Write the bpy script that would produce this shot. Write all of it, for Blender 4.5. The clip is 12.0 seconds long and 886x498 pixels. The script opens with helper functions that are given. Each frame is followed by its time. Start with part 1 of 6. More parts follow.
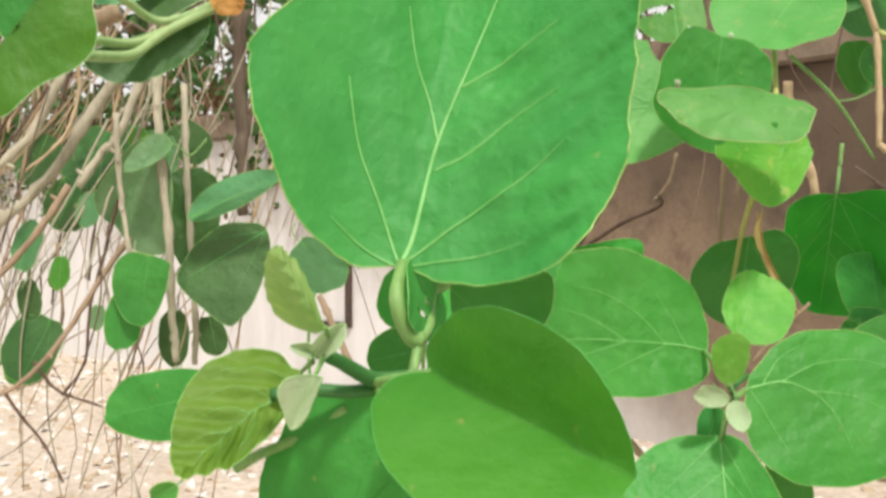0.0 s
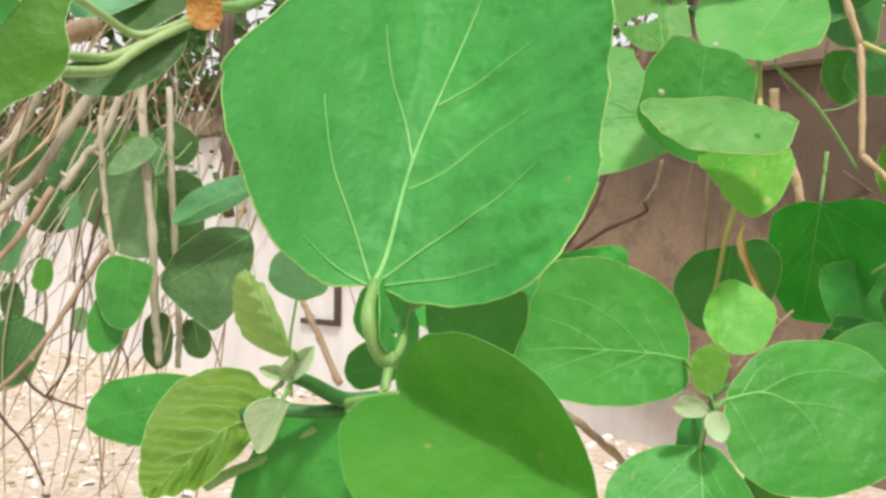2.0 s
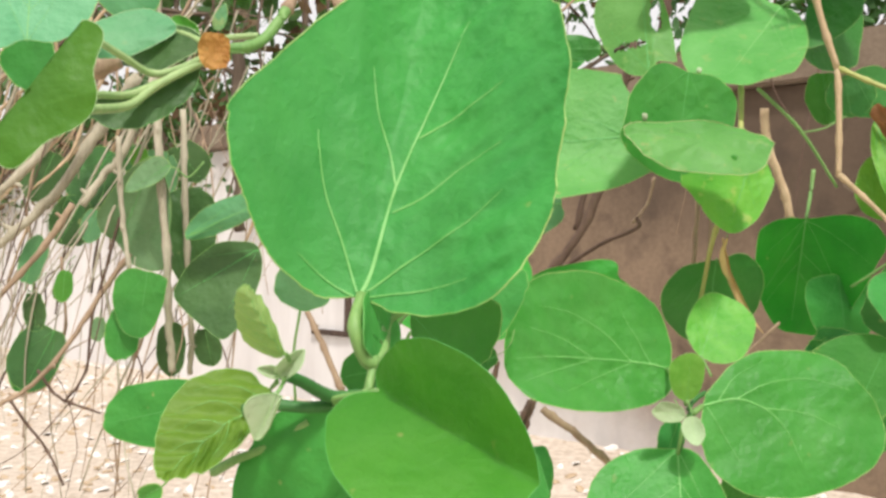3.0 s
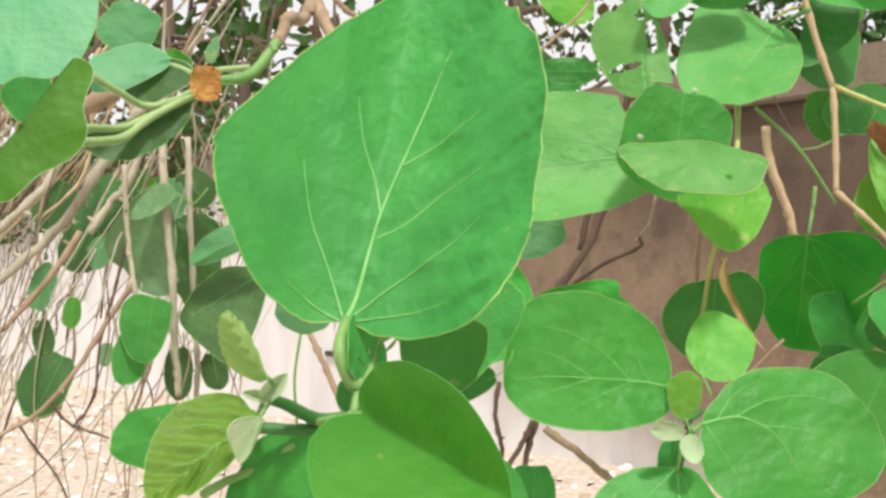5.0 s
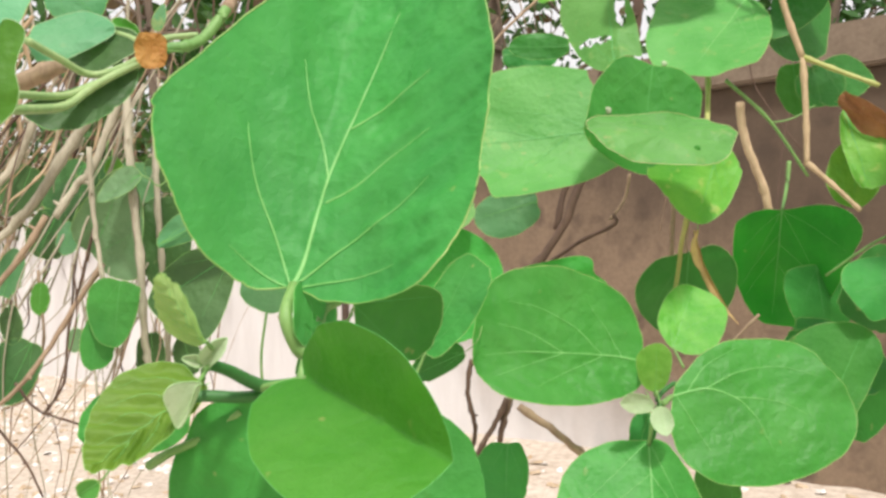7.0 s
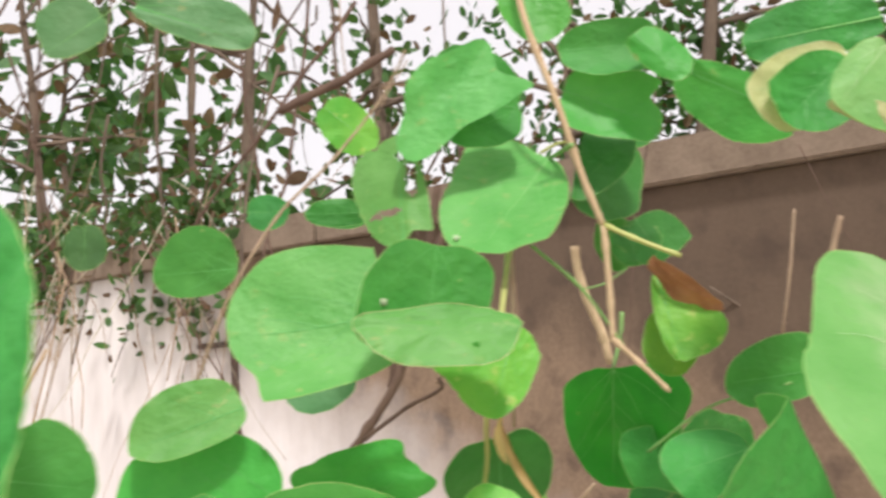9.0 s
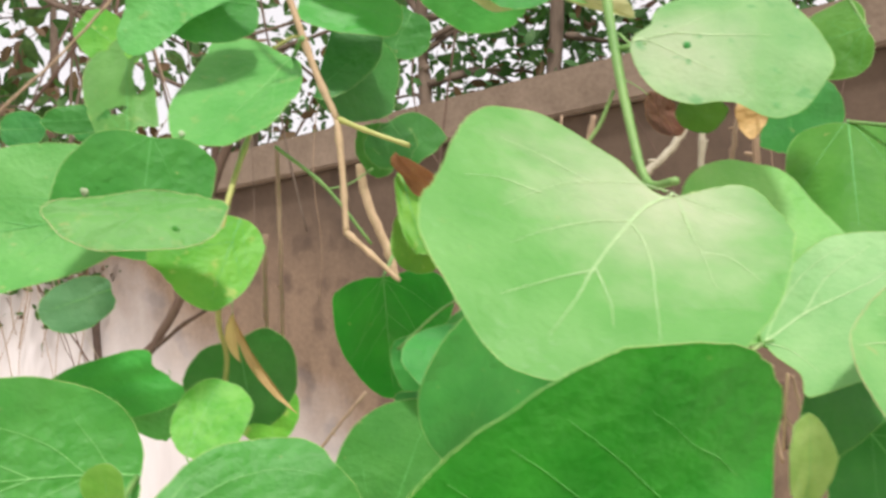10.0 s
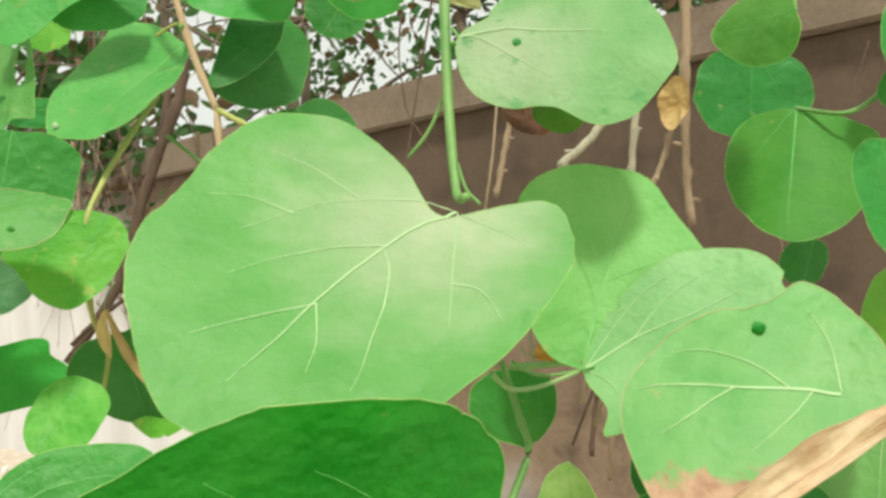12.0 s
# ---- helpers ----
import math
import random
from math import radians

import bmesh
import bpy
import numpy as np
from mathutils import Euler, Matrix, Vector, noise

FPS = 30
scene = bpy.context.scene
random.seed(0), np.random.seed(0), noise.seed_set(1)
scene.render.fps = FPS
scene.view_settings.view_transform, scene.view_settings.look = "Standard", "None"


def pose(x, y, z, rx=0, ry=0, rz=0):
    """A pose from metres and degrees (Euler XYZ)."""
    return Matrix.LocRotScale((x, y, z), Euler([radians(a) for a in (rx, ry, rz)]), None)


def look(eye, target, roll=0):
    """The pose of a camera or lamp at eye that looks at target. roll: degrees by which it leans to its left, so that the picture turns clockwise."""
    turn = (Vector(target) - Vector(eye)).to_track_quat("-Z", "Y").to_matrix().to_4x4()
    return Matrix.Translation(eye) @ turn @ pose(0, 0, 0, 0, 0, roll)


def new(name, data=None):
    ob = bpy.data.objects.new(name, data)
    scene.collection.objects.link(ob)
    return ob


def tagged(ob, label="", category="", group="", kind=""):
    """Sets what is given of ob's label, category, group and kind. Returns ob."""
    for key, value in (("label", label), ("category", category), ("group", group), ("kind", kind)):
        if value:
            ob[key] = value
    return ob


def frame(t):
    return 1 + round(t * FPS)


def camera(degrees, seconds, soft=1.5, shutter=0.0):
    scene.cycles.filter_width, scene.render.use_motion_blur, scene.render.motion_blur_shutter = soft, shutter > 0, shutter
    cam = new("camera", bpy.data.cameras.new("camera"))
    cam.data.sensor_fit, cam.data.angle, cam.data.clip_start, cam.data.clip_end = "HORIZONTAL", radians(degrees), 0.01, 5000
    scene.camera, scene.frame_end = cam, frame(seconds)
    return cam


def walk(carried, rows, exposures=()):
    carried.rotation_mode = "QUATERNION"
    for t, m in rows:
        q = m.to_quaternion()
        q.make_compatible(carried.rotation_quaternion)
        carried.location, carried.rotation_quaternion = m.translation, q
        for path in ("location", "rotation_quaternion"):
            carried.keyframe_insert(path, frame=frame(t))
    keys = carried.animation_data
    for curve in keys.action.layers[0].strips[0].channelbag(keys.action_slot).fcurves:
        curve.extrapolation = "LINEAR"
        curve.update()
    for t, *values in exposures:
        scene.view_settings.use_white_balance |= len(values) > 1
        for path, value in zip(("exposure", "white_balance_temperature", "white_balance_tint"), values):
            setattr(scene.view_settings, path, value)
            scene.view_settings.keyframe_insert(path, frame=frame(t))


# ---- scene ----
SOFT = 2.9
EXPOSURES = [(0.0, -0.12, 6450, 12), (1.5, -0.11, 6400, 13), (3.0, -0.06, 6350, 14), (6.7, -0.04, 6350, 14), (8.3, 0.0, 6300, 18), (11.5, -0.02, 6350, 18), (12.0, -0.16, 6500, 2)]
cam = camera(50.32, 12.0, SOFT, 0.5)
ROWS = [
    (0, 0.0000, 0.0000, 0.6500, 90.00, -0.00, -0.00),
    (0.5, 0.0007, 0.0037, 0.6444, 88.03, -0.33, -0.23),
    (1, 0.0026, 0.0083, 0.6483, 87.99, 0.19, 0.19),
    (1.5, 0.0033, 0.0102, 0.6569, 89.12, -0.26, -0.32),
    (2, 0.0076, -0.0014, 0.6594, 89.81, -0.54, -0.51),
    (2.5, 0.0180, -0.0242, 0.6593, 90.28, -0.29, -0.09),
    (3, 0.0232, -0.0544, 0.6620, 90.51, -0.67, 0.27),
    (3.2, 0.0247, -0.0566, 0.6662, 90.87, -0.32, 0.45),
    (5, 0.0388, -0.0650, 0.6638, 91.74, 0.10, 1.23),
    (5.5, 0.0440, -0.0641, 0.6646, 91.90, 0.71, 1.16),
    (6, 0.0472, -0.0598, 0.6608, 91.70, 0.59, 0.82),
    (6.5, 0.0551, -0.0551, 0.6568, 91.27, 0.59, 0.72),
    (6.7, 0.0544, -0.0558, 0.6506, 91.04, 0.72, 0.63),
    (8.3, 0.1207, -0.0362, 0.7197, 93.39, 3.18, -0.17),
    (8.5, 0.1379, -0.0107, 0.7443, 94.01, 2.78, -1.28),
    (9, 0.2061, 0.0214, 0.7566, 95.88, 3.71, -3.61),
    (9.5, 0.3074, 0.0286, 0.7077, 94.97, 5.01, -6.54),
    (10, 0.3715, 0.0223, 0.6655, 93.95, 5.91, -8.90),
    (10.5, 0.4312, 0.0165, 0.6361, 93.59, 4.84, -9.03),
    (11, 0.4966, 0.0127, 0.6134, 92.76, 4.35, -8.65),
    (11.5, 0.5450, 0.0191, 0.6541, 92.73, 5.24, -6.24),
    (12, 0.5825, 0.0390, 0.6899, 91.75, 4.68, -3.06),
]
walk(cam, [(t, pose(x, y, z, rx, ry, rz)) for t, x, y, z, rx, ry, rz in ROWS], EXPOSURES)
# ---- world, sun, exposure ----
world = bpy.data.worlds.new("sky")
scene.world = world
world.use_nodes = True
wn, wl = world.node_tree.nodes, world.node_tree.links
sky = wn.new("ShaderNodeTexSky")
sky.sky_type, sky.sun_disc = "NISHITA", False
SUN_ELEVATION, SUN_AZIMUTH = 56.0, 168.0
sky.sun_elevation, sky.sun_rotation = radians(SUN_ELEVATION), radians(SUN_AZIMUTH)
sky.air_density, sky.dust_density, sky.ozone_density = 1.0, 4.0, 0.6
haze = wn.new("ShaderNodeMix")
haze.data_type = "RGBA"
haze.inputs[0].default_value = 0.8
haze.inputs[7].default_value = (7.6, 7.3, 6.7, 1)
wl.new(sky.outputs[0], haze.inputs[6])
wl.new(haze.outputs[2], wn["Background"].inputs[0])
wn["Background"].inputs[1].default_value = 0.15
sun_data = bpy.data.lights.new("sun", "SUN")
sun_data.energy, sun_data.angle, sun_data.color = 3.8, radians(6.0), (1.0, 0.94, 0.84)
sun = new("sun", sun_data)
_e, _a = radians(SUN_ELEVATION), radians(SUN_AZIMUTH)
_to_sun = Vector((math.sin(_a) * math.cos(_e), math.cos(_a) * math.cos(_e), math.sin(_e)))
sun.matrix_world = look(_to_sun * 30, (0, 0, 0))

# ---- materials ----


def node_material(name):
    m = bpy.data.materials.new(name)
    m.use_nodes = True
    n, l = m.node_tree.nodes, m.node_tree.links
    n.clear()
    out = n.new("ShaderNodeOutputMaterial")
    return m, n, l, out


def texture_noise(n, l, scale, detail=4.0, rough=0.55, coords=None):
    t = n.new("ShaderNodeTexNoise")
    t.inputs["Scale"].default_value = scale
    t.inputs["Detail"].default_value = detail
    t.inputs["Roughness"].default_value = rough
    if coords is not None:
        l.new(coords, t.inputs["Vector"])
    return t.outputs["Fac"]


def ramp(n, l, fac, stops):
    r = n.new("ShaderNodeValToRGB")
    e = r.color_ramp.elements
    while len(e) < len(stops):
        e.new(0.5)
    for k, (p, c) in zip(e, stops):
        k.position, k.color = p, (*c, 1) if len(c) == 3 else c
    l.new(fac, r.inputs["Fac"])
    return r.outputs["Color"]


def mix(n, l, fac, a, b, mode="MIX"):
    m = n.new("ShaderNodeMix")
    m.data_type, m.blend_type = "RGBA", mode
    for k, v in ((0, fac), (6, a), (7, b)):
        if isinstance(v, (int, float)):
            m.inputs[k].default_value = v
        elif isinstance(v, tuple):
            m.inputs[k].default_value = (*v, 1)
        else:
            l.new(v, m.inputs[k])
    return m.outputs[2]


def bumped(n, l, height, strength, distance):
    b = n.new("ShaderNodeBump")
    b.inputs["Strength"].default_value = strength
    b.inputs["Distance"].default_value = distance
    l.new(height, b.inputs["Height"])
    return b.outputs["Normal"]


def leaf_material(name, deep, light, through_colour, rough=0.45, through_part=0.35, dry=None, spots=0.0, scale=1.0, spot_colour=(0.30, 0.42, 0.13), sheen_bleach=0.0):
    """A leaf blade: two scales of colour, fine relief, light that shines through; dry: a brown dead part beyond that share of its length."""
    m, n, l, out = node_material(name)
    coord = n.new("ShaderNodeTexCoord").outputs["Object"]
    big = texture_noise(n, l, 22 * scale, 3, 0.5, coord)
    fine = texture_noise(n, l, 240, 3, 0.6, coord)
    info = n.new("ShaderNodeObjectInfo").outputs["Random"]
    colour = ramp(n, l, big, [(0.3, deep), (0.72, light)])
    colour = mix(n, l, 0.14, colour, ramp(n, l, fine, [(0.35, deep), (0.65, light)]))
    broad = texture_noise(n, l, 7, 2, 0.5, coord)
    colour = mix(n, l, ramp(n, l, broad, [(0.35, (0.30, 0.30, 0.30)), (0.7, (0, 0, 0))]), colour, deep)
    bent = n.new("ShaderNodeVectorMath")
    bent.operation = "MULTIPLY_ADD"
    warp = n.new("ShaderNodeTexNoise")
    warp.inputs["Scale"].default_value = 55
    l.new(coord, warp.inputs["Vector"])
    l.new(warp.outputs["Color"], bent.inputs[0])
    bent.inputs[1].default_value = (0.012, 0.012, 0.012)
    l.new(coord, bent.inputs[2])
    nets = []
    for cells, width in ((260, 0.10), (95, 0.07)):
        net = n.new("ShaderNodeTexVoronoi")
        net.feature = "DISTANCE_TO_EDGE"
        net.inputs["Scale"].default_value = cells
        l.new(bent.outputs[0], net.inputs["Vector"])
        nets.append(ramp(n, l, net.outputs["Distance"], [(0.0, (1, 1, 1)), (width, (0, 0, 0))]))
    mesh_veins = mix(n, l, 0.6, nets[0], nets[1])
    colour = mix(n, l, mix(n, l, 1.0, mesh_veins, (0.19, 0.19, 0.19), "MULTIPLY"), colour, light)
    dust = texture_noise(n, l, 9, 4, 0.65, coord)
    colour = mix(n, l, ramp(n, l, dust, [(0.45, (0, 0, 0)), (0.75, (0.07, 0.07, 0.07))]), colour, (0.45, 0.60, 0.38))
    fleck = ramp(n, l, texture_noise(n, l, 75, 2, 0.5, coord), [(0.70, (0, 0, 0)), (0.74, (0.5, 0.5, 0.5))])
    fleck = mix(n, l, 1.0, fleck, ramp(n, l, texture_noise(n, l, 11, 2, 0.5, coord), [(0.45, (0, 0, 0)), (0.6, (1, 1, 1))]), "MULTIPLY")
    colour = mix(n, l, fleck, colour, (0.38, 0.40, 0.16))
    # Pale round the stalk: bleached colour with the waxy sheen painted into it.
    if sheen_bleach:
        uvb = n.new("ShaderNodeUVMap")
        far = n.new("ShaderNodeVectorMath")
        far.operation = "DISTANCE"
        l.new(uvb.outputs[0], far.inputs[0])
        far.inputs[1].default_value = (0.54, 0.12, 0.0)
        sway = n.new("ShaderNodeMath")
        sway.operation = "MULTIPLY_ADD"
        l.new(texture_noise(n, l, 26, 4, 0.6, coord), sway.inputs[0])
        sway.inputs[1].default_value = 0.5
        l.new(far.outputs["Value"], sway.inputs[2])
        colour = mix(n, l, ramp(n, l, sway.outputs[0], [(0.30, (sheen_bleach, sheen_bleach, sheen_bleach)), (0.78, (0, 0, 0))]), colour, (0.56, 0.60, 0.44))
    shift = n.new("ShaderNodeHueSaturation")
    for socket, lo, hi in (("Hue", 0.488, 0.512), ("Value", 0.86, 1.12)):
        r = n.new("ShaderNodeMapRange")
        r.inputs["To Min"].default_value, r.inputs["To Max"].default_value = lo, hi
        l.new(info, r.inputs["Value"])
        l.new(r.outputs[0], shift.inputs[socket])
    l.new(colour, shift.inputs["Color"])
    colour = shift.outputs["Color"]
    if spots:
        spot = texture_noise(n, l, 60, 2, 0.5, coord)
        colour = mix(n, l, ramp(n, l, spot, [(0.62, (0, 0, 0)), (0.72, (spots, spots, spots))]), colour, spot_colour)
    glow = colour
    if dry is not None:
        uv = n.new("ShaderNodeUVMap")
        sep = n.new("ShaderNodeSeparateXYZ")
        l.new(uv.outputs[0], sep.inputs[0])
        edge = n.new("ShaderNodeMath")
        edge.operation = "ADD"
        tilt = n.new("ShaderNodeMath")
        tilt.operation = "MULTIPLY_ADD"
        l.new(sep.outputs["X"], tilt.inputs[0])
        tilt.inputs[1].default_value = 0.5
        l.new(sep.outputs["Y"], tilt.inputs[2])
        l.new(tilt.outputs[0], edge.inputs[0])
        wob = n.new("ShaderNodeMath")
        wob.operation = "MULTIPLY"
        l.new(texture_noise(n, l, 20, 5, 0.65, coord), wob.inputs[0])
        wob.inputs[1].default_value = 0.4
        l.new(wob.outputs[0], edge.inputs[1])
        dead = n.new("ShaderNodeMapRange")
        l.new(edge.outputs[0], dead.inputs["Value"])
        dead.inputs["From Min"].default_value, dead.inputs["From Max"].default_value = dry, dry + 0.03
        mask = dead.outputs[0]
        brown = ramp(n, l, texture_noise(n, l, 45, 4, 0.6, coord), [(0.3, (0.30, 0.14, 0.08)), (0.62, (0.58, 0.37, 0.25))])
        colour = mix(n, l, mask, colour, brown)
        glow = colour
    p = n.new("ShaderNodeBsdfPrincipled")
    l.new(colour, p.inputs["Base Color"])
    p.inputs["Roughness"].default_value = rough
    p.inputs["Specular IOR Level"].default_value = 0.36
    quilt = n.new("ShaderNodeTexVoronoi")
    quilt.feature = "SMOOTH_F1"
    quilt.inputs["Scale"].default_value = 95
    l.new(bent.outputs[0], quilt.inputs["Vector"])
    patch = ramp(n, l, texture_noise(n, l, 14, 2, 0.5, coord), [(0.38, (0.2, 0.2, 0.2)), (0.58, (1, 1, 1))])
    swell = mix(n, l, patch, (0.5, 0.5, 0.5), mix(n, l, 0.5, quilt.outputs["Distance"], texture_noise(n, l, 60, 2, 0.5, coord)))
    relief = mix(n, l, 0.8, mix(n, l, 0.12, fine, mesh_veins), swell)
    l.new(bumped(n, l, relief, 0.7, 0.0062), p.inputs["Normal"])
    t = n.new("ShaderNodeBsdfTranslucent")
    l.new(mix(n, l, 1.0, glow, through_colour, "MULTIPLY"), t.inputs["Color"])
    mx = n.new("ShaderNodeMixShader")
    mx.inputs[0].default_value = through_part
    l.new(p.outputs[0], mx.inputs[1])
    l.new(t.outputs[0], mx.inputs[2])
    l.new(mx.outputs[0], out.inputs[0])
    return m


def plain_material(name, dark, light, scale, rough, bump=0.3, distance=0.001, stretch=(1, 1, 1), extra=None):
    m, n, l, out = node_material(name)
    coord = n.new("ShaderNodeTexCoord").outputs["Object"]
    mp = n.new("ShaderNodeMapping")
    mp.inputs["Scale"].default_value = stretch
    l.new(coord, mp.inputs["Vector"])
    big = texture_noise(n, l, scale, 5, 0.6, mp.outputs[0])
    fine = texture_noise(n, l, scale * 9, 4, 0.6, mp.outputs[0])
    colour = mix(n, l, 0.4, ramp(n, l, big, [(0.32, dark), (0.68, light)]), ramp(n, l, fine, [(0.3, dark), (0.7, light)]))
    p = n.new("ShaderNodeBsdfPrincipled")
    l.new(colour, p.inputs["Base Color"])
    p.inputs["Roughness"].default_value = rough
    l.new(bumped(n, l, fine, bump, distance), p.inputs["Normal"])
    l.new(p.outputs[0], out.inputs[0])
    return m


GREEN = leaf_material("leaf_green", (0.038, 0.265, 0.040), (0.076, 0.375, 0.068), (1.0, 1.0, 0.55), 0.54)
PALE = leaf_material("leaf_pale", (0.120, 0.375, 0.085), (0.255, 0.505, 0.175), (0.9, 1.0, 0.6), 0.5, 0.30)
SHEEN_BLEACHED = leaf_material("leaf_sheen_bleached", (0.102, 0.346, 0.070), (0.182, 0.450, 0.130), (0.9, 1.0, 0.55), 0.48, 0.30, sheen_bleach=0.72)
DARK = leaf_material("leaf_dark", (0.024, 0.190, 0.028), (0.050, 0.290, 0.046), (1.0, 1.0, 0.6), 0.5, 0.25)
BRIGHT = leaf_material("leaf_bright", (0.050, 0.325, 0.042), (0.100, 0.450, 0.080), (1.0, 1.0, 0.5), 0.4, 0.4)
OLIVE = leaf_material("leaf_olive", (0.066, 0.266, 0.026), (0.116, 0.358, 0.050), (1.0, 0.9, 0.4), 0.5, 0.5)
YOUNG = leaf_material("leaf_young", (0.150, 0.390, 0.048), (0.290, 0.540, 0.115), (1.0, 1.0, 0.5), 0.6, 0.4, scale=2)
MOTTLED = leaf_material("leaf_mottled", (0.080, 0.360, 0.030), (0.210, 0.500, 0.060), (1.0, 1.0, 0.5), 0.5, 0.3, spots=0.6, spot_colour=(0.42, 0.52, 0.14))
BLUISH = leaf_material("leaf_bluish", (0.075, 0.240, 0.085), (0.165, 0.350, 0.165), (0.8, 1.0, 0.7), 0.5, 0.3)
SCORCHED = leaf_material("leaf_scorched", (0.135, 0.365, 0.098), (0.285, 0.500, 0.190), (0.9, 1.0, 0.6), 0.5, 0.3, dry=1.045)
DUSTY = leaf_material("leaf_dusty", (0.080, 0.330, 0.058), (0.160, 0.450, 0.115), (0.9, 1.0, 0.6), 0.5, 0.3, spots=0.35)
LUSH = leaf_material("leaf_lush", (0.023, 0.245, 0.015), (0.056, 0.375, 0.034), (1.0, 1.0, 0.45), 0.45, 0.4)
SPOTTED = leaf_material("leaf_spotted", (0.125, 0.385, 0.108), (0.270, 0.520, 0.210), (0.9, 1.0, 0.6), 0.55, 0.3, spots=0.7, spot_colour=(0.07, 0.30, 0.08), sheen_bleach=0.55)
SHARP = leaf_material("leaf_lime", (0.085, 0.420, 0.038), (0.200, 0.560, 0.100), (1.0, 1.0, 0.5), 0.5, 0.35, scale=3)
RUST = leaf_material("withered_bud", (0.44, 0.21, 0.042), (0.74, 0.46, 0.13), (1.0, 0.8, 0.4), 0.7, 0.3, scale=4)
TAN = leaf_material("leaf_tan", (0.520, 0.330, 0.200), (0.800, 0.660, 0.480), (1.0, 0.9, 0.6), 0.7, 0.25, scale=2)
CREAM = leaf_material("leaf_cream", (0.440, 0.480, 0.200), (0.700, 0.720, 0.420), (1.0, 1.0, 0.6), 0.6, 0.3)
VIVID = leaf_material("leaf_vivid", (0.034, 0.300, 0.040), (0.085, 0.440, 0.086), (1.0, 1.0, 0.5), 0.44, 0.35)
ASHEN = leaf_material("leaf_ashen", (0.150, 0.365, 0.115), (0.300, 0.500, 0.225), (0.9, 1.0, 0.6), 0.6, 0.15)
LIMEY = leaf_material("leaf_yellow_green", (0.150, 0.420, 0.085), (0.280, 0.550, 0.170), (1.0, 1.0, 0.55), 0.5, 0.35)
DRY = leaf_material("leaf_dry", (0.200, 0.080, 0.030), (0.480, 0.260, 0.110), (1.0, 0.8, 0.5), 0.7, 0.2)
# Leaf green darkened in the colour itself for leaves that lie in shade.
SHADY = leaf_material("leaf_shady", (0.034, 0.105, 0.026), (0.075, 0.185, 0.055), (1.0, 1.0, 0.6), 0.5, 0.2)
HAZY = leaf_material("leaf_hazy", (0.120, 0.270, 0.110), (0.215, 0.385, 0.195), (0.9, 1.0, 0.7), 0.6, 0.25)
TENDER = leaf_material("leaf_tender", (0.230, 0.400, 0.095), (0.420, 0.570, 0.220), (1.0, 1.0, 0.5), 0.6, 0.4, scale=2)
WITHERED = leaf_material("leaf_withered", (0.090, 0.040, 0.020), (0.220, 0.100, 0.050), (1.0, 0.8, 0.5), 0.7, 0.2)
STRAW = leaf_material("leaf_straw", (0.480, 0.320, 0.115), (0.800, 0.620, 0.310), (1.0, 0.9, 0.5), 0.7, 0.25)
FELT = leaf_material("leaf_felt", (0.330, 0.460, 0.260), (0.560, 0.640, 0.440), (0.9, 1.0, 0.7), 0.8, 0.25)
VEIN = plain_material("leaf_vein", (0.115, 0.40, 0.085), (0.21, 0.50, 0.145), 60, 0.5, 0.1)
VEIN_SOFT = plain_material("leaf_vein_soft", (0.065, 0.33, 0.06), (0.12, 0.42, 0.10), 60, 0.5, 0.1)
SEA = leaf_material("leaf_sea_green", (0.085, 0.330, 0.135), (0.180, 0.460, 0.240), (0.8, 1.0, 0.7), 0.5, 0.3)
FOLDED = leaf_material("leaf_folded", (0.085, 0.230, 0.014), (0.200, 0.400, 0.050), (1.0, 1.0, 0.5), 0.55, 0.35, scale=2)
VEIN_PALE = plain_material("leaf_vein_pale", (0.29, 0.50, 0.21), (0.46, 0.62, 0.33), 60, 0.5, 0.1)
EDGE = plain_material("leaf_edge", (0.11, 0.37, 0.06), (0.40, 0.56, 0.18), 22, 0.5, 0.1)
STEM = plain_material("green_stem", (0.090, 0.240, 0.050), (0.230, 0.400, 0.120), 40, 0.55, 0.3, 0.0005, (1, 1, 0.3))
STEM_PALE = plain_material("pale_green_stem", (0.20, 0.34, 0.12), (0.38, 0.50, 0.22), 40, 0.55, 0.3, 0.0005, (1, 1, 0.3))
STEM_DARK = plain_material("dark_green_stem", (0.020, 0.110, 0.020), (0.050, 0.200, 0.040), 40, 0.55, 0.3, 0.0005, (1, 1, 0.3))
STEM_YELLOW = plain_material("yellow_stem", (0.26, 0.30, 0.07), (0.46, 0.48, 0.16), 40, 0.55, 0.3, 0.0005, (1, 1, 0.3))
TWIG = plain_material("dry_twig", (0.210, 0.140, 0.090), (0.440, 0.330, 0.220), 60, 0.85, 0.6, 0.001, (1, 1, 0.2))
TWIG_TAN = plain_material("tan_twig", (0.330, 0.230, 0.130), (0.600, 0.460, 0.290), 60, 0.8, 0.6, 0.001, (1, 1, 0.2))
TWIG_GREY = plain_material("grey_twig", (0.235, 0.212, 0.145), (0.540, 0.505, 0.385), 50, 0.85, 0.6, 0.001, (1, 1, 0.2))
TWIG_DARK = plain_material("dark_twig", (0.060, 0.035, 0.025), (0.150, 0.095, 0.065), 60, 0.85, 0.6, 0.001, (1, 1, 0.2))
PALE_BARK = plain_material("pale_bark", (0.42, 0.37, 0.34), (0.72, 0.68, 0.64), 30, 0.8, 0.5, 0.001, (1, 1, 0.2))
BARK = plain_material("bark", (0.070, 0.050, 0.035), (0.190, 0.145, 0.105), 18, 0.9, 0.8, 0.004, (1, 1, 0.15))

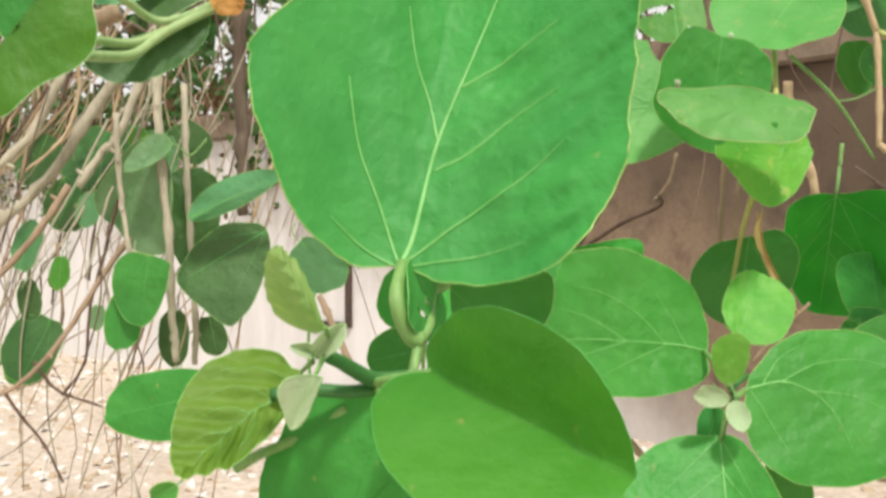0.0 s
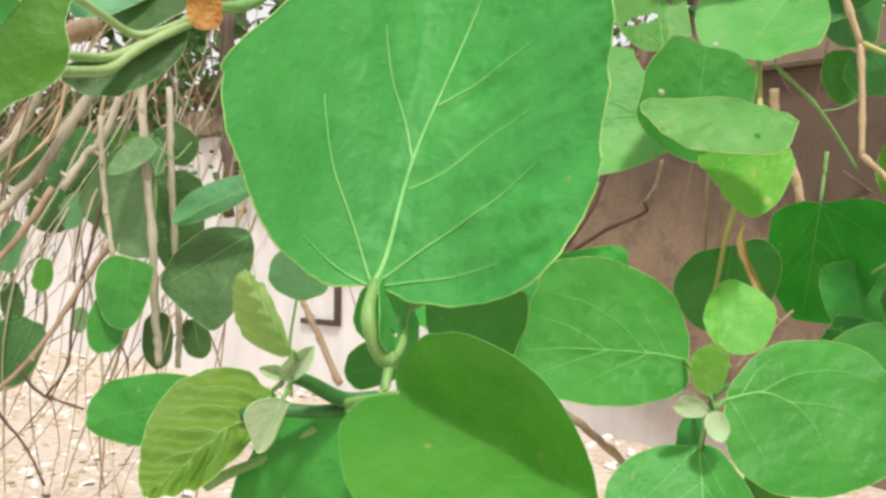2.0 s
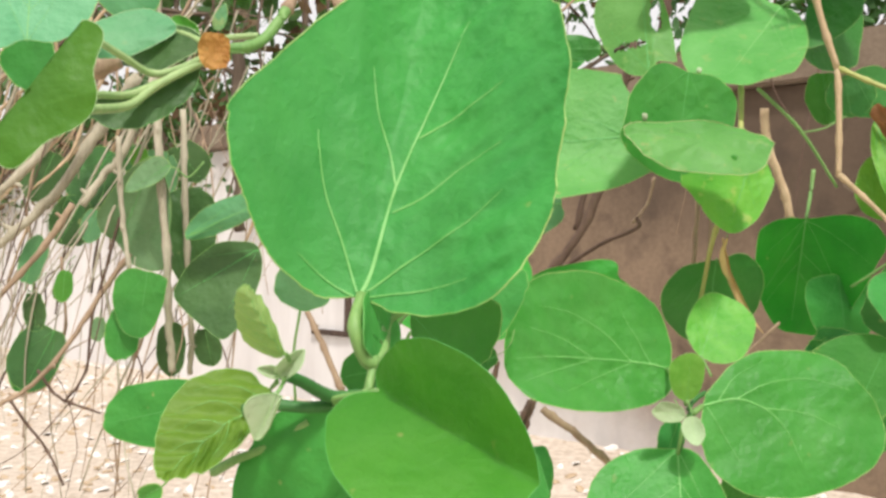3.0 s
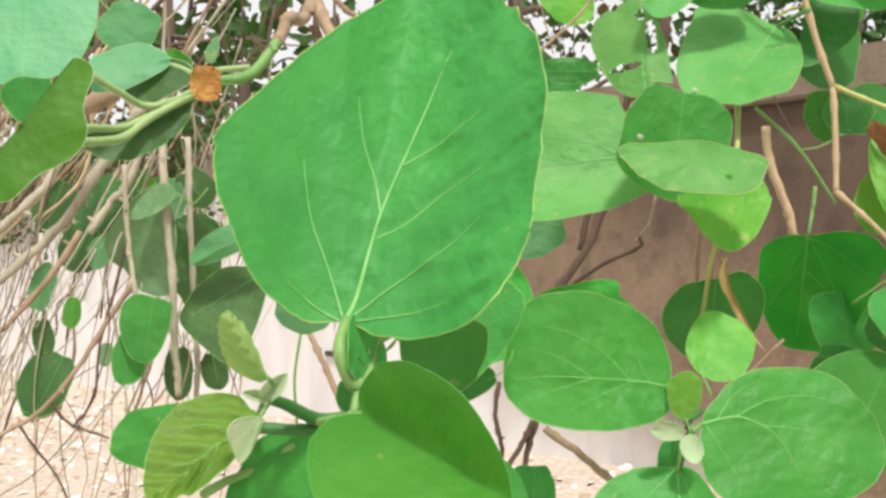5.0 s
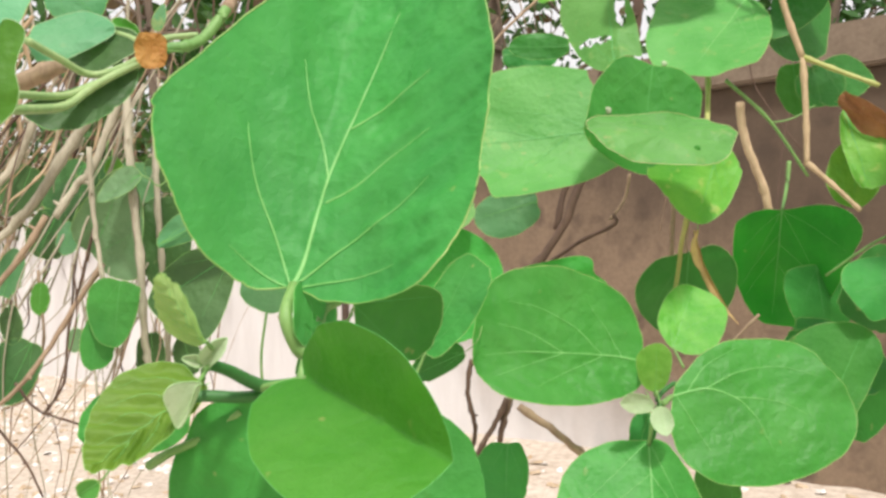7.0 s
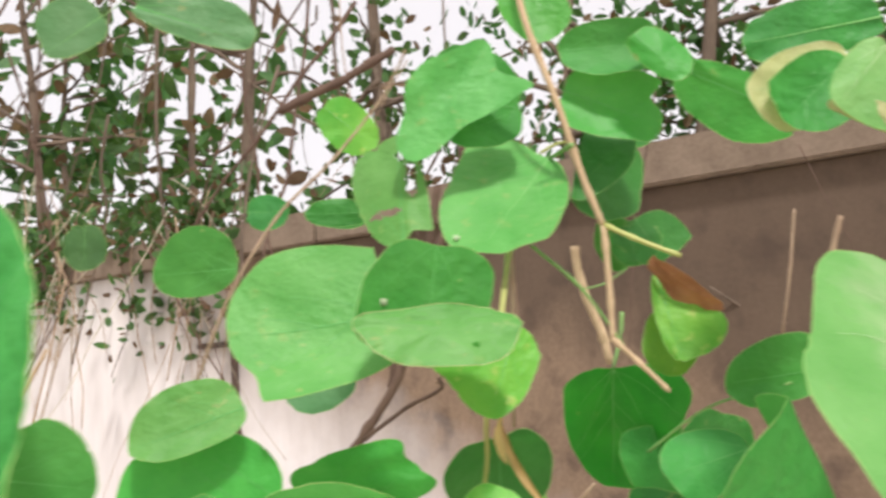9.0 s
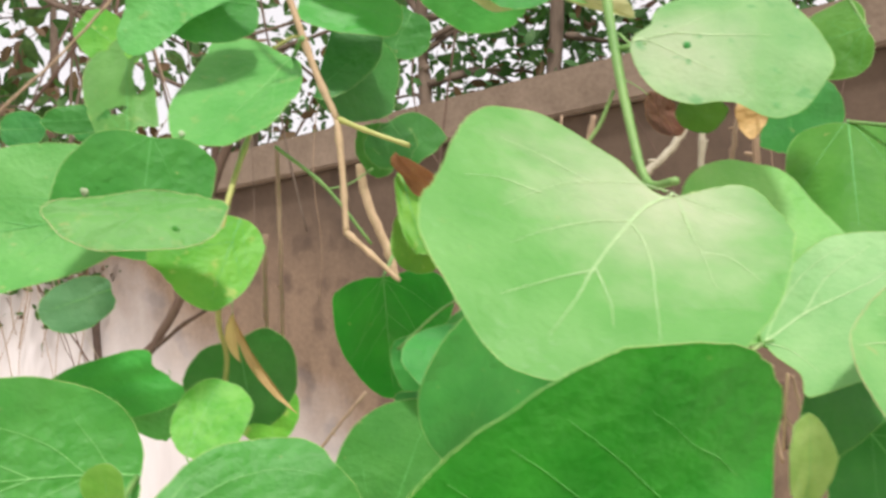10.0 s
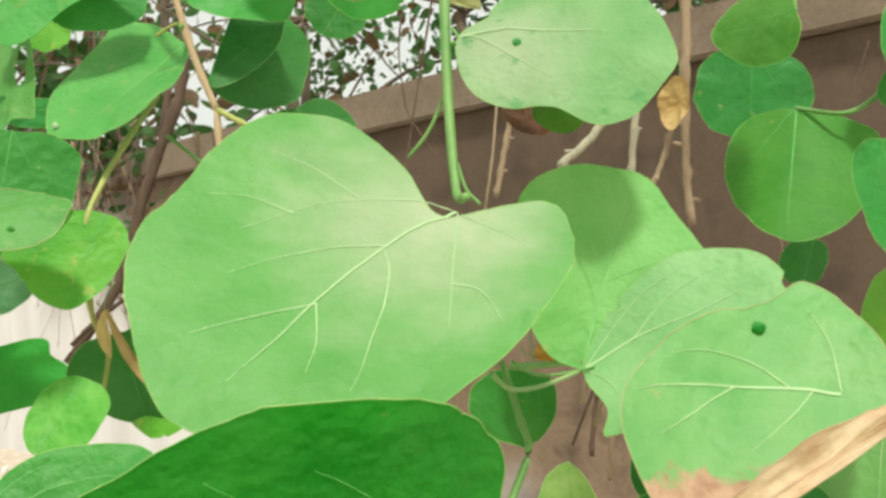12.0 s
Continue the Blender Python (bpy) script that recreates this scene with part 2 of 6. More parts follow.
# ---- builders ----


def thing(name, label, category, group="", at=(0, 0, 0)):
    ob = tagged(new(name), label, category, group)
    ob.location = at
    return ob


def mesh_part(name, verts, faces, material, parent, label="", smooth=True, uvs=None):
    me = bpy.data.meshes.new(name)
    me.from_pydata([tuple(v) for v in verts], [], faces)
    me.materials.append(material)
    if smooth:
        me.polygons.foreach_set("use_smooth", [True] * len(me.polygons))
    if uvs is not None:
        layer = me.uv_layers.new(name="UVMap")
        idx = np.empty(len(me.loops), dtype=np.int32)
        me.loops.foreach_get("vertex_index", idx)
        layer.data.foreach_set("uv", np.asarray(uvs, dtype=np.float32)[idx].ravel())
    me.update()
    ob = new(name, me)
    if parent is not None:
        ob.parent = parent
        root = parent
        off = Vector((0, 0, 0))
        while root is not None:
            off += root.location
            root = root.parent
        ob.location = -off
    if label:
        tagged(ob, label)
    return ob


def tube_mesh(points, r0, r1, sides=6, closed=False, flat=1.0):
    """Rings of vertices along a line of points, tapering from r0 to r1."""
    pts = [Vector(p) for p in points]
    verts, faces = [], []
    count = len(pts)
    ref = Vector((0.31, 0.52, 0.79))
    for i, p in enumerate(pts):
        a = pts[i - 1] if (i or closed) else p
        b = pts[(i + 1) % count] if (i + 1 < count or closed) else p
        d = (b - a).normalized()
        s = d.cross(ref)
        if s.length < 0.05:
            s = d.cross(Vector((1, 0, 0)))
        s.normalize()
        w = d.cross(s)
        r = r0 + (r1 - r0) * i / max(1, count - 1)
        for k in range(sides):
            t = 2 * math.pi * k / sides
            verts.append(p + s * (math.cos(t) * r) + w * (math.sin(t) * r * flat))
    for i in range(count if closed else count - 1):
        for k in range(sides):
            j = (i + 1) % count
            faces.append((i * sides + k, i * sides + (k + 1) % sides, j * sides + (k + 1) % sides, j * sides + k))
    if not closed:
        faces.append(tuple(range(sides))[::-1])
        faces.append(tuple(range((count - 1) * sides, count * sides)))
    return verts, faces


def smooth_line(points, steps=6):
    """A Catmull-Rom line through the points."""
    p = [Vector(q) for q in points]
    p = [2 * p[0] - p[1]] + p + [2 * p[-1] - p[-2]]
    out = []
    for i in range(1, len(p) - 2):
        for k in range(steps):
            t = k / steps
            out.append(0.5 * (2 * p[i] + (p[i + 1] - p[i - 1]) * t + (2 * p[i - 1] - 5 * p[i] + 4 * p[i + 1] - p[i + 2]) * t * t + (3 * p[i] - p[i - 1] - 3 * p[i + 1] + p[i + 2]) * t ** 3))
    out.append(p[-2])
    return out


def stem(name, parent, points, r0, r1, material, steps=6, sides=7, knots=0, label="", wobble=0.0, seed=0):
    """A stem, petiole or twig: a tapered, slightly crooked tube with swollen knots."""
    rng = random.Random(seed + 7)
    pts = smooth_line(points, steps)
    if wobble:
        pts = [p + Vector((rng.uniform(-1, 1), rng.uniform(-1, 1), rng.uniform(-1, 1))) * wobble for p in pts]
    verts, faces = tube_mesh(pts, r0, r1, sides)
    if knots:
        count = len(pts)
        at = {int((k + 0.5 + rng.uniform(-0.3, 0.3)) * count / knots) for k in range(knots)}
        for i in at:
            if 0 < i < count - 1:
                for k in range(sides):
                    verts[i * sides + k] = pts[i] + (verts[i * sides + k] - pts[i]) * 1.28
    return mesh_part(name, verts, faces, material, parent, label)


def ridge_mesh(pts, normal, w0, w1, up):
    """A low three-sided rib that lies along a line of points on a blade, narrowing from w0 to w1."""
    verts, faces = [], []
    count = len(pts)
    for i, p in enumerate(pts):
        d = (pts[min(count - 1, i + 1)] - pts[max(0, i - 1)]).normalized()
        side = d.cross(normal).normalized()
        w = w0 + (w1 - w0) * i / max(1, count - 1)
        verts += [p - side * w, p + normal * (up * w * 0.45), p + side * w]
    for i in range(count - 1):
        o = 3 * i
        faces += [(o, o + 1, o + 4, o + 3), (o + 1, o + 2, o + 5, o + 4)]
    return verts, faces


class Blade:
    """The curved surface of a leaf from its base, tip and two widest side points."""

    def __init__(self, base, tip, left, right, lobe=0.1, nb=2.2, nt=2.0, bend=0.0, wave=0.0, ruffle=0.0, seed=0, notch=0.35, cup=1.6, corr=0.0, uneven=1.0, lobe_left=None, crumple=0.0, bites=(), nb_left=None, nt_left=None, form=(), crease=0.0):
        b, t, lf, rt = (Vector(p) for p in (base, tip, left, right))
        self.c, self.y = (b + t) / 2, (t - b) / 2
        yh = self.y.normalized()
        half = self.y.length
        self.vl, self.vr = (lf - self.c).dot(yh) / half, (rt - self.c).dot(yh) / half
        self.vl, self.vr = (max(-0.75, min(0.75, v)) for v in (self.vl, self.vr))
        hl, hr = ((p - self.c) - yh * (p - self.c).dot(yh) for p in (lf, rt))
        self.x = (hr - hl).normalized()
        self.n = self.x.cross(yh).normalized()
        self.al, self.ar = -hl.dot(self.x), hr.dot(self.x)
        self.nl, self.nr = hl.dot(self.n), hr.dot(self.n)
        self.lobe, self.nb, self.nt, self.bend, self.wave, self.ruffle, self.seed, self.notch, self.cup, self.corr, self.uneven = lobe, nb, nt, bend * half, wave * half, ruffle * half, seed, notch, cup, corr * half, uneven
        self.nb_left, self.nt_left = nb_left or nb, nt_left or nt
        self.form, self.crease = form, crease * half
        self.lobe_left, self.crumple, self.bites = lobe if lobe_left is None else lobe_left, crumple * half, list(bites)

    def outline(self, f):
        """The outline at the angle f, 0 at the right side, in the blade's own units; form: its slow swellings, as waves round the rim."""
        cs, sn = math.cos(f), math.sin(f)
        v0 = self.vr if cs >= 0 else self.vl
        e = (self.nt if cs >= 0 else self.nt_left) if sn >= 0 else (self.nb if cs >= 0 else self.nb_left)
        u = math.copysign(abs(cs) ** (2 / e), cs)
        h = abs(sn) ** (2 / e)
        if sn >= 0:
            v = v0 + (1 - v0) * h
        else:
            lobe = self.lobe if cs >= 0 else self.lobe_left
            v = v0 - (v0 + 1 + lobe) * h
            v += lobe * math.exp(-((u / self.notch) ** 2)) * (h > 0.5)
        w = noise.noise(Vector((3 * cs, 3 * sn, self.seed * 3.1)))
        g = 1 + 0.052 * self.uneven * w + 0.014 * self.uneven * noise.noise(Vector((9 * cs, 9 * sn, self.seed))) + 0.006 * noise.noise(Vector((30 * cs, 30 * sn, self.seed)))
        for i in range(0, len(self.form), 2):
            g += self.form[i] * math.cos((2 + i // 2) * f) + self.form[i + 1] * math.sin((2 + i // 2) * f)
        u, v = u * g, v * g
        for bu, bv, r in self.bites:
            d = math.hypot(u - bu, v - bv)
            if d < r:
                k = 1 - math.sqrt(r * r - d * d) / max(0.3, math.hypot(u, v))
                u, v = u * k, v * k
        return u, v

    def at(self, u, v, lift=0.0):
        a, nn = (self.ar, self.nr) if u >= 0 else (self.al, self.nl)
        q = noise.noise(Vector((u * 1.7, v * 1.7, self.seed * 1.7))) * self.wave
        q += noise.noise(Vector((u * 6 + v * 3, v * 5, self.seed))) * self.ruffle
        if self.crumple:
            q += self.crumple * max(0.0, min(1.0, 1.6 * u + 0.1)) * (noise.noise(Vector((u * 3, v * 9 - 5 * u, self.seed))) + 0.4 * noise.noise(Vector((u * 8, v * 17 - 9 * u, self.seed))))
        q += self.corr * (1 - 0.5 * abs(u)) * math.cos(6.283 * (2.6 * v - 1.9 * abs(u)) + 2.2 * noise.noise(Vector((u * 2.2, v * 2.2, self.seed))))
        rr = min(1.0, u * u + v * v)
        if rr > 0.1:
            q += 0.045 * self.y.length * rr * rr * noise.noise(Vector((2.6 * u / rr ** 0.5, 2.6 * v / rr ** 0.5, self.seed + 9.3)))
        q += self.wave * 0.6 * rr * math.sin(5 * math.atan2(v, u) + self.seed)
        q -= self.crease * max(0.0, -u - min(0.42, 0.32 * (v + 1)))
        off = nn * abs(u) ** self.cup + self.bend * (1 - v * v) + q
        return self.c + self.y * v + self.x * (u * a) + self.n * (off + lift)


def leaf(parent, base, tip, left, right, material, lobe=0.1, nb=2.2, nt=2.0, bend=0.0, wave=0.03, ruffle=0.0, seed=0, notch=0.35, cup=1.6, corr=0.0, uneven=1.0,
         veins=3, vein=None, edge=None, rings=12, spokes=96, holes=(), ribs=None, bites=(), lobe_left=None, crumple=0.0, nb_left=None, nt_left=None, form=(), crease=0.0, petiole=None, stalk=None, label="", thick=1.0, stout=1.0):
    """One leaf: the blade, its pale edge, its midrib, side veins and stalk."""
    s = Blade(base, tip, left, right, lobe, nb, nt, bend, wave, ruffle, seed, notch, cup, corr, uneven, lobe_left, crumple, bites, nb_left, nt_left, form, crease)
    rng = random.Random(seed)
    for k in range(rng.randrange(5) if uneven >= 1 else 0):
        u, v = s.outline(rng.uniform(-1.2, 4.3))
        s.bites.append((u, v, rng.uniform(0.02, 0.055)))
    vein, edge = vein or VEIN, edge or EDGE
    rim = [s.outline(2 * math.pi * k / spokes - math.pi / 2) for k in range(spokes)]
    vc = 0.25 * (s.vl + s.vr)
    verts, uvs, faces = [s.at(0, vc)], [(0.5, 0.5 + vc / 2)], []
    for r in range(1, rings + 1):
        g = (r / rings) ** 0.85
        for u, v in rim:
            uu, vv = u * g, vc + (v - vc) * g
            verts.append(s.at(uu, vv))
            uvs.append((0.5 + uu / 2, 0.5 + vv / 2))
    gone = set()
    for k in range(spokes):
        j = (k + 1) % spokes
        faces.append((0, 1 + k, 1 + j))
        for r in range(rings - 1):
            a, b = 1 + r * spokes, 1 + (r + 1) * spokes
            mid_u = (uvs[a + k][0] + uvs[b + j][0]) - 1
            mid_v = (uvs[a + k][1] + uvs[b + j][1]) - 1
            if any(((mid_u - hu) / hw) ** 2 + ((mid_v - hv) / hh) ** 2 < 1 for hu, hv, hw, hh in holes):
                gone.add((r, k))
                continue
            faces.append((a + k, b + k, b + j, a + j))
    blade = mesh_part("leaf", verts, faces, material, parent, label, uvs=uvs)
    size = s.y.length
    up = 1 if s.n.y < 0 else -1
    er = max(0.00028, 0.0042 * size) * thick
    line = [s.at(u, v) for u, v in rim]
    mesh_part("leaf_edge", *tube_mesh(line, er, er, 4, True), edge, blade)
    vr = max(0.0004, 0.016 * size) * thick
    for i, rib in enumerate(ribs or ()):
        pts = [s.at(q.x, q.y, up * (vr * 0.16 + 0.0004)) for q in smooth_line([(u, v, 0) for u, v in rib], 7)]
        mesh_part("side_vein" if i else "midrib", *ridge_mesh(pts, s.n, vr * (0.33 if i else 0.72), vr * 0.10, up), vein, blade)
    if ribs:
        veins = -1
    if veins >= 0:
        mid = [s.at(0, -1 + 1.85 * k / 16, up * (vr * 0.16 + 0.0004)) for k in range(17)]
        mesh_part("midrib", *ridge_mesh(mid, s.n, vr * 0.7, vr * 0.15, up), vein, blade)
    if veins > 0:
        for side in (1, -1):
            basal = [(-1.0, 0.95, 0.62), (-1.0, 0.75, 1.2)][: max(1, veins - 1)]
            extra = [(-0.5 + 0.38 * i, 0.85 - 0.13 * i, 0.85 - 0.07 * i) for i in range(max(0, veins - 1))]
            for i, (st, reach, ang) in enumerate(basal + extra):
                st += 0.09 * side * (i > 1) + 0.05 * math.sin(seed + i)
                ang += 0.10 * math.sin(seed * 2.3 + i * 1.7 + side)
                pts = []
                for k in range(11):
                    d = reach * k / 10
                    u = side * math.sin(ang) * d * (1 + 0.25 * d)
                    v = st + math.cos(ang) * d * 1.1 + 0.30 * d * d
                    if abs(u) > 0.86 or v > 0.85 or u * u + max(0, v) ** 2 > 0.78:
                        break
                    pts.append(s.at(u, v, up * (vr * 0.16 + 0.0004)))
                if len(pts) > 3:
                    mesh_part("side_vein", *ridge_mesh(pts, s.n, vr * 0.32, vr * 0.10, up), vein, blade)
    if petiole is None and size < 0.032 and veins >= 0:
        rest = Vector((rng.uniform(-0.2, 0.2), rng.uniform(0.7, 1.0), rng.uniform(0.1, 0.5)))
        back = -s.y.normalized()
        root = s.at(0, -0.97)
        petiole = [root + (back * 0.35 + rest * 0.15) * size, root + (back * 0.6 + rest * 0.6) * size, root + (back * 0.7 + rest * 1.3) * size]
        stout *= 0.6
    if petiole:
        pr = max(0.0009, 0.032 * size) * stout
        pts = [s.at(0, -0.97)] + [Vector(p) for p in petiole]
        mesh_part("petiole", *tube_mesh(smooth_line(pts, 6), pr * 0.8, pr * 1.15, 7), stalk or STEM, blade)
    return blade


def gall(parent, centre, radius, material, label):
    """A small lumpy swelling that sits on a blade, flattened towards it."""
    bm = bmesh.new()
    bmesh.ops.create_icosphere(bm, subdivisions=3, radius=radius)
    for v in bm.verts:
        k = 1 + 0.22 * noise.noise(v.co * (2.2 / radius) + Vector(centre) * 40)
        v.co = Vector(centre) + Vector((v.co.x * k, v.co.y * k * 0.55, v.co.z * k))
    verts, faces = [v.co.copy() for v in bm.verts], [tuple(q.index for q in f.verts) for f in bm.faces]
    bm.free()
    return mesh_part("gall", verts, faces, material, parent, label)


# ---- ground ----
# The wall runs slantwise: its near face passes through WALL_AT with the direction WALL_DIR.
WALL_DIR = Vector((1.0, -0.9, 0.0)).normalized()
WALL_OUT = Vector((-0.9, -1.0, 0.0)).normalized()
WALL_AT = Vector((0.75, 2.815, 0.0))
COPING_LOW, COPING_HIGH = 1.161, 1.285


def wall_point(along, out, z):
    p = WALL_AT + WALL_DIR * along + WALL_OUT * out
    return Vector((p.x, p.y, z))


def ground_height(x, y):
    h = 0.018 * noise.noise(Vector((x * 1.3, y * 1.3, 4.0))) + 0.008 * noise.noise(Vector((x * 6, y * 6, 1.0)))
    foot = (Vector((x, y, 0)) - WALL_AT).dot(WALL_OUT)
    if -0.3 < foot < 0.6:
        h += 0.05 * max(0.0, 1 - abs(foot) / 0.6)
    return h


GROUND = None


def make_ground():
    m, n, l, out = node_material("dry_earth")
    coord = n.new("ShaderNodeTexCoord").outputs["Object"]
    big = texture_noise(n, l, 2.2, 5, 0.6, coord)
    fine = texture_noise(n, l, 38, 5, 0.65, coord)
    grit = texture_noise(n, l, 160, 3, 0.6, coord)
    c = mix(n, l, 0.5, ramp(n, l, big, [(0.3, (0.42, 0.34, 0.27)), (0.7, (0.66, 0.58, 0.49))]), ramp(n, l, fine, [(0.35, (0.32, 0.24, 0.16)), (0.62, (0.72, 0.64, 0.54))]))
    c = mix(n, l, ramp(n, l, grit, [(0.58, (0, 0, 0)), (0.66, (0.5, 0.5, 0.5))]), c, (0.66, 0.60, 0.52))
    p = n.new("ShaderNodeBsdfPrincipled")
    p.inputs["Roughness"].default_value = 0.95
    l.new(c, p.inputs["Base Color"])
    l.new(bumped(n, l, fine, 0.7, 0.01), p.inputs["Normal"])
    l.new(p.outputs[0], out.inputs[0])
    xs = [-400, -150, -60, -25, -12] + [-8 + 0.12 * i for i in range(110)] + [8, 14, 25, 60, 150, 400]
    ys = [-400, -150, -60, -20, -8, -4, -2] + [-1 + 0.12 * i for i in range(92)] + [14, 25, 60, 150, 400]
    verts = [(x, y, ground_height(x, y) if abs(x) < 9 and -1 < y < 11 else 0.0) for y in ys for x in xs]
    w = len(xs)
    faces = [(j * w + i, j * w + i + 1, (j + 1) * w + i + 1, (j + 1) * w + i) for j in range(len(ys) - 1) for i in range(w - 1)]
    g = mesh_part("ground", verts, faces, m, None)
    return tagged(g, "dry pale earth strewn with leaf litter and scraps", "ground", kind="structure")


GROUND = make_ground()


def litter():
    """Curled dead leaves, chips and paper scraps lying on the earth."""
    kinds = (
        ("leaf_litter", 3000, 0.014, plain_material("dead_leaf", (0.34, 0.24, 0.15), (0.62, 0.50, 0.35), 40, 0.9), "curled dead leaves scattered over the earth", "leaf litter"),
        ("rubble", 2400, 0.018, plain_material("pale_chip", (0.60, 0.56, 0.51), (0.88, 0.86, 0.83), 30, 0.9), "pale stone chips and scraps strewn on earth", "rubble"),
    )
    for name, count, size, material, label, category in kinds:
        rng = random.Random(len(name))
        verts, faces = [], []
        for i in range(count):
            x, y = rng.uniform(-4.2, 1.6), rng.uniform(1.2, 6.0)
            if (Vector((x, y, 0)) - WALL_AT).dot(WALL_OUT) < 0.03:
                continue
            z = ground_height(x, y)
            s = size * rng.uniform(0.5, 1.8)
            turn = Euler((rng.uniform(-0.5, 0.5), rng.uniform(-0.5, 0.5), rng.uniform(0, 6.28))).to_matrix()
            o = len(verts)
            k = 6
            for ring, h in ((1.0, 0.0), (0.75, 0.35)):
                for q in range(k):
                    a = 6.283 * q / k
                    r = ring * rng.uniform(0.7, 1.1)
                    verts.append(Vector((x, y, z)) + turn @ Vector((math.cos(a) * r * s, math.sin(a) * r * s * 0.6, h * s * rng.uniform(0.5, 1.3))))
            for q in range(k):
                faces.append((o + q, o + (q + 1) % k, o + k + (q + 1) % k, o + k + q))
            faces.append(tuple(o + k + q for q in range(k)))
        ob = mesh_part(name, verts, faces, material, None, smooth=False)
        tagged(ob, label, category, kind="stuff")


litter()

# ---- wall ----


def wall_material():
    """Cement render with old whitewash that has worn away towards one end, with streaks, dirt and shade painted in
    towards the coping.
    """
    m, n, l, out = node_material("whitewashed_render")
    coord = n.new("ShaderNodeTexCoord").outputs["Object"]
    sep = n.new("ShaderNodeSeparateXYZ")
    l.new(coord, sep.inputs[0])
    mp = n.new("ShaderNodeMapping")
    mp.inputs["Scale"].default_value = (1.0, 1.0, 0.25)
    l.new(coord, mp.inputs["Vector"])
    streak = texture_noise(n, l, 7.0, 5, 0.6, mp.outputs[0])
    blotch = texture_noise(n, l, 3.5, 5, 0.6, coord)
    fine = texture_noise(n, l, 70, 4, 0.65, coord)
    cement = mix(n, l, 0.45, ramp(n, l, blotch, [(0.3, (0.122, 0.086, 0.056)), (0.7, (0.287, 0.207, 0.138))]), ramp(n, l, streak, [(0.3, (0.104, 0.071, 0.046)), (0.7, (0.305, 0.221, 0.151))]))
    cement = mix(n, l, 0.25, cement, ramp(n, l, fine, [(0.3, (0.085, 0.058, 0.037)), (0.7, (0.329, 0.240, 0.166))]))
    stain = texture_noise(n, l, 9, 3, 0.5, coord)
    cement = mix(n, l, ramp(n, l, stain, [(0.52, (0, 0, 0)), (0.68, (0.8, 0.8, 0.8))]), cement, (0.085, 0.059, 0.043))
    # Stained streaks with shade painted in, darker towards the coping and right end.
    coping_shade = n.new("ShaderNodeMath")
    coping_shade.operation = "MULTIPLY_ADD"
    l.new(streak, coping_shade.inputs[0])
    coping_shade.inputs[1].default_value = 0.52
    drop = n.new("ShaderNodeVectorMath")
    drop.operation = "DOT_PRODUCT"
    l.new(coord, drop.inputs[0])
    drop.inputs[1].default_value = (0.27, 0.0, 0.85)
    l.new(drop.outputs["Value"], coping_shade.inputs[2])
    cement = mix(n, l, ramp(n, l, coping_shade.outputs[0], [(0.82, (0, 0, 0)), (1.06, (0.70, 0.70, 0.70))]), cement, (0.060, 0.041, 0.028))
    lime = ramp(n, l, streak, [(0.25, (0.62, 0.60, 0.59)), (0.7, (0.78, 0.77, 0.765))])
    worn = n.new("ShaderNodeMath")
    worn.operation = "MULTIPLY_ADD"
    l.new(blotch, worn.inputs[0])
    worn.inputs[1].default_value = 0.9
    slope = n.new("ShaderNodeVectorMath")
    slope.operation = "DOT_PRODUCT"
    l.new(coord, slope.inputs[0])
    slope.inputs[1].default_value = (1.0, 0.0, 1.9)
    l.new(slope.outputs["Value"], worn.inputs[2])
    rng = n.new("ShaderNodeMapRange")
    rng.inputs["From Min"].default_value, rng.inputs["From Max"].default_value = LIME_FROM, LIME_TO
    rng.inputs["To Min"].default_value, rng.inputs["To Max"].default_value = 1.0, 0.0
    l.new(worn.outputs[0], rng.inputs["Value"])
    c = mix(n, l, rng.outputs[0], cement, lime)
    p = n.new("ShaderNodeBsdfPrincipled")
    p.inputs["Roughness"].default_value = 0.9
    l.new(c, p.inputs["Base Color"])
    l.new(bumped(n, l, mix(n, l, 0.5, fine, blotch), 0.5, 0.004), p.inputs["Normal"])
    l.new(p.outputs[0], out.inputs[0])
    return m


LIME_FROM, LIME_TO = -0.10, 1.02
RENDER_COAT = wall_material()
COPING_MATERIAL = plain_material("coping_cement", (0.138, 0.104, 0.072), (0.255, 0.200, 0.148), 9, 0.9, 0.5, 0.003)


def wall_box(name, a0, a1, front, back, z0, z1, material, parent, bevel=0.006, steps=1):
    """A box along the wall in the wall's own axes: x along it, y away from the camera."""
    bm = bmesh.new()
    bmesh.ops.create_cube(bm, size=1.0)
    for v in bm.verts:
        v.co = Vector((a0 + (v.co.x + 0.5) * (a1 - a0), front + (v.co.y + 0.5) * (back - front), z0 + (v.co.z + 0.5) * (z1 - z0)))
    bmesh.ops.bevel(bm, geom=bm.edges[:], offset=bevel, segments=2, affect="EDGES")
    me = bpy.data.meshes.new(name)
    bm.to_mesh(me)
    bm.free()
    me.materials.append(material)
    ob = new(name, me)
    ob.parent = parent
    return ob


wall = tagged(new("wall_garden"), "low rendered garden wall, whitewash worn to brown cement", "wall", kind="structure")
wall.matrix_world = Matrix.Translation(WALL_AT) @ Matrix.Rotation(math.atan2(WALL_DIR.y, WALL_DIR.x), 4, "Z")
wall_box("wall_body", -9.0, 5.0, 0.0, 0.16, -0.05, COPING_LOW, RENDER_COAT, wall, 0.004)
for k in range(7):
    wall_box("coping", -9.0 + 2.0 * k, -9.0 + 2.0 * k + 1.994, -0.035, 0.195, COPING_LOW + 0.001, COPING_HIGH, COPING_MATERIAL, wall, 0.007)
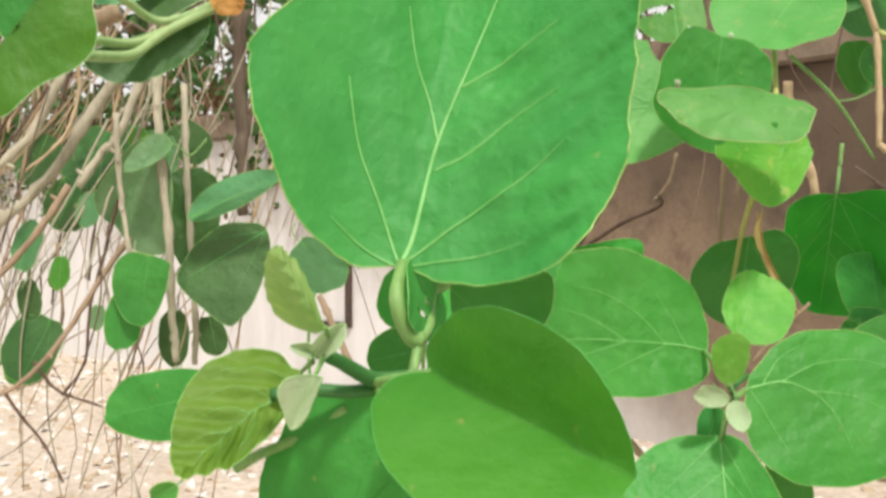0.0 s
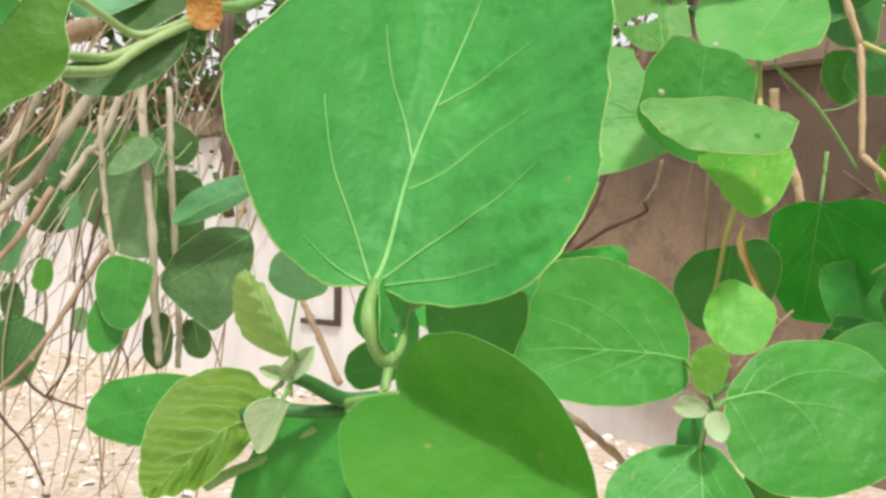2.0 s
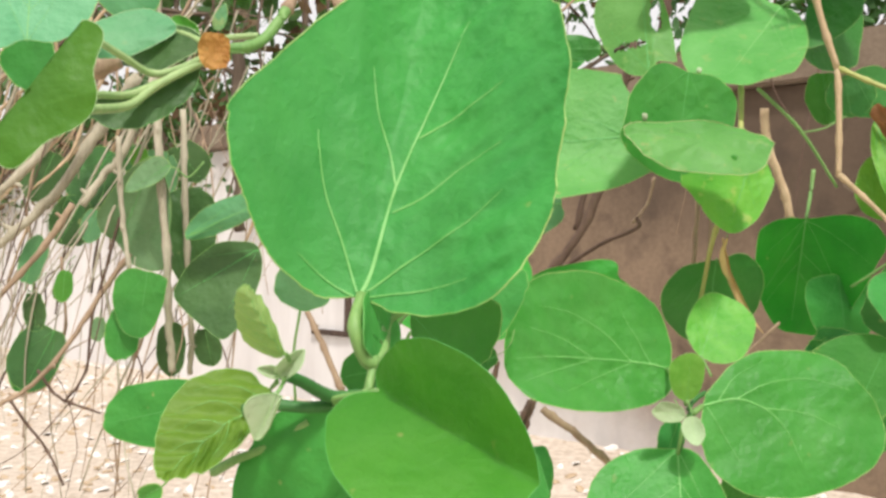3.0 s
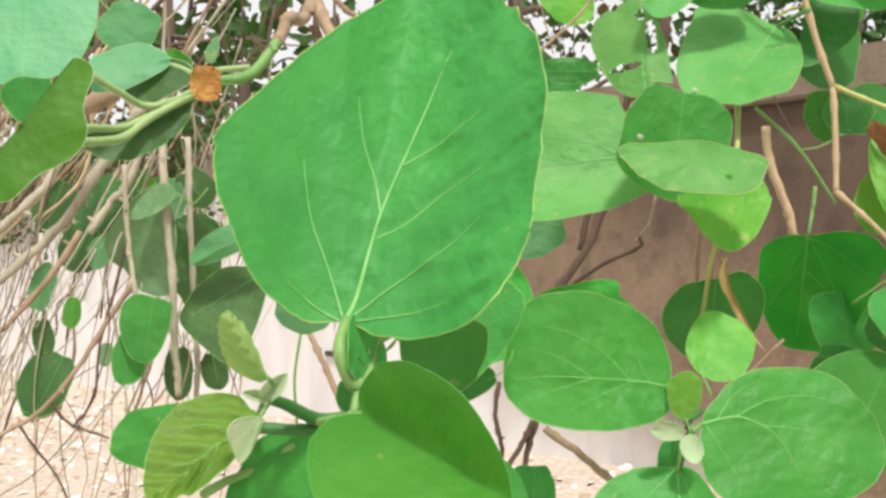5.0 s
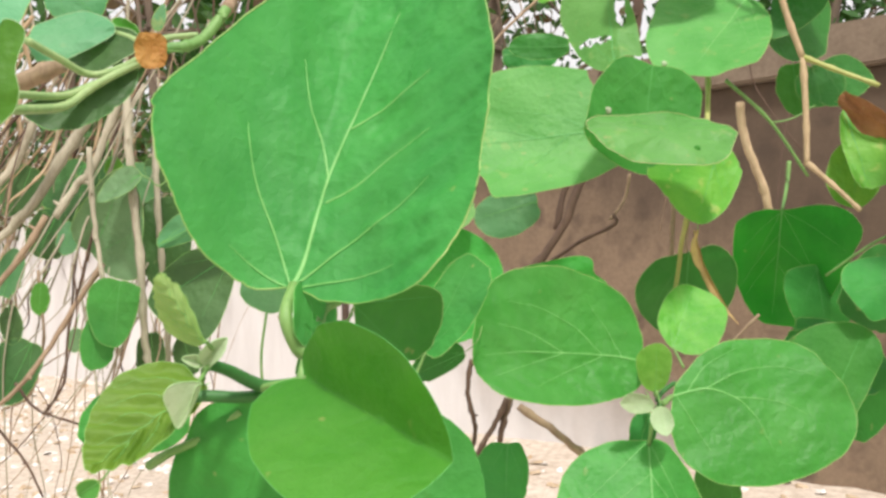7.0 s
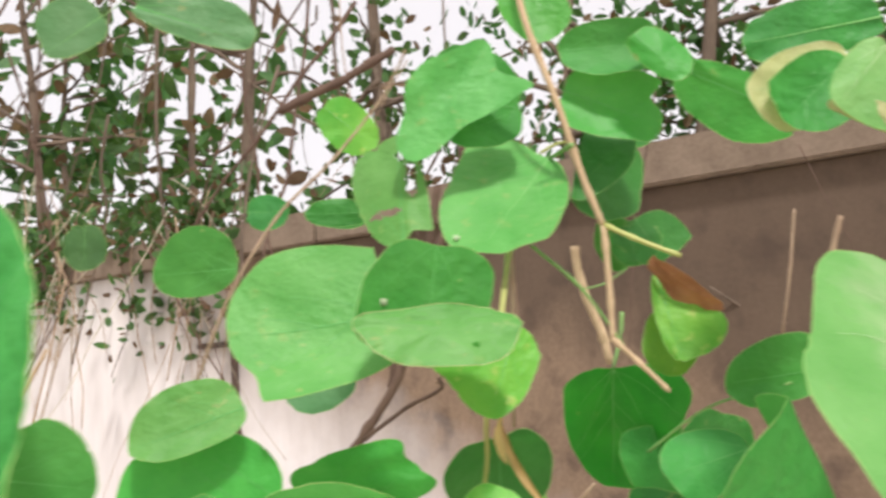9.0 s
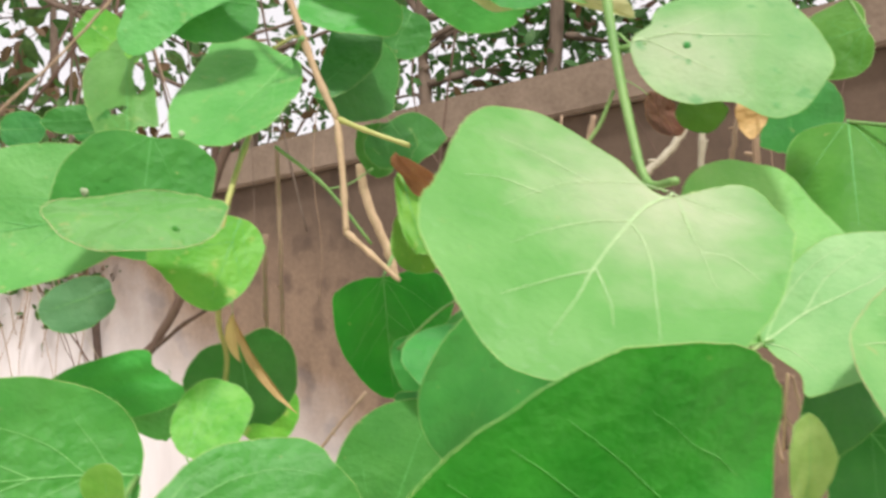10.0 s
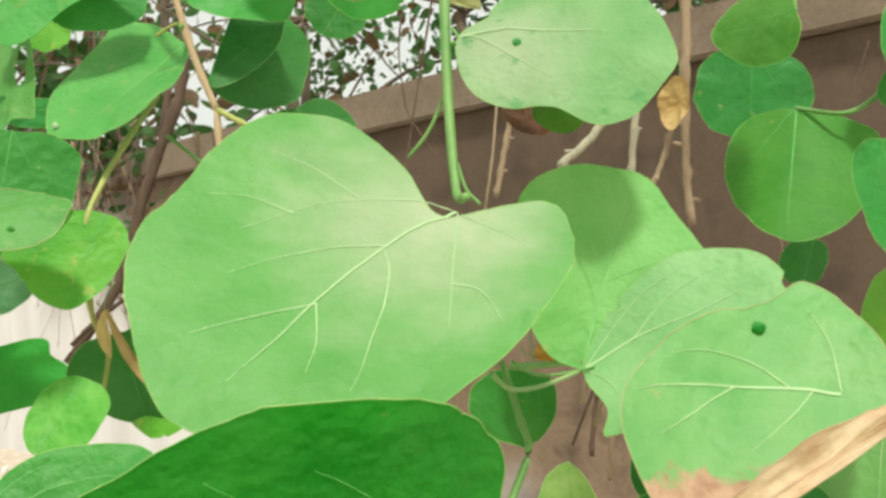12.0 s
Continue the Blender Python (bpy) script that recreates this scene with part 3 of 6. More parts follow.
IRON = plain_material("rusty_iron", (0.035, 0.025, 0.02), (0.11, 0.07, 0.05), 40, 0.8, 0.5)


def iron_frame(along, low, high, width):
    """A flat rectangular iron frame fixed on the face of the wall."""
    f = thing("iron_frame", "rusty flat iron frame fixed on the whitewashed wall", "frame")
    f.matrix_world = wall.matrix_world.copy()
    for name, a0, a1, z0, z1 in (("side_bar", along - 0.03, along, low, high), ("bottom_bar", along - width, along - 0.031, low, low + 0.022), ("top_bar", along - width, along - 0.031, high - 0.022, high)):
        wall_box(name, a0, a1, -0.018, -0.001, z0, z1, IRON, f, 0.002)


iron_frame(-1.50, 0.33, 0.83, 0.24)

# ---- trees behind the wall ----
BACK_LEAF = leaf_material("tree_leaf", (0.028, 0.095, 0.024), (0.085, 0.220, 0.050), (1.0, 1.0, 0.5), 0.5, 0.35)
BACK_LEAF_DRY = leaf_material("tree_leaf_dry", (0.075, 0.048, 0.024), (0.200, 0.125, 0.065), (1.0, 0.9, 0.6), 0.7, 0.3)


def leaf_cloud(name, parent, centres, count, size, spread, material, seed, label="", limit=-0.22):
    """Many small pointed leaves scattered round the given centres, joined into one mesh."""
    rng = random.Random(seed)
    verts, faces = [], []
    for i in range(count):
        c = centres[rng.randrange(len(centres))]
        p = Vector((c[0] + rng.gauss(0, spread[0]), c[1] + rng.gauss(0, spread[1]), c[2] + rng.gauss(0, spread[2])))
        if (p - WALL_AT).dot(WALL_OUT) > limit:
            continue
        s = size * rng.uniform(0.55, 1.35)
        turn = Euler((rng.uniform(0, 6.3), rng.uniform(-1.2, 1.2), rng.uniform(0, 6.3))).to_matrix()
        o = len(verts)
        for x, y, z in ((0, -1, 0), (0.42, -0.45, 0.06), (0.5, 0.1, 0.08), (0.3, 0.62, 0.05), (0, 1, 0), (-0.3, 0.62, 0.05), (-0.5, 0.1, 0.08), (-0.42, -0.45, 0.06)):
            verts.append(p + turn @ Vector((x * s, y * s, z * s)))
        faces += [(o, o + 1, o + 7), (o + 1, o + 2, o + 6, o + 7), (o + 2, o + 3, o + 5, o + 6), (o + 3, o + 4, o + 5)]
    ob = mesh_part(name, verts, faces, material, parent, label, smooth=False)
    return tagged(ob, kind="stuff")


def back_tree(x, y, height, lean, seed, count, size, label):
    """A thin tree: tapered trunk, crooked limbs and a loose crown of small leaves."""
    rng = random.Random(seed)
    tree = thing("tree", label, "tree", "trees behind the wall", (x, y, 0))
    top = Vector((x + lean, y, height))
    trunk = [Vector((x, y, -0.05)), Vector((x + lean * 0.3 + rng.uniform(-0.05, 0.05), y, height * 0.4)), Vector((x + lean * 0.7, y + rng.uniform(-0.1, 0.1), height * 0.75)), top]
    stem("trunk", tree, trunk, 0.035, 0.012, BARK, 6, 8, 4, wobble=0.006, seed=seed)
    centres = []
    for k in range(16):
        t = rng.uniform(0.25, 1.0)
        b = trunk[0].lerp(top, t)
        a = rng.uniform(0, 6.28)
        e = b + Vector((math.cos(a) * rng.uniform(0.3, 0.9), abs(math.sin(a)) * 0.3, rng.uniform(-0.25, 0.6)))
        mid = b.lerp(e, 0.5) + Vector((0, 0, rng.uniform(-0.1, 0.12)))
        stem("limb", tree, [b, mid, e], 0.012, 0.003, BARK, 5, 6, 2, wobble=0.006, seed=seed + k)
        centres += [tuple(e), tuple(mid)]
    leaf_cloud("crown", tree, centres, count, size, (0.13, 0.12, 0.13), BACK_LEAF, seed)
    leaf_cloud("withered_leaves", tree, centres, count // 4, size * 1.1, (0.24, 0.16, 0.24), BACK_LEAF_DRY, seed + 5)
    return tree


for k, (x, back, h, lean, c, s) in enumerate(((-2.6, 0.3, 2.9, 0.3, 420, 0.070), (-1.5, 0.35, 3.0, -0.2, 320, 0.066), (-0.5, 0.3, 2.7, 0.25, 180, 0.060), (0.35, 0.5, 2.8, -0.15, 850, 0.032), (1.2, 0.5, 2.6, 0.2, 2200, 0.026), (-3.8, 0.5, 3.2, 0.2, 420, 0.080), (2.2, 0.6, 2.8, 0.2, 2200, 0.018), (1.7, 0.45, 1.75, 0.1, 2000, 0.025), (2.9, 0.5, 1.9, 0.1, 2000, 0.018), (0.2, 0.9, 2.0, 0.1, 760, 0.030), (-0.9, 1.3, 3.2, 0.1, 170, 0.075), (-2.0, 1.4, 3.2, 0.1, 380, 0.085), (0.8, 0.3, 1.9, 0.1, 1700, 0.026))):
    y = 3.49 - 0.9 * x + back
    back_tree(x, y, h, lean, 300 + k, c, s, "thin tree with small dark leaves behind the wall")


def wall_creeper(a0, a1, count, seed):
    """Thin creeper draped over the coping: crooked stems and small ragged leaves."""
    rng = random.Random(seed)
    first = wall_point(0.5 * (a0 + a1), 0.04, COPING_HIGH)
    c = thing("wall_creeper", "straggling creeper with small leaves draped over the coping", "creeper", "", tuple(first))
    centres = []
    for k in range(44):
        a = rng.uniform(a0, a1)
        line = [wall_point(a, -0.1, COPING_HIGH + rng.uniform(0.02, 0.3)), wall_point(a + rng.uniform(-0.1, 0.1), 0.05, COPING_HIGH + 0.03), wall_point(a + rng.uniform(-0.15, 0.15), 0.05, COPING_LOW - rng.uniform(0.05, 0.2)), wall_point(a + rng.uniform(-0.2, 0.2), 0.03, COPING_LOW - rng.uniform(0.2, 0.75))]
        stem("creeper_stem", c, line, 0.004, 0.0016, TWIG_DARK if k % 2 else TWIG, 6, 6, 3, wobble=0.004, seed=seed + k)
        centres += [tuple(p) for p in line[:3]] + [tuple(line[1])]
    leaf_cloud("foliage", c, centres, count, 0.030, (0.08, 0.04, 0.09), BACK_LEAF, seed, limit=0.25)
    leaf_cloud("withered_foliage", c, centres, count // 3, 0.026, (0.10, 0.04, 0.10), BACK_LEAF_DRY, seed + 1, limit=0.25)


wall_creeper(-5.5, -1.45, 2600, 61)

# ---- dry hanging vines ----


def dry_vine(label, strands, seed):
    """A bundle of dead vine stems that hang and cross one another. strands: start, end, sag, radius, material."""
    rng = random.Random(seed)
    first = strands[0][0]
    v = thing("dry_vine", label, "dry vine", "dry vines", tuple(first))
    for i, (a, b, sag, r, m) in enumerate(strands):
        a, b = Vector(a), Vector(b)
        pts = [a.lerp(b, k / 5) for k in range(6)]
        side = Vector((rng.uniform(-1, 1), rng.uniform(-1, 1), rng.uniform(-0.6, 0.3))) * sag
        pts = [p + side * math.sin(math.pi * k / 5) + Vector((rng.uniform(-1, 1), rng.uniform(-1, 1), rng.uniform(-1, 1))) * sag * 0.18 for k, p in enumerate(pts)]
        stem("twig", v, pts, r, r * 0.6, m, 4, 6, 5, wobble=r * 0.25, seed=seed * 50 + i)
    return v


def tangle(label, low, high, count, radius, slant, seed, materials, reach):
    """Random dead stems within a box, mostly upright, fanning by slant."""
    rng = random.Random(seed)
    strands = []
    for i in range(count):
        a = Vector((rng.uniform(low[0], high[0]), rng.uniform(low[1], high[1]), rng.uniform(low[2] + 0.55 * (high[2] - low[2]), high[2])))
        d = Vector((rng.gauss(slant, 0.28), rng.gauss(0, 0.2), -1)).normalized()
        b = a + d * reach * rng.uniform(0.5, 1.1)
        strands.append((a, b, 0.05 * rng.uniform(0.3, 1.2), radius * rng.choice((0.5, 0.6, 0.8, 1.0, 1.5)), rng.choice(materials)))
    return dry_vine(label, strands, seed)


tangle("tangle of dead grey vine stems hanging in front of the wall", (-1.6, 0.95, 0.30), (-0.18, 1.35, 1.10), 185, 0.0015, -0.55, 11, (TWIG_GREY, TWIG, TWIG_TAN, TWIG_GREY, TWIG_DARK), 0.55)
tangle("thin brown dead twigs hanging low over the ground", (-0.75, 0.9, 0.35), (-0.25, 1.3, 0.75), 56, 0.0011, -0.25, 12, (TWIG, TWIG_DARK, TWIG_GREY), 0.35)
tangle("dense mesh of fine tan dead twigs", (-0.80, 1.12, 0.66), (-0.42, 1.45, 1.02), 70, 0.0017, -0.55, 16, (TWIG_TAN, TWIG, TWIG_GREY, TWIG_TAN), 0.30)
tangle("tangle of dead vine stems above the wall", (-1.4, 1.6, 0.95), (0.5, 2.6, 1.75), 52, 0.0028, -0.15, 13, (TWIG_DARK, BARK, TWIG, BARK), 0.8)
tangle("thin dead vine stems among the leaves over the wall", (0.5, 1.3, 0.75), (1.7, 1.9, 1.25), 7, 0.0018, 0.05, 14, (TWIG, TWIG_DARK), 0.5)
tangle("thin dark creeper stems hanging down the whitewashed wall", (-1.9, 2.9, 0.45), (-0.35, 3.5, 1.45), 42, 0.0026, -0.1, 15, (TWIG_DARK, TWIG, TWIG_GREY), 0.9)
def bare_stem(label, points, r0, r1, material, knots, seed):
    v = thing("vine_stem", label, "vine stem", "bare stems", points[0])
    stem("stem", v, points, r0, r1, material, 7, 8, knots, wobble=r0 * 0.22, seed=seed)
    rng = random.Random(seed)
    line = smooth_line(points, 7)
    for k in range(knots // 2):
        i = rng.randrange(2, len(line) - 2)
        d = Vector((rng.uniform(-1, 1), rng.uniform(-1, 1), rng.uniform(-0.7, 0.7))).normalized()
        stem("spur", v, [line[i], line[i] + d * r0 * 1.6, line[i] + d * r0 * 2.6], r0 * 0.6, r0 * 0.35, material, 2, 5)
    return v


bare_stem("dead grey vine stem hanging straight down", [(-0.2973, 0.9750, 0.8492), (-0.2896, 0.9650, 0.7605), (-0.2809, 0.9650, 0.6564), (-0.2798, 0.9750, 0.5805), (-0.2751, 0.9750, 0.5338)], 0.0048, 0.0037, TWIG_GREY, 5, 1)
bare_stem("dead grey vine stem hanging straight down", [(-0.2750, 1.0000, 0.8244), (-0.2692, 0.9900, 0.7337), (-0.2672, 1.0000, 0.6446), (-0.2630, 1.0000, 0.5787), (-0.2630, 1.0000, 0.5278)], 0.0035, 0.0030, TWIG_GREY, 5, 2)
bare_stem("dead grey vine stem hanging straight down", [(-0.3295, 0.9500, 0.7872), (-0.3255, 0.9500, 0.7132), (-0.3120, 0.9400, 0.6422)], 0.0030, 0.0025, TWIG_GREY, 4, 3)
bare_stem("dead grey vine stem hanging straight down", [(-0.2688, 1.2500, 0.9653), (-0.2688, 1.2500, 0.8680), (-0.2666, 1.2500, 0.7856), (-0.2651, 1.2500, 0.6957)], 0.009, 0.0075, BARK, 4, 4)
bare_stem("slanting dead grey vine stem", [(-0.3422, 1.0500, 0.8708), (-0.3862, 1.0500, 0.8079), (-0.4428, 1.0500, 0.7262), (-0.5183, 1.0500, 0.6570)], 0.0065, 0.0049, TWIG_GREY, 5, 5)
bare_stem("slanting dead grey vine stem", [(-0.4038, 1.0000, 0.8364), (-0.4337, 1.0000, 0.7764), (-0.4936, 1.0000, 0.7165)], 0.0054, 0.0042, TWIG_GREY, 5, 6)
bare_stem("slanting dead grey vine stem", [(-0.3002, 0.9750, 0.8551), (-0.3323, 0.9750, 0.7733), (-0.3528, 0.9750, 0.7499), (-0.3761, 0.9750, 0.7149)], 0.0047, 0.0039, TWIG_GREY, 4, 7)
bare_stem("slanting dead brown vine stem", [(-0.3878, 0.9750, 0.7149), (-0.4229, 0.9750, 0.6623), (-0.4754, 0.9750, 0.6039)], 0.0038, 0.0028, TWIG, 5, 8)
bare_stem("long curved tan vine stem", [(-0.3153, 0.9500, 0.6620), (-0.3437, 0.9500, 0.6222), (-0.3795, 0.9400, 0.5605), (-0.4145, 0.9300, 0.5197), (-0.4566, 0.9250, 0.4954)], 0.003, 0.0022, TWIG, 4, 9)
bare_stem("thin dark crooked twig", [(-0.3409, 1.0000, 0.7165), (-0.3558, 1.0000, 0.6566), (-0.3738, 1.0000, 0.5907), (-0.3798, 1.0000, 0.5308), (-0.4038, 1.0000, 0.4949)], 0.0018, 0.0014, TWIG_DARK, 5, 10)
bare_stem("thin dark crooked twig", [(-0.4229, 0.9750, 0.5338), (-0.3995, 0.9750, 0.5046), (-0.3528, 0.9750, 0.4871)], 0.0018, 0.0012, TWIG_DARK, 4, 11)
bare_stem("thin dark crooked twig", [(-0.4433, 0.9500, 0.5083), (-0.4234, 0.9500, 0.4799), (-0.4006, 0.9500, 0.4514), (-0.3824, 0.9500, 0.4144)], 0.0016, 0.0012, TWIG_DARK, 4, 12)
bare_stem("thin crooked brown twig", [(-0.4302, 1.0500, 0.6570), (-0.4239, 1.0500, 0.5752), (-0.4397, 1.0500, 0.5123), (-0.4743, 1.0500, 0.4934)], 0.0018, 0.0012, TWIG, 4, 13)
bare_stem("brown twig standing before the pale wall", [(-0.1180, 0.9000, 0.6055), (-0.1012, 0.9000, 0.5697), (-0.0816, 0.9000, 0.5255)], 0.003, 0.0034, TWIG, 3, 14)
bare_stem("brown twig with a small hooked end", [(0.2712, 1.1900, 0.7187), (0.2724, 1.1900, 0.7036), (0.2308, 1.2250, 0.6823), (0.1750, 1.2500, 0.6441)], 0.0022, 0.003, TWIG_DARK, 2, 15)
bare_stem("brown twig with a small hooked end", [(0.2946, 1.1900, 0.7709), (0.2884, 1.2000, 0.7378), (0.2691, 1.2000, 0.7116)], 0.002, 0.0018, TWIG, 3, 16)
bare_stem("thin hanging tan twig", [(0.3461, 1.1500, 0.7812), (0.3404, 1.1500, 0.7159), (0.3360, 1.1500, 0.6436)], 0.0034, 0.0028, TWIG, 2, 17)
bare_stem("pale tan bare vine stub", [(0.4801, 1.3100, 0.8817), (0.4846, 1.3100, 0.8281), (0.5026, 1.3000, 0.7694), (0.5117, 1.2900, 0.7200)], 0.0066, 0.0058, TWIG_TAN, 1, 18)
bare_stem("thin pale hanging dry twig", [(0.7236, 1.1500, 0.8975), (0.7104, 1.1500, 0.8208), (0.6933, 1.1500, 0.7454)], 0.0016, 0.0016, TWIG, 1, 19)
bare_stem("thick brown twig slanting low before the wall", [(0.1254, 0.9500, 0.5019), (0.1640, 0.9500, 0.4747), (0.2053, 0.9500, 0.4387), (0.2407, 0.9500, 0.4116)], 0.0044, 0.0038, TWIG, 3, 20)
bare_stem("brown low branching dry twig", [(0.1136, 0.9500, 0.5109), (0.0982, 0.9500, 0.4812), (0.0769, 0.9500, 0.4456), (0.0585, 0.9500, 0.4040)], 0.0032, 0.0026, TWIG_DARK, 3, 21)
bare_stem("brown low branching dry twig", [(0.1172, 0.9600, 0.5095), (0.1096, 0.9600, 0.4854), (0.1013, 0.9600, 0.4433)], 0.004, 0.003, TWIG_DARK, 3, 22)
bare_stem("thin dark twig by the leaf", [(0.0752, 0.9000, 0.5583), (0.0708, 0.9000, 0.5242), (0.0778, 0.9000, 0.4844), (0.0643, 0.9000, 0.4505)], 0.0026, 0.0022, TWIG_DARK, 3, 23)
bare_stem("straw-coloured fork of thin twig", [(0.0249, 0.9500, 0.7354), (0.0566, 0.9500, 0.8114), (0.1058, 0.9600, 0.8919), (0.1678, 0.9750, 0.9548), (0.2210, 1.0000, 1.0235), (0.2484, 1.0000, 1.0728)], 0.0018, 0.0014, TWIG, 3, 24)
bare_stem("dark slanting branch above wall", [(0.0534, 1.6000, 1.1685), (0.1535, 1.6000, 1.2141), (0.2548, 1.6000, 1.2702)], 0.008, 0.007, TWIG_DARK, 3, 25)
bare_stem("brown hanging vine stem with peeling bark", [(0.9130, 1.0000, 0.9944), (0.9061, 1.0000, 0.9113), (0.9007, 1.0000, 0.8528), (0.8960, 1.0000, 0.7874), (0.8960, 1.0000, 0.7226)], 0.0052, 0.004, TWIG, 6, 26)
bare_stem("brown hanging dead vine stem", [(0.9108, 1.0500, 0.8798), (0.8921, 1.0500, 0.8126), (0.8726, 1.0500, 0.7707)], 0.0034, 0.0028, TWIG, 4, 27)
bare_stem("pale bare hanging vine stem", [(0.8617, 1.0500, 0.8584), (0.8518, 1.0500, 0.7970), (0.8478, 1.0500, 0.7726)], 0.0042, 0.0036, TWIG_GREY, 3, 28)
bare_stem("pale slanting broken vine stem", [(0.8175, 1.0000, 0.8434), (0.7946, 1.0000, 0.8186), (0.7630, 1.0000, 0.7945)], 0.0044, 0.004, TWIG_GREY, 2, 29)
bare_stem("brown hanging dead vine stem", [(0.7304, 1.0500, 0.8740), (0.7135, 1.0500, 0.8197), (0.7008, 1.0500, 0.7716)], 0.0034, 0.003, TWIG, 4, 30)
bare_stem("brown hanging dead vine stem", [(0.3356, 1.3000, 1.0415), (0.3228, 1.3000, 0.9665), (0.2695, 1.3000, 0.8423), (0.2157, 1.3000, 0.7046), (0.1517, 1.3000, 0.6211)], 0.0075, 0.006, TWIG_DARK, 4, 31)
bare_stem("brown hanging dead vine stem", [(0.2977, 1.3500, 0.9864), (0.2751, 1.3500, 0.8860), (0.2380, 1.3500, 0.7953), (0.2125, 1.3500, 0.7043)], 0.0055, 0.0045, TWIG_DARK, 4, 32)
bare_stem("thin hanging tan twig", [(0.3693, 1.1500, 0.8840), (0.3641, 1.1500, 0.7893), (0.3554, 1.1500, 0.6561)], 0.0028, 0.0024, TWIG, 2, 33)
bare_stem("dry stems low before the wall", [(0.7952, 0.9500, 0.6025), (0.8218, 0.9500, 0.5596), (0.8434, 0.9500, 0.5287)], 0.003, 0.0026, TWIG, 3, 34)
bare_stem("dry stems low before the wall", [(0.8570, 0.9750, 0.5741), (0.8465, 0.9750, 0.5270), (0.8360, 0.9750, 0.4802)], 0.0026, 0.002, TWIG, 3, 35)
bare_stem("dry stems low before the wall", [(0.8122, 1.0000, 0.6141), (0.7818, 1.0000, 0.5554), (0.7704, 1.0000, 0.4958)], 0.003, 0.0024, TWIG_DARK, 3, 36)
bare_stem("dry stems low before the wall", [(0.8840, 1.0000, 0.5531), (0.8661, 1.0000, 0.4993), (0.8284, 1.0000, 0.4358)], 0.0028, 0.0022, TWIG, 3, 37)
bare_stem("pale weathered wooden pole slanting upright", [(0.9906, 0.7500, 0.8954), (0.9979, 0.7500, 0.8518), (1.0105, 0.7500, 0.7984), (1.0207, 0.7500, 0.7502)], 0.008, 0.0085, PALE_BARK, 3, 38)
bare_stem("brown slanting branch behind the leaves", [(0.5475, 1.2600, 0.6312), (0.5236, 1.2600, 0.6722), (0.4991, 1.2600, 0.7066)], 0.0052, 0.0045, TWIG_DARK, 3, 39)
bare_stem("thin pale hanging dry twig", [(0.4476, 1.1500, 0.5841), (0.4141, 1.1500, 0.5517), (0.3770, 1.1500, 0.5128)], 0.002, 0.0018, TWIG, 2, 40)
bare_stem("thin tan dead twig before the brown wall", [(0.7835, 0.8750, 0.6024), (0.7752, 0.8750, 0.5710), (0.7653, 0.8750, 0.5345), (0.7599, 0.8750, 0.4979)], 0.0022, 0.0018, TWIG, 2, 41)
bare_stem("thin tan dead twig before the brown wall", [(0.7674, 0.8500, 0.6007), (0.7831, 0.8500, 0.5813), (0.7983, 0.8500, 0.5384), (0.8027, 0.8500, 0.4965)], 0.0026, 0.002, TWIG, 2, 42)
bare_stem("thin tan dead twig before the brown wall", [(0.8306, 0.9000, 0.5826), (0.8236, 0.9000, 0.5444), (0.8139, 0.9000, 0.5012), (0.8087, 0.9000, 0.4688)], 0.003, 0.0024, TWIG, 2, 43)
bare_stem("thin dark dead twig before the brown wall", [(0.8406, 0.9000, 0.5651), (0.8365, 0.9000, 0.5322), (0.8369, 0.9000, 0.4991)], 0.002, 0.0016, TWIG_DARK, 2, 44)
bare_stem("thin dark dead twig before the brown wall", [(0.7612, 0.8750, 0.6148), (0.7540, 0.8750, 0.5833), (0.7294, 0.8750, 0.5323)], 0.0018, 0.0014, TWIG_DARK, 2, 45)
bare_stem("thin pale dead twig before the brown wall", [(0.7738, 0.8600, 0.5924), (0.7801, 0.8600, 0.5394), (0.7833, 0.8500, 0.4623), (0.8007, 0.8500, 0.4143)], 0.0024, 0.002, TWIG_GREY, 2, 46)

# ---- the living vine ----

near = thing("leafy_shoot", "young vine shoot with one large upright leaf and felted buds", "vine", "vine shoots", (-0.0154, 0.3689, 0.6455))
leaf(near, (-0.0168, 0.3802, 0.6413), (0.0164, 0.4576, 0.8430), (-0.0664, 0.3349, 0.7348), (0.0815, 0.3485, 0.7185), GREEN, lobe=0.071, nb=2.03, nt=1.46, bend=-0.03, wave=0.02, ruffle=0.01, seed=1, notch=0.18, veins=2, vein=VEIN, rings=34, spokes=200, cup=1.5, thick=0.9, uneven=0.45, crumple=0.06, nb_left=2.64, ribs=(((-0.01, -0.98), (0.03, -0.85), (0.07, -0.45), (0.19, -0.02), (0.32, 0.43)), ((-0.02, -0.98), (-0.19, -0.77), (-0.38, -0.57), (-0.49, -0.38), (-0.52, -0.31)), ((0.07, -0.45), (-0.01, -0.28), (-0.15, -0.11), (-0.25, 0.10)), ((0.02, -0.96), (0.25, -0.80), (0.48, -0.66), (0.66, -0.51)), ((0.08, -0.57), (0.25, -0.49), (0.42, -0.36), (0.62, -0.26)), ((0.15, -0.20), (0.37, -0.09), (0.57, 0.03)), ((0.03, -0.98), (0.28, -0.95), (0.55, -0.90)), ((-0.05, -0.98), (-0.26, -0.93), (-0.47, -0.86)),), petiole=[(-0.018, 0.3675, 0.6304), (-0.0137, 0.37, 0.617), (-0.0094, 0.3725, 0.6136)], nt_left=1.07, lobe_left=0.05, form=(0.018, -0.019, -0.061, 0.037, -0.034, -0.021, -0.003, 0.005), crease=0.28)
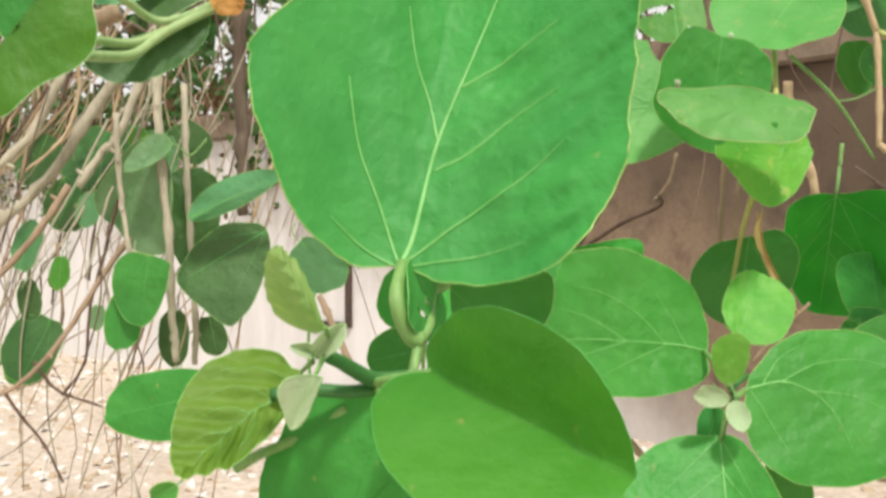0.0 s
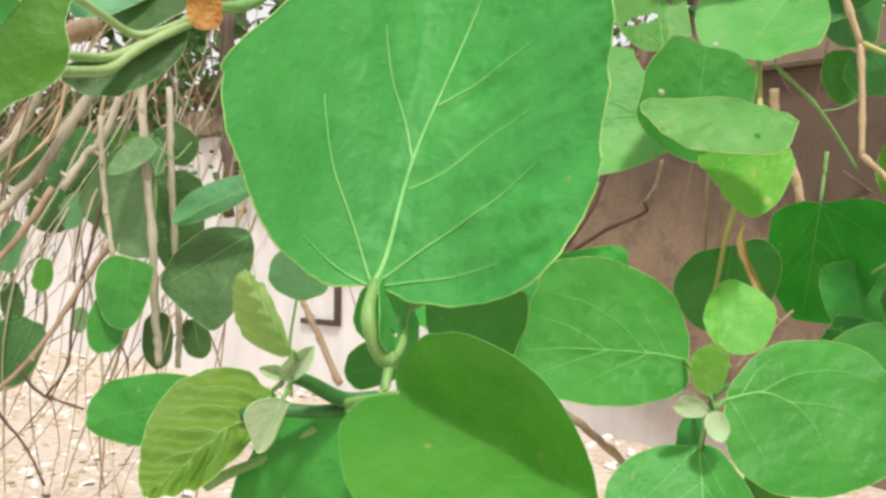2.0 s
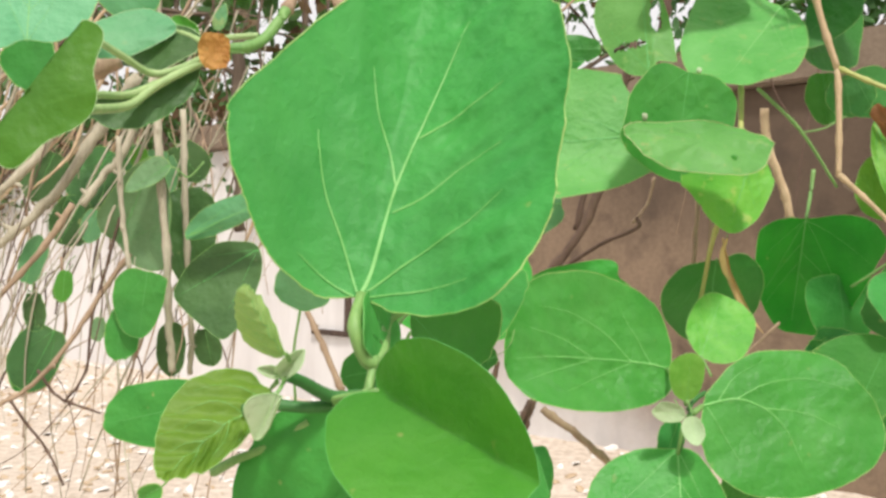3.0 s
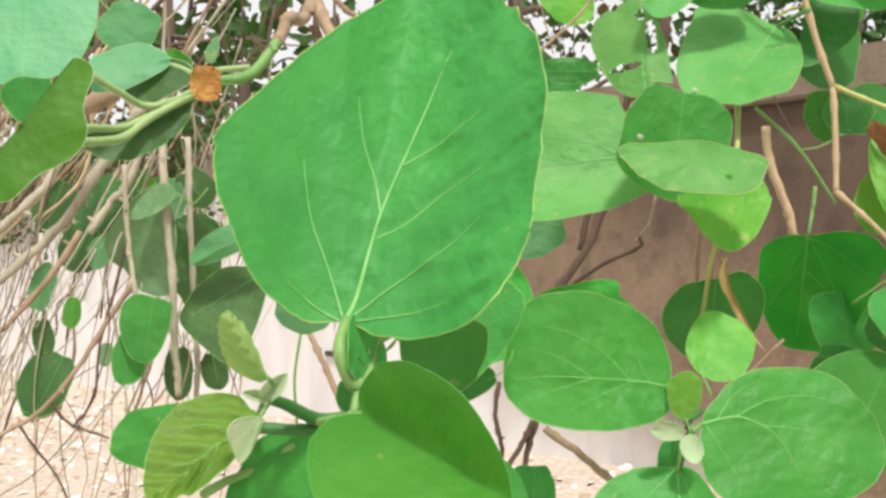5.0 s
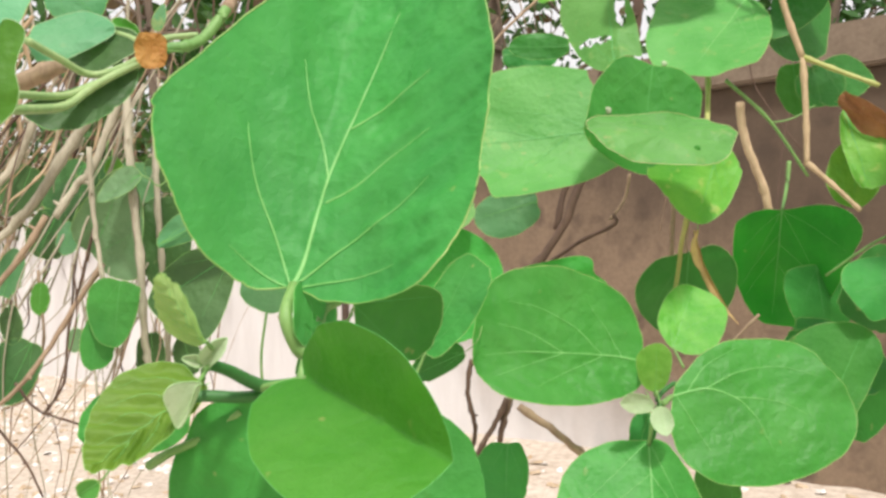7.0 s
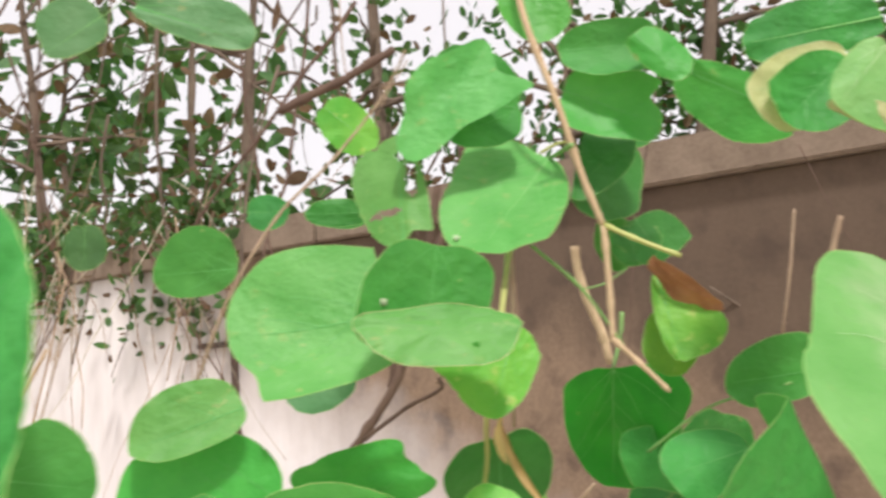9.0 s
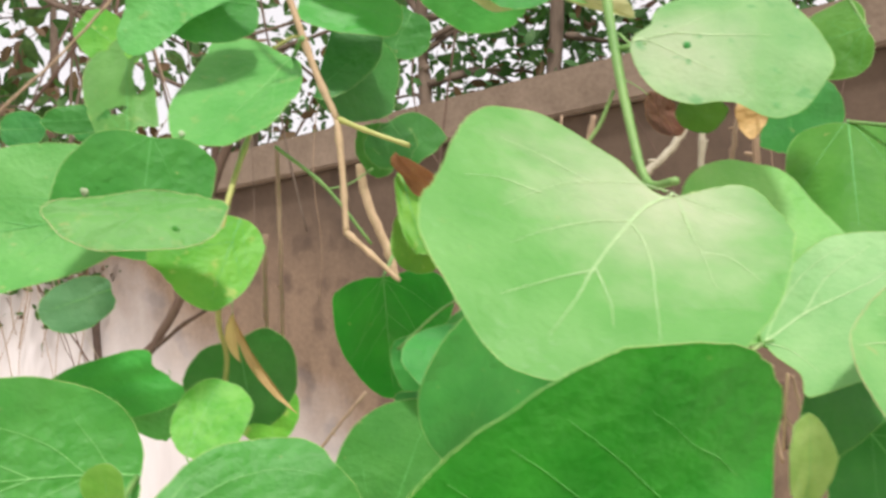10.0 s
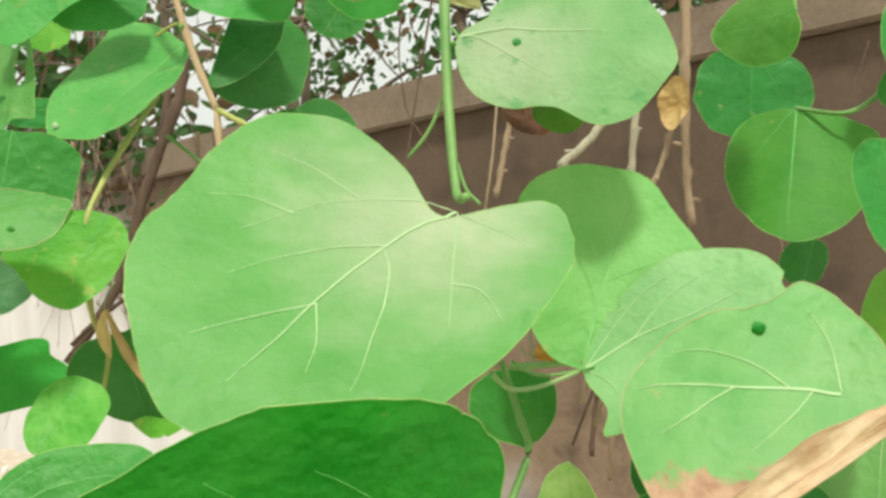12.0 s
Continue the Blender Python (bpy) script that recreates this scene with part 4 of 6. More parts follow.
leaf(near, (-0.0048, 0.3380, 0.6064), (0.0585, 0.2725, 0.5822), (0.0192, 0.2953, 0.6301), (0.0077, 0.2563, 0.5692), OLIVE, lobe=0.26, nb=2.06, nt=2.33, bend=0.03, wave=0.03, seed=2, veins=-1, vein=OLIVE, edge=VEIN_SOFT, rings=16, spokes=110, cup=1.15, thick=0.6, uneven=0.45, petiole=[(-0.0232, 0.345, 0.6019), (-0.0218, 0.35, 0.5992)], nb_left=1.94, nt_left=2.09, lobe_left=0.062, notch=0.16, form=(0.019, 0.0, -0.022, 0.039, -0.009, -0.027))
leaf(near, (-0.0188, 0.3581, 0.5947), (0.0012, 0.3492, 0.4853), (-0.0716, 0.3694, 0.5571), (0.0708, 0.3591, 0.5391), GREEN, lobe=0.06, nb=2.66, seed=3, veins=2, vein=GREEN, edge=VEIN_SOFT, rings=12, spokes=80, thick=0.6, petiole=[(-0.0249, 0.355, 0.5979)], nt=2.0, nb_left=2.61, nt_left=1.96, lobe_left=0.084, form=(0.002, -0.009, 0.002, 0.013, 0.001, -0.042), uneven=0.45)
leaf(near, (-0.0540, 0.3658, 0.6034), (-0.0911, 0.3263, 0.5720), (-0.0893, 0.3560, 0.6056), (-0.0732, 0.3283, 0.5757), FOLDED, lobe=0.051, nb=2.25, nt=1.81, bend=0.05, ruffle=0.012, seed=4, veins=5, vein=VEIN, rings=26, spokes=130, thick=0.7, corr=0.045, petiole=[(-0.0456, 0.33, 0.6106)], nb_left=2.51, nt_left=1.85, lobe_left=0.028, form=(0.03, -0.019, -0.0, -0.046, 0.035, -0.027), uneven=0.45, ribs=(((0.18, -1.02), (0.08, -0.65), (-0.04, -0.02), (-0.01, 0.64), (0.02, 0.98)), ((0.05, -0.81), (-0.44, -0.63), (-0.74, -0.37), (-0.96, -0.05)), ((0.03, -0.46), (-0.41, -0.30), (-0.68, 0.06), (-0.79, 0.34)), ((-0.02, -0.10), (-0.33, 0.04), (-0.50, 0.37), (-0.59, 0.62)), ((-0.04, 0.26), (-0.23, 0.48), (-0.34, 0.75)), ((0.08, -0.65), (0.66, -0.33), (0.94, 0.01)), ((-0.03, -0.20), (0.51, 0.10), (0.70, 0.39)), ((-0.02, 0.37), (0.25, 0.55), (0.40, 0.74)),))
leaf(near, (-0.0384, 0.3068, 0.6238), (-0.0527, 0.2975, 0.6513), (-0.0563, 0.3186, 0.6287), (-0.0468, 0.3022, 0.6467), TENDER, lobe=-0.004, nb=2.05, nt=1.42, bend=0.06, seed=5, veins=4, vein=VEIN, thick=0.7, corr=0.05, rings=18, petiole=[(-0.0398, 0.33, 0.6175)], nb_left=2.14, nt_left=1.53, lobe_left=-0.01, form=(0.0, -0.002, 0.002, 0.005), uneven=0.45)
leaf(near, (-0.0418, 0.3098, 0.6086), (-0.0496, 0.3058, 0.5915), (-0.0530, 0.2988, 0.6054), (-0.0383, 0.2902, 0.6089), FELT, lobe=-0.004, nt=1.41, bend=0.1, seed=6, veins=0, vein=VEIN_PALE, edge=VEIN_PALE, petiole=[(-0.0404, 0.32, 0.6135)], nb=2.2, nb_left=2.12, nt_left=1.42, lobe_left=-0.007, form=(0.003, -0.002, -0.003, -0.006), uneven=0.45)
leaf(near, (-0.0440, 0.3250, 0.6140), (-0.0332, 0.3200, 0.6246), (-0.0398, 0.3150, 0.6224), (-0.0342, 0.3150, 0.6178), FELT, lobe=0, nt=1.6, bend=0.2, seed=7, veins=0, vein=VEIN_PALE, edge=VEIN_PALE)
leaf(near, (-0.0433, 0.3300, 0.6135), (-0.0526, 0.3250, 0.6163), (-0.0478, 0.3250, 0.6130), (-0.0469, 0.3250, 0.6178), FELT, lobe=0, nt=1.6, bend=0.2, seed=8, veins=0, vein=VEIN_PALE, edge=VEIN_PALE)
leaf(near, (-0.1057, 0.3750, 0.5562), (-0.1173, 0.3800, 0.5493), (-0.1142, 0.3750, 0.5562), (-0.1091, 0.3750, 0.5472), BRIGHT, lobe=0, seed=9, veins=0)
leaf(near, (-0.0087, 0.3720, 0.6153), (-0.0114, 0.3880, 0.6446), (-0.0155, 0.3620, 0.6316), (-0.0005, 0.4000, 0.6272), GREEN, lobe=0.05, nb=2.0, nt=2.0, bend=0.12, seed=10, veins=1, vein=VEIN_SOFT, edge=VEIN, uneven=0.5, rings=16, spokes=80, holes=((0.15, 0.0, 0.26, 0.09), (-0.05, -0.42, 0.30, 0.07)))
stem("stem", near, [(-0.0094, 0.3725, 0.6136), (-0.0122, 0.3650, 0.6021), (-0.0181, 0.3600, 0.5985)], 0.0022, 0.0018, STEM, knots=0)
stem("stem", near, [(0.0022, 0.4000, 0.6359), (-0.0045, 0.3950, 0.6313), (-0.0055, 0.3800, 0.6195), (-0.0094, 0.3725, 0.6136)], 0.0024, 0.0022, STEM, knots=0)
stem("stem", near, [(-0.0138, 0.3600, 0.6002), (-0.0264, 0.3550, 0.6009), (-0.0375, 0.3400, 0.6095), (-0.0439, 0.3275, 0.6139)], 0.0036, 0.0022, STEM_DARK, knots=0)
stem("stem", near, [(-0.0205, 0.3650, 0.5969), (-0.0349, 0.3550, 0.5962), (-0.0511, 0.3500, 0.5978), (-0.0637, 0.3500, 0.5957)], 0.0028, 0.0026, STEM_DARK, knots=0)
stem("stem", near, [(-0.0811, 0.3700, 0.5642), (-0.0702, 0.3650, 0.5708), (-0.0549, 0.3650, 0.5774), (-0.0370, 0.3600, 0.5892)], 0.0024, 0.0016, STEM, knots=0)

behind = thing("leafy_shoot", "green round vine leaves behind the large upright leaf", "vine", "vine shoots", (0.0036, 0.4600, 0.6325))
leaf(behind, (0.0036, 0.4600, 0.6325), (0.0519, 0.4425, 0.6361), (0.0323, 0.4450, 0.6422), (0.0349, 0.4400, 0.6028), GREEN, lobe=0.1, seed=11, veins=1, vein=VEIN_SOFT, petiole=[(-0.0193, 0.6000, 0.6082)])
leaf(behind, (0.0334, 0.7250, 0.5814), (0.0762, 0.7250, 0.6602), (0.0385, 0.7250, 0.6279), (0.0827, 0.7100, 0.6234), GREEN, lobe=0.1, nt=2.6, seed=12, veins=1, vein=VEIN_SOFT, petiole=[(0.0238, 0.7250, 0.5582)])
leaf(behind, (0.0663, 0.7500, 0.5786), (0.0228, 0.7500, 0.5598), (0.0424, 0.7500, 0.5861), (0.0372, 0.7500, 0.5549), DARK, seed=13, veins=1, vein=VEIN_SOFT)
leaf(behind, (-0.0117, 0.5000, 0.6204), (-0.0347, 0.5000, 0.6234), (-0.0236, 0.5000, 0.6398), (-0.0251, 0.5000, 0.6078), GREEN, seed=14, veins=1, vein=VEIN_SOFT)
leaf(behind, (-0.0128, 0.5500, 0.5910), (-0.0441, 0.5500, 0.5845), (-0.0277, 0.5500, 0.6042), (-0.0310, 0.5500, 0.5752), DARK, seed=15, veins=1, vein=VEIN_SOFT)
leaf(behind, (-0.1141, 0.7500, 0.6550), (-0.0782, 0.7500, 0.6235), (-0.1186, 0.7500, 0.6235), (-0.0827, 0.7500, 0.6460), BLUISH, seed=16, veins=1, vein=VEIN_SOFT)
leaf(behind, (0.1072, 0.8500, 0.4825), (0.1037, 0.8500, 0.4128), (0.0762, 0.8500, 0.4559), (0.1273, 0.8500, 0.4528), GREEN, seed=17, veins=1, vein=VEIN_SOFT)
stem("stem", behind, [(-0.0022, 0.6000, 0.6095), (-0.0128, 0.6250, 0.5834), (-0.0114, 0.6500, 0.5386)], 0.0013, 0.0016, STEM, knots=0)
stem("stem", behind, [(-0.1019, 0.7500, 0.6156), (-0.1071, 0.7500, 0.5768), (-0.1049, 0.7500, 0.5380)], 0.0012, 0.0013, STEM, knots=0)

right_shoot = thing("leafy_shoot", "bright green vine shoot with round leaves and felted buds", "vine", "vine shoots", (0.2216, 0.7850, 0.5722))
leaf(right_shoot, (0.2349, 0.8403, 0.5585), (0.0741, 0.7747, 0.5834), (0.1398, 0.8171, 0.6534), (0.1446, 0.7773, 0.5283), VIVID, lobe=0.044, nb=2.26, nt=2.3, bend=0.04, wave=0.03, ruffle=0.02, seed=21, veins=3, vein=VEIN, rings=22, spokes=130, ribs=(((-0.01, -1.01), (-0.04, -0.53), (0.02, 0.34), (0.16, 0.86)), ((-0.04, -0.53), (-0.33, -0.20), (-0.50, 0.21), (-0.53, 0.61)), ((-0.02, -0.77), (-0.32, -0.60), (-0.61, -0.39)), ((-0.04, -0.53), (0.30, -0.11), (0.68, 0.32)), ((-0.02, -0.06), (0.29, 0.42), (0.54, 0.76)), ((-0.02, -0.06), (-0.20, 0.34), (-0.27, 0.73)),), petiole=[(0.2315, 0.78, 0.5501), (0.2327, 0.765, 0.5374)], nb_left=2.17, nt_left=2.27, lobe_left=0.104, form=(-0.009, 0.031, 0.003, 0.002, -0.007, 0.011), uneven=0.45)
leaf(right_shoot, (0.2436, 0.7666, 0.5361), (0.4110, 0.7845, 0.5192), (0.3557, 0.8015, 0.5739), (0.2973, 0.7446, 0.4657), VIVID, lobe=0.016, nb=2.47, nt=2.31, bend=-0.03, ruffle=0.012, seed=22, veins=3, vein=VEIN, rings=22, spokes=130, ribs=(((-0.01, -0.96), (-0.17, -0.60), (-0.07, -0.30), (0.18, -0.08), (0.58, 0.07)), ((-0.17, -0.60), (-0.51, -0.21), (-0.66, 0.24), (-0.51, 0.66)), ((-0.07, -0.30), (-0.07, 0.13), (0.13, 0.54)), ((0.01, -0.92), (0.31, -0.76), (0.64, -0.60)), ((-0.06, -0.82), (-0.56, -0.58), (-0.90, -0.24)),), petiole=[(0.2357, 0.76, 0.5301)], nb_left=2.43, nt_left=2.4, lobe_left=0.034, form=(0.047, -0.013, -0.054, -0.029, 0.044, 0.015), uneven=0.45)
leaf(right_shoot, (0.2244, 0.7634, 0.4952), (0.2153, 0.6960, 0.3983), (0.1395, 0.7315, 0.4495), (0.2525, 0.6945, 0.4530), VIVID, lobe=0.053, nb=1.96, seed=23, veins=2, vein=VEIN, rings=18, spokes=80, ruffle=0.012, petiole=[(0.2268, 0.755, 0.5206)], nt=2.0, nb_left=2.39, nt_left=2.0, lobe_left=0.068, form=(-0.008, 0.018, 0.018, 0.028, 0.025, 0.018), uneven=0.45)
leaf(right_shoot, (0.2282, 0.7501, 0.5431), (0.2268, 0.7353, 0.5848), (0.2104, 0.7386, 0.5722), (0.2399, 0.7375, 0.5737), YOUNG, lobe=0.005, nt=1.73, bend=0.05, seed=24, veins=1, vein=VEIN, thick=0.7, petiole=[(0.2314, 0.745, 0.5333)], nb=2.31, nb_left=2.23, nt_left=1.71, lobe_left=0.001, form=(-0.001, -0.001, -0.006, -0.0), uneven=0.45)
leaf(right_shoot, (0.2256, 0.7450, 0.5310), (0.1960, 0.7350, 0.5352), (0.2071, 0.7350, 0.5432), (0.2091, 0.7350, 0.5262), FELT, lobe=0, nt=1.7, bend=0.2, seed=25, veins=0, vein=VEIN_PALE, edge=VEIN_PALE)
leaf(right_shoot, (0.2301, 0.7400, 0.5308), (0.2320, 0.7300, 0.5086), (0.2201, 0.7300, 0.5209), (0.2393, 0.7300, 0.5207), FELT, lobe=0, nt=1.7, bend=0.2, seed=26, veins=0, vein=VEIN_PALE, edge=VEIN_PALE)
leaf(right_shoot, (0.2306, 0.7900, 0.5186), (0.2198, 0.7900, 0.4835), (0.2137, 0.7900, 0.5087), (0.2351, 0.7900, 0.4934), DARK, lobe=0, seed=27, veins=0)
leaf(right_shoot, (0.3010, 0.8000, 0.4845), (0.3069, 0.8000, 0.4215), (0.2726, 0.8000, 0.4505), (0.3137, 0.8000, 0.4458), GREEN, lobe=0, seed=28, veins=1, vein=VEIN_SOFT)
stem("stem", right_shoot, [(0.2292, 0.7500, 0.5349), (0.2365, 0.7600, 0.5406), (0.2501, 0.7750, 0.5457), (0.2611, 0.8000, 0.5390)], 0.0020, 0.0024, STEM_DARK, knots=0)
stem("stem", right_shoot, [(0.2316, 0.7500, 0.5325), (0.2261, 0.7600, 0.5067), (0.2250, 0.7700, 0.4632)], 0.0022, 0.0024, STEM_DARK, knots=0)
leaf(right_shoot, (0.2693, 0.8589, 0.5695), (0.3004, 0.8982, 0.6276), (0.2619, 0.8770, 0.6058), (0.3270, 0.8723, 0.5930), SHARP, lobe=0.072, seed=31, veins=2, vein=VEIN, thick=1.0, ruffle=0.03, petiole=[(0.2769, 0.85, 0.5511)], nb=2.6, nt=2.18, nb_left=2.09, nt_left=2.3, lobe_left=-0.013, form=(-0.01, -0.004, -0.023, -0.004), uneven=0.45)

upper = thing("leafy_shoot", "overlapping dusty vine leaves with insect holes and curled edge", "vine", "vine shoots", (0.2178, 0.8242, 0.7964))
leaf(upper, (0.2476, 0.9051, 0.7778), (0.0685, 0.9063, 0.7677), (0.2042, 0.9263, 0.8600), (0.1038, 0.8662, 0.7211), DUSTY, lobe=0.062, nb=1.95, nt=1.93, seed=41, veins=2, vein=VEIN_SOFT, rings=12, spokes=80, ribs=(((-0.15, -0.84), (-0.14, -0.51), (-0.11, 0.4), (-0.1, 0.81)), ((-0.14, -0.51), (-0.33, -0.23), (-0.42, 0.04), (-0.49, 0.4)), ((-0.14, -0.26), (0.11, 0.0), (0.43, 0.23)), ((-0.13, 0.13), (-0.24, 0.44), (-0.29, 0.7))), nb_left=1.68, nt_left=2.89, lobe_left=0.026, form=(-0.032, -0.086, 0.051, 0.041, 0.042, -0.028), uneven=0.45)
galled = leaf(upper, (0.2606, 0.8807, 0.8475), (0.2412, 0.8636, 0.7390), (0.1863, 0.8209, 0.7866), (0.3126, 0.8948, 0.8133), GREEN, lobe=0.09, nb=2.85, nt=2.62, ruffle=0.015, seed=42, veins=1, vein=VEIN_SOFT, rings=12, spokes=80, nb_left=2.63, nt_left=2.6, lobe_left=0.079, form=(0.004, -0.012, -0.019, 0.017, 0.014, -0.009), uneven=0.45)
gall(galled, (0.2082, 0.8398, 0.7976), 0.0036, FELT, "whitish leaf gall")
galled = leaf(upper, (0.1836, 0.8033, 0.7787), (0.3237, 0.8219, 0.7673), (0.2854, 0.8339, 0.7902), (0.2390, 0.7898, 0.7407), DUSTY, lobe=-0.016, nb=1.94, nt=2.39, ruffle=0.03, seed=43, veins=-1, vein=VEIN_SOFT, rings=10, spokes=70, edge=CREAM, thick=1.3, nb_left=1.92, nt_left=2.44, lobe_left=-0.013, form=(-0.011, -0.001, 0.007, 0.009, -0.0, 0.013, -0.025, -0.003), uneven=0.45)
gall(galled, (0.2832, 0.8059, 0.7557), 0.003, LUSH, "small dark leaf gall")
leaf(upper, (0.3312, 0.9003, 0.7715), (0.2978, 0.8684, 0.6925), (0.2492, 0.8655, 0.7354), (0.3505, 0.8956, 0.7416), MOTTLED, lobe=-0.019, nb=2.09, nt=2.3, ruffle=0.02, seed=44, veins=2, vein=VEIN_SOFT, rings=10, spokes=70, bites=((-0.34, 0.92, 0.06), (-0.61, 0.87, 0.05)), nb_left=2.17, nt_left=1.7, lobe_left=-0.0, form=(-0.013, 0.028, 0.0, -0.033, 0.016, 0.049), uneven=0.45)
leaf(upper, (0.2318, 0.9331, 0.8587), (0.2330, 0.9836, 0.9795), (0.1849, 0.9906, 0.9203), (0.2585, 0.9328, 0.8679), DUSTY, lobe=-0.052, nb=1.72, seed=45, veins=1, vein=VEIN_SOFT, rings=14, spokes=80, holes=((0.45, 0.1, 0.2, 0.34), (-0.35, -0.4, 0.36, 0.07), (0.1, 0.55, 0.14, 0.12)), bites=((0.34, 0.78, 0.16), (-0.51, 0.94, 0.1), (2.28, -0.35, 0.16), (2.04, -0.7, 0.14), (-0.97, -0.16, 0.08)), nt=2.03, nb_left=1.8, nt_left=2.3, lobe_left=-0.027, form=(0.034, 0.012, 0.046, 0.039, 0.013, -0.026), uneven=0.45)
leaf(upper, (0.2389, 0.9316, 0.9593), (0.3314, 0.9444, 1.0496), (0.2660, 0.9330, 1.0373), (0.3551, 0.9329, 1.0036), DUSTY, lobe=0.021, nb=2.45, nt=1.94, seed=46, veins=-1, vein=VEIN_SOFT, rings=12, spokes=70, edge=VEIN_SOFT, ruffle=0.018, uneven=0.45, bites=((-0.37, -0.13, 0.14), (-0.03, 0.14, 0.08)), nb_left=2.22, nt_left=2.04, lobe_left=-0.002, form=(-0.016, 0.008, -0.002, 0.064, 0.089, 0.124))
galled = leaf(upper, (0.3953, 0.9997, 0.9503), (0.3046, 0.9088, 0.8444), (0.3046, 1.0243, 0.9710), (0.3633, 0.8833, 0.8525), DUSTY, lobe=0.037, nb=1.89, nt=2.21, seed=47, veins=2, vein=VEIN, rings=12, spokes=80, petiole=[(0.4036, 0.93, 0.9461)], nb_left=2.14, nt_left=2.33, lobe_left=0.079, form=(-0.008, 0.032, 0.061, -0.06, 0.024, 0.0), uneven=0.45)
gall(galled, (0.2827, 0.9262, 0.8597), 0.003, FELT, "whitish leaf gall")
leaf(upper, (0.3631, 0.9750, 0.9982), (0.2606, 0.9500, 1.0018), (0.3023, 0.9500, 1.0601), (0.3078, 0.9500, 0.9522), GREEN, seed=48, veins=1, vein=VEIN_SOFT)
leaf(upper, (0.1995, 1.0500, 0.9077), (0.1292, 1.0500, 0.9089), (0.1630, 1.0500, 0.9252), (0.1625, 1.0500, 0.8935), DARK, seed=49, veins=1, vein=VEIN_SOFT)
leaf(upper, (0.1679, 1.1500, 0.7334), (0.0868, 1.1500, 0.7126), (0.1248, 1.1500, 0.7483), (0.1313, 1.1500, 0.6890), BLUISH, seed=50, veins=0)
stem("stem", upper, [(0.3560, 1.0200, 0.9000), (0.3400, 0.9700, 0.8540), (0.3230, 0.9150, 0.7984), (0.3129, 0.8950, 0.7563), (0.3010, 0.9350, 0.6842), (0.3030, 0.9700, 0.6452), (0.2950, 0.9700, 0.6020)], 0.0030, 0.0024, STEM_YELLOW, knots=2)

hung = thing("leafy_shoot", "green vine leaves hanging with a straw-coloured dried curled leaf", "vine", "vine shoots", (0.3120, 0.9639, 0.6763))
leaf(hung, (0.3148, 0.9702, 0.6658), (0.3202, 1.0268, 0.5686), (0.2614, 0.9895, 0.6152), (0.3702, 0.9926, 0.6110), DARK, lobe=0.139, seed=32, veins=1, vein=VEIN_SOFT, nb=2.36, nt=1.84, nb_left=2.15, nt_left=1.87, lobe_left=0.083, form=(0.008, -0.037, -0.036, -0.05, 0.002, -0.004), uneven=0.45)
leaf(hung, (0.3201, 1.0250, 0.6318), (0.3418, 1.0250, 0.5507), (0.2939, 1.0250, 0.5941), (0.3663, 1.0250, 0.5973), MOTTLED, lobe=0, seed=33, veins=0)
leaf(hung, (0.3142, 0.9400, 0.6862), (0.3651, 0.9650, 0.5851), (0.3325, 0.9440, 0.6330), (0.3405, 0.9500, 0.6366), STRAW, lobe=0, nb=1.6, nt=1.4, bend=0.2, seed=34, veins=0, vein=STRAW, edge=STRAW)
leaf(hung, (0.3148, 0.9300, 0.6860), (0.3177, 0.9300, 0.6411), (0.3090, 0.9250, 0.6633), (0.3187, 0.9350, 0.6621), STRAW, lobe=0, nb=1.6, nt=1.4, bend=0.2, seed=35, veins=0, vein=STRAW, edge=STRAW)
leaf(hung, (0.1602, 1.0490, 0.5841), (0.1490, 1.0477, 0.6499), (0.1012, 1.0507, 0.6188), (0.2476, 1.0465, 0.6267), BRIGHT, lobe=0.098, nt=3.19, wave=0.12, seed=36, veins=1, vein=VEIN_SOFT, nb=2.13, nb_left=2.2, nt_left=2.68, lobe_left=0.1, form=(-0.03, -0.03, -0.029, -0.058, -0.015, -0.086), uneven=0.45)
leaf(hung, (0.2257, 1.1250, 0.6067), (0.2156, 1.1250, 0.5575), (0.1814, 1.1250, 0.5867), (0.2364, 1.1250, 0.5865), GREEN, seed=37, veins=0)
leaf(hung, (0.4814, 1.1527, 0.7196), (0.4853, 1.2174, 0.5696), (0.4154, 1.1157, 0.7550), (0.5524, 1.0921, 0.6603), LUSH, lobe=0.171, nb=2.44, nt=1.99, seed=51, veins=3, vein=VEIN, thick=0.7, rings=12, spokes=70, petiole=[(0.5047, 1.2, 0.7537), (0.5121, 1.21, 0.7848)], nb_left=2.52, nt_left=2.04, lobe_left=0.102, form=(-0.018, -0.052, -0.046, -0.039, -0.007, -0.024), uneven=0.45)
leaf(hung, (0.5211, 1.1500, 0.6450), (0.5330, 1.1500, 0.5550), (0.4802, 1.1500, 0.6131), (0.5621, 1.1400, 0.6054), GREEN, lobe=.1, nb=2.8, seed=52, veins=1, vein=VEIN_SOFT, wave=.06)
leaf(hung, (0.5784, 1.0500, 0.6630), (0.5502, 1.0500, 0.5681), (0.5066, 1.0500, 0.6079), (0.6031, 1.0500, 0.5971), DARK, lobe=.1, seed=53, veins=1, vein=VEIN_SOFT)
leaf(hung, (0.4721, 1.1000, 0.5703), (0.5864, 1.1000, 0.5040), (0.5538, 1.1000, 0.5591), (0.4773, 1.1000, 0.5050), DARK, lobe=.1, seed=54, veins=1, vein=VEIN_SOFT)
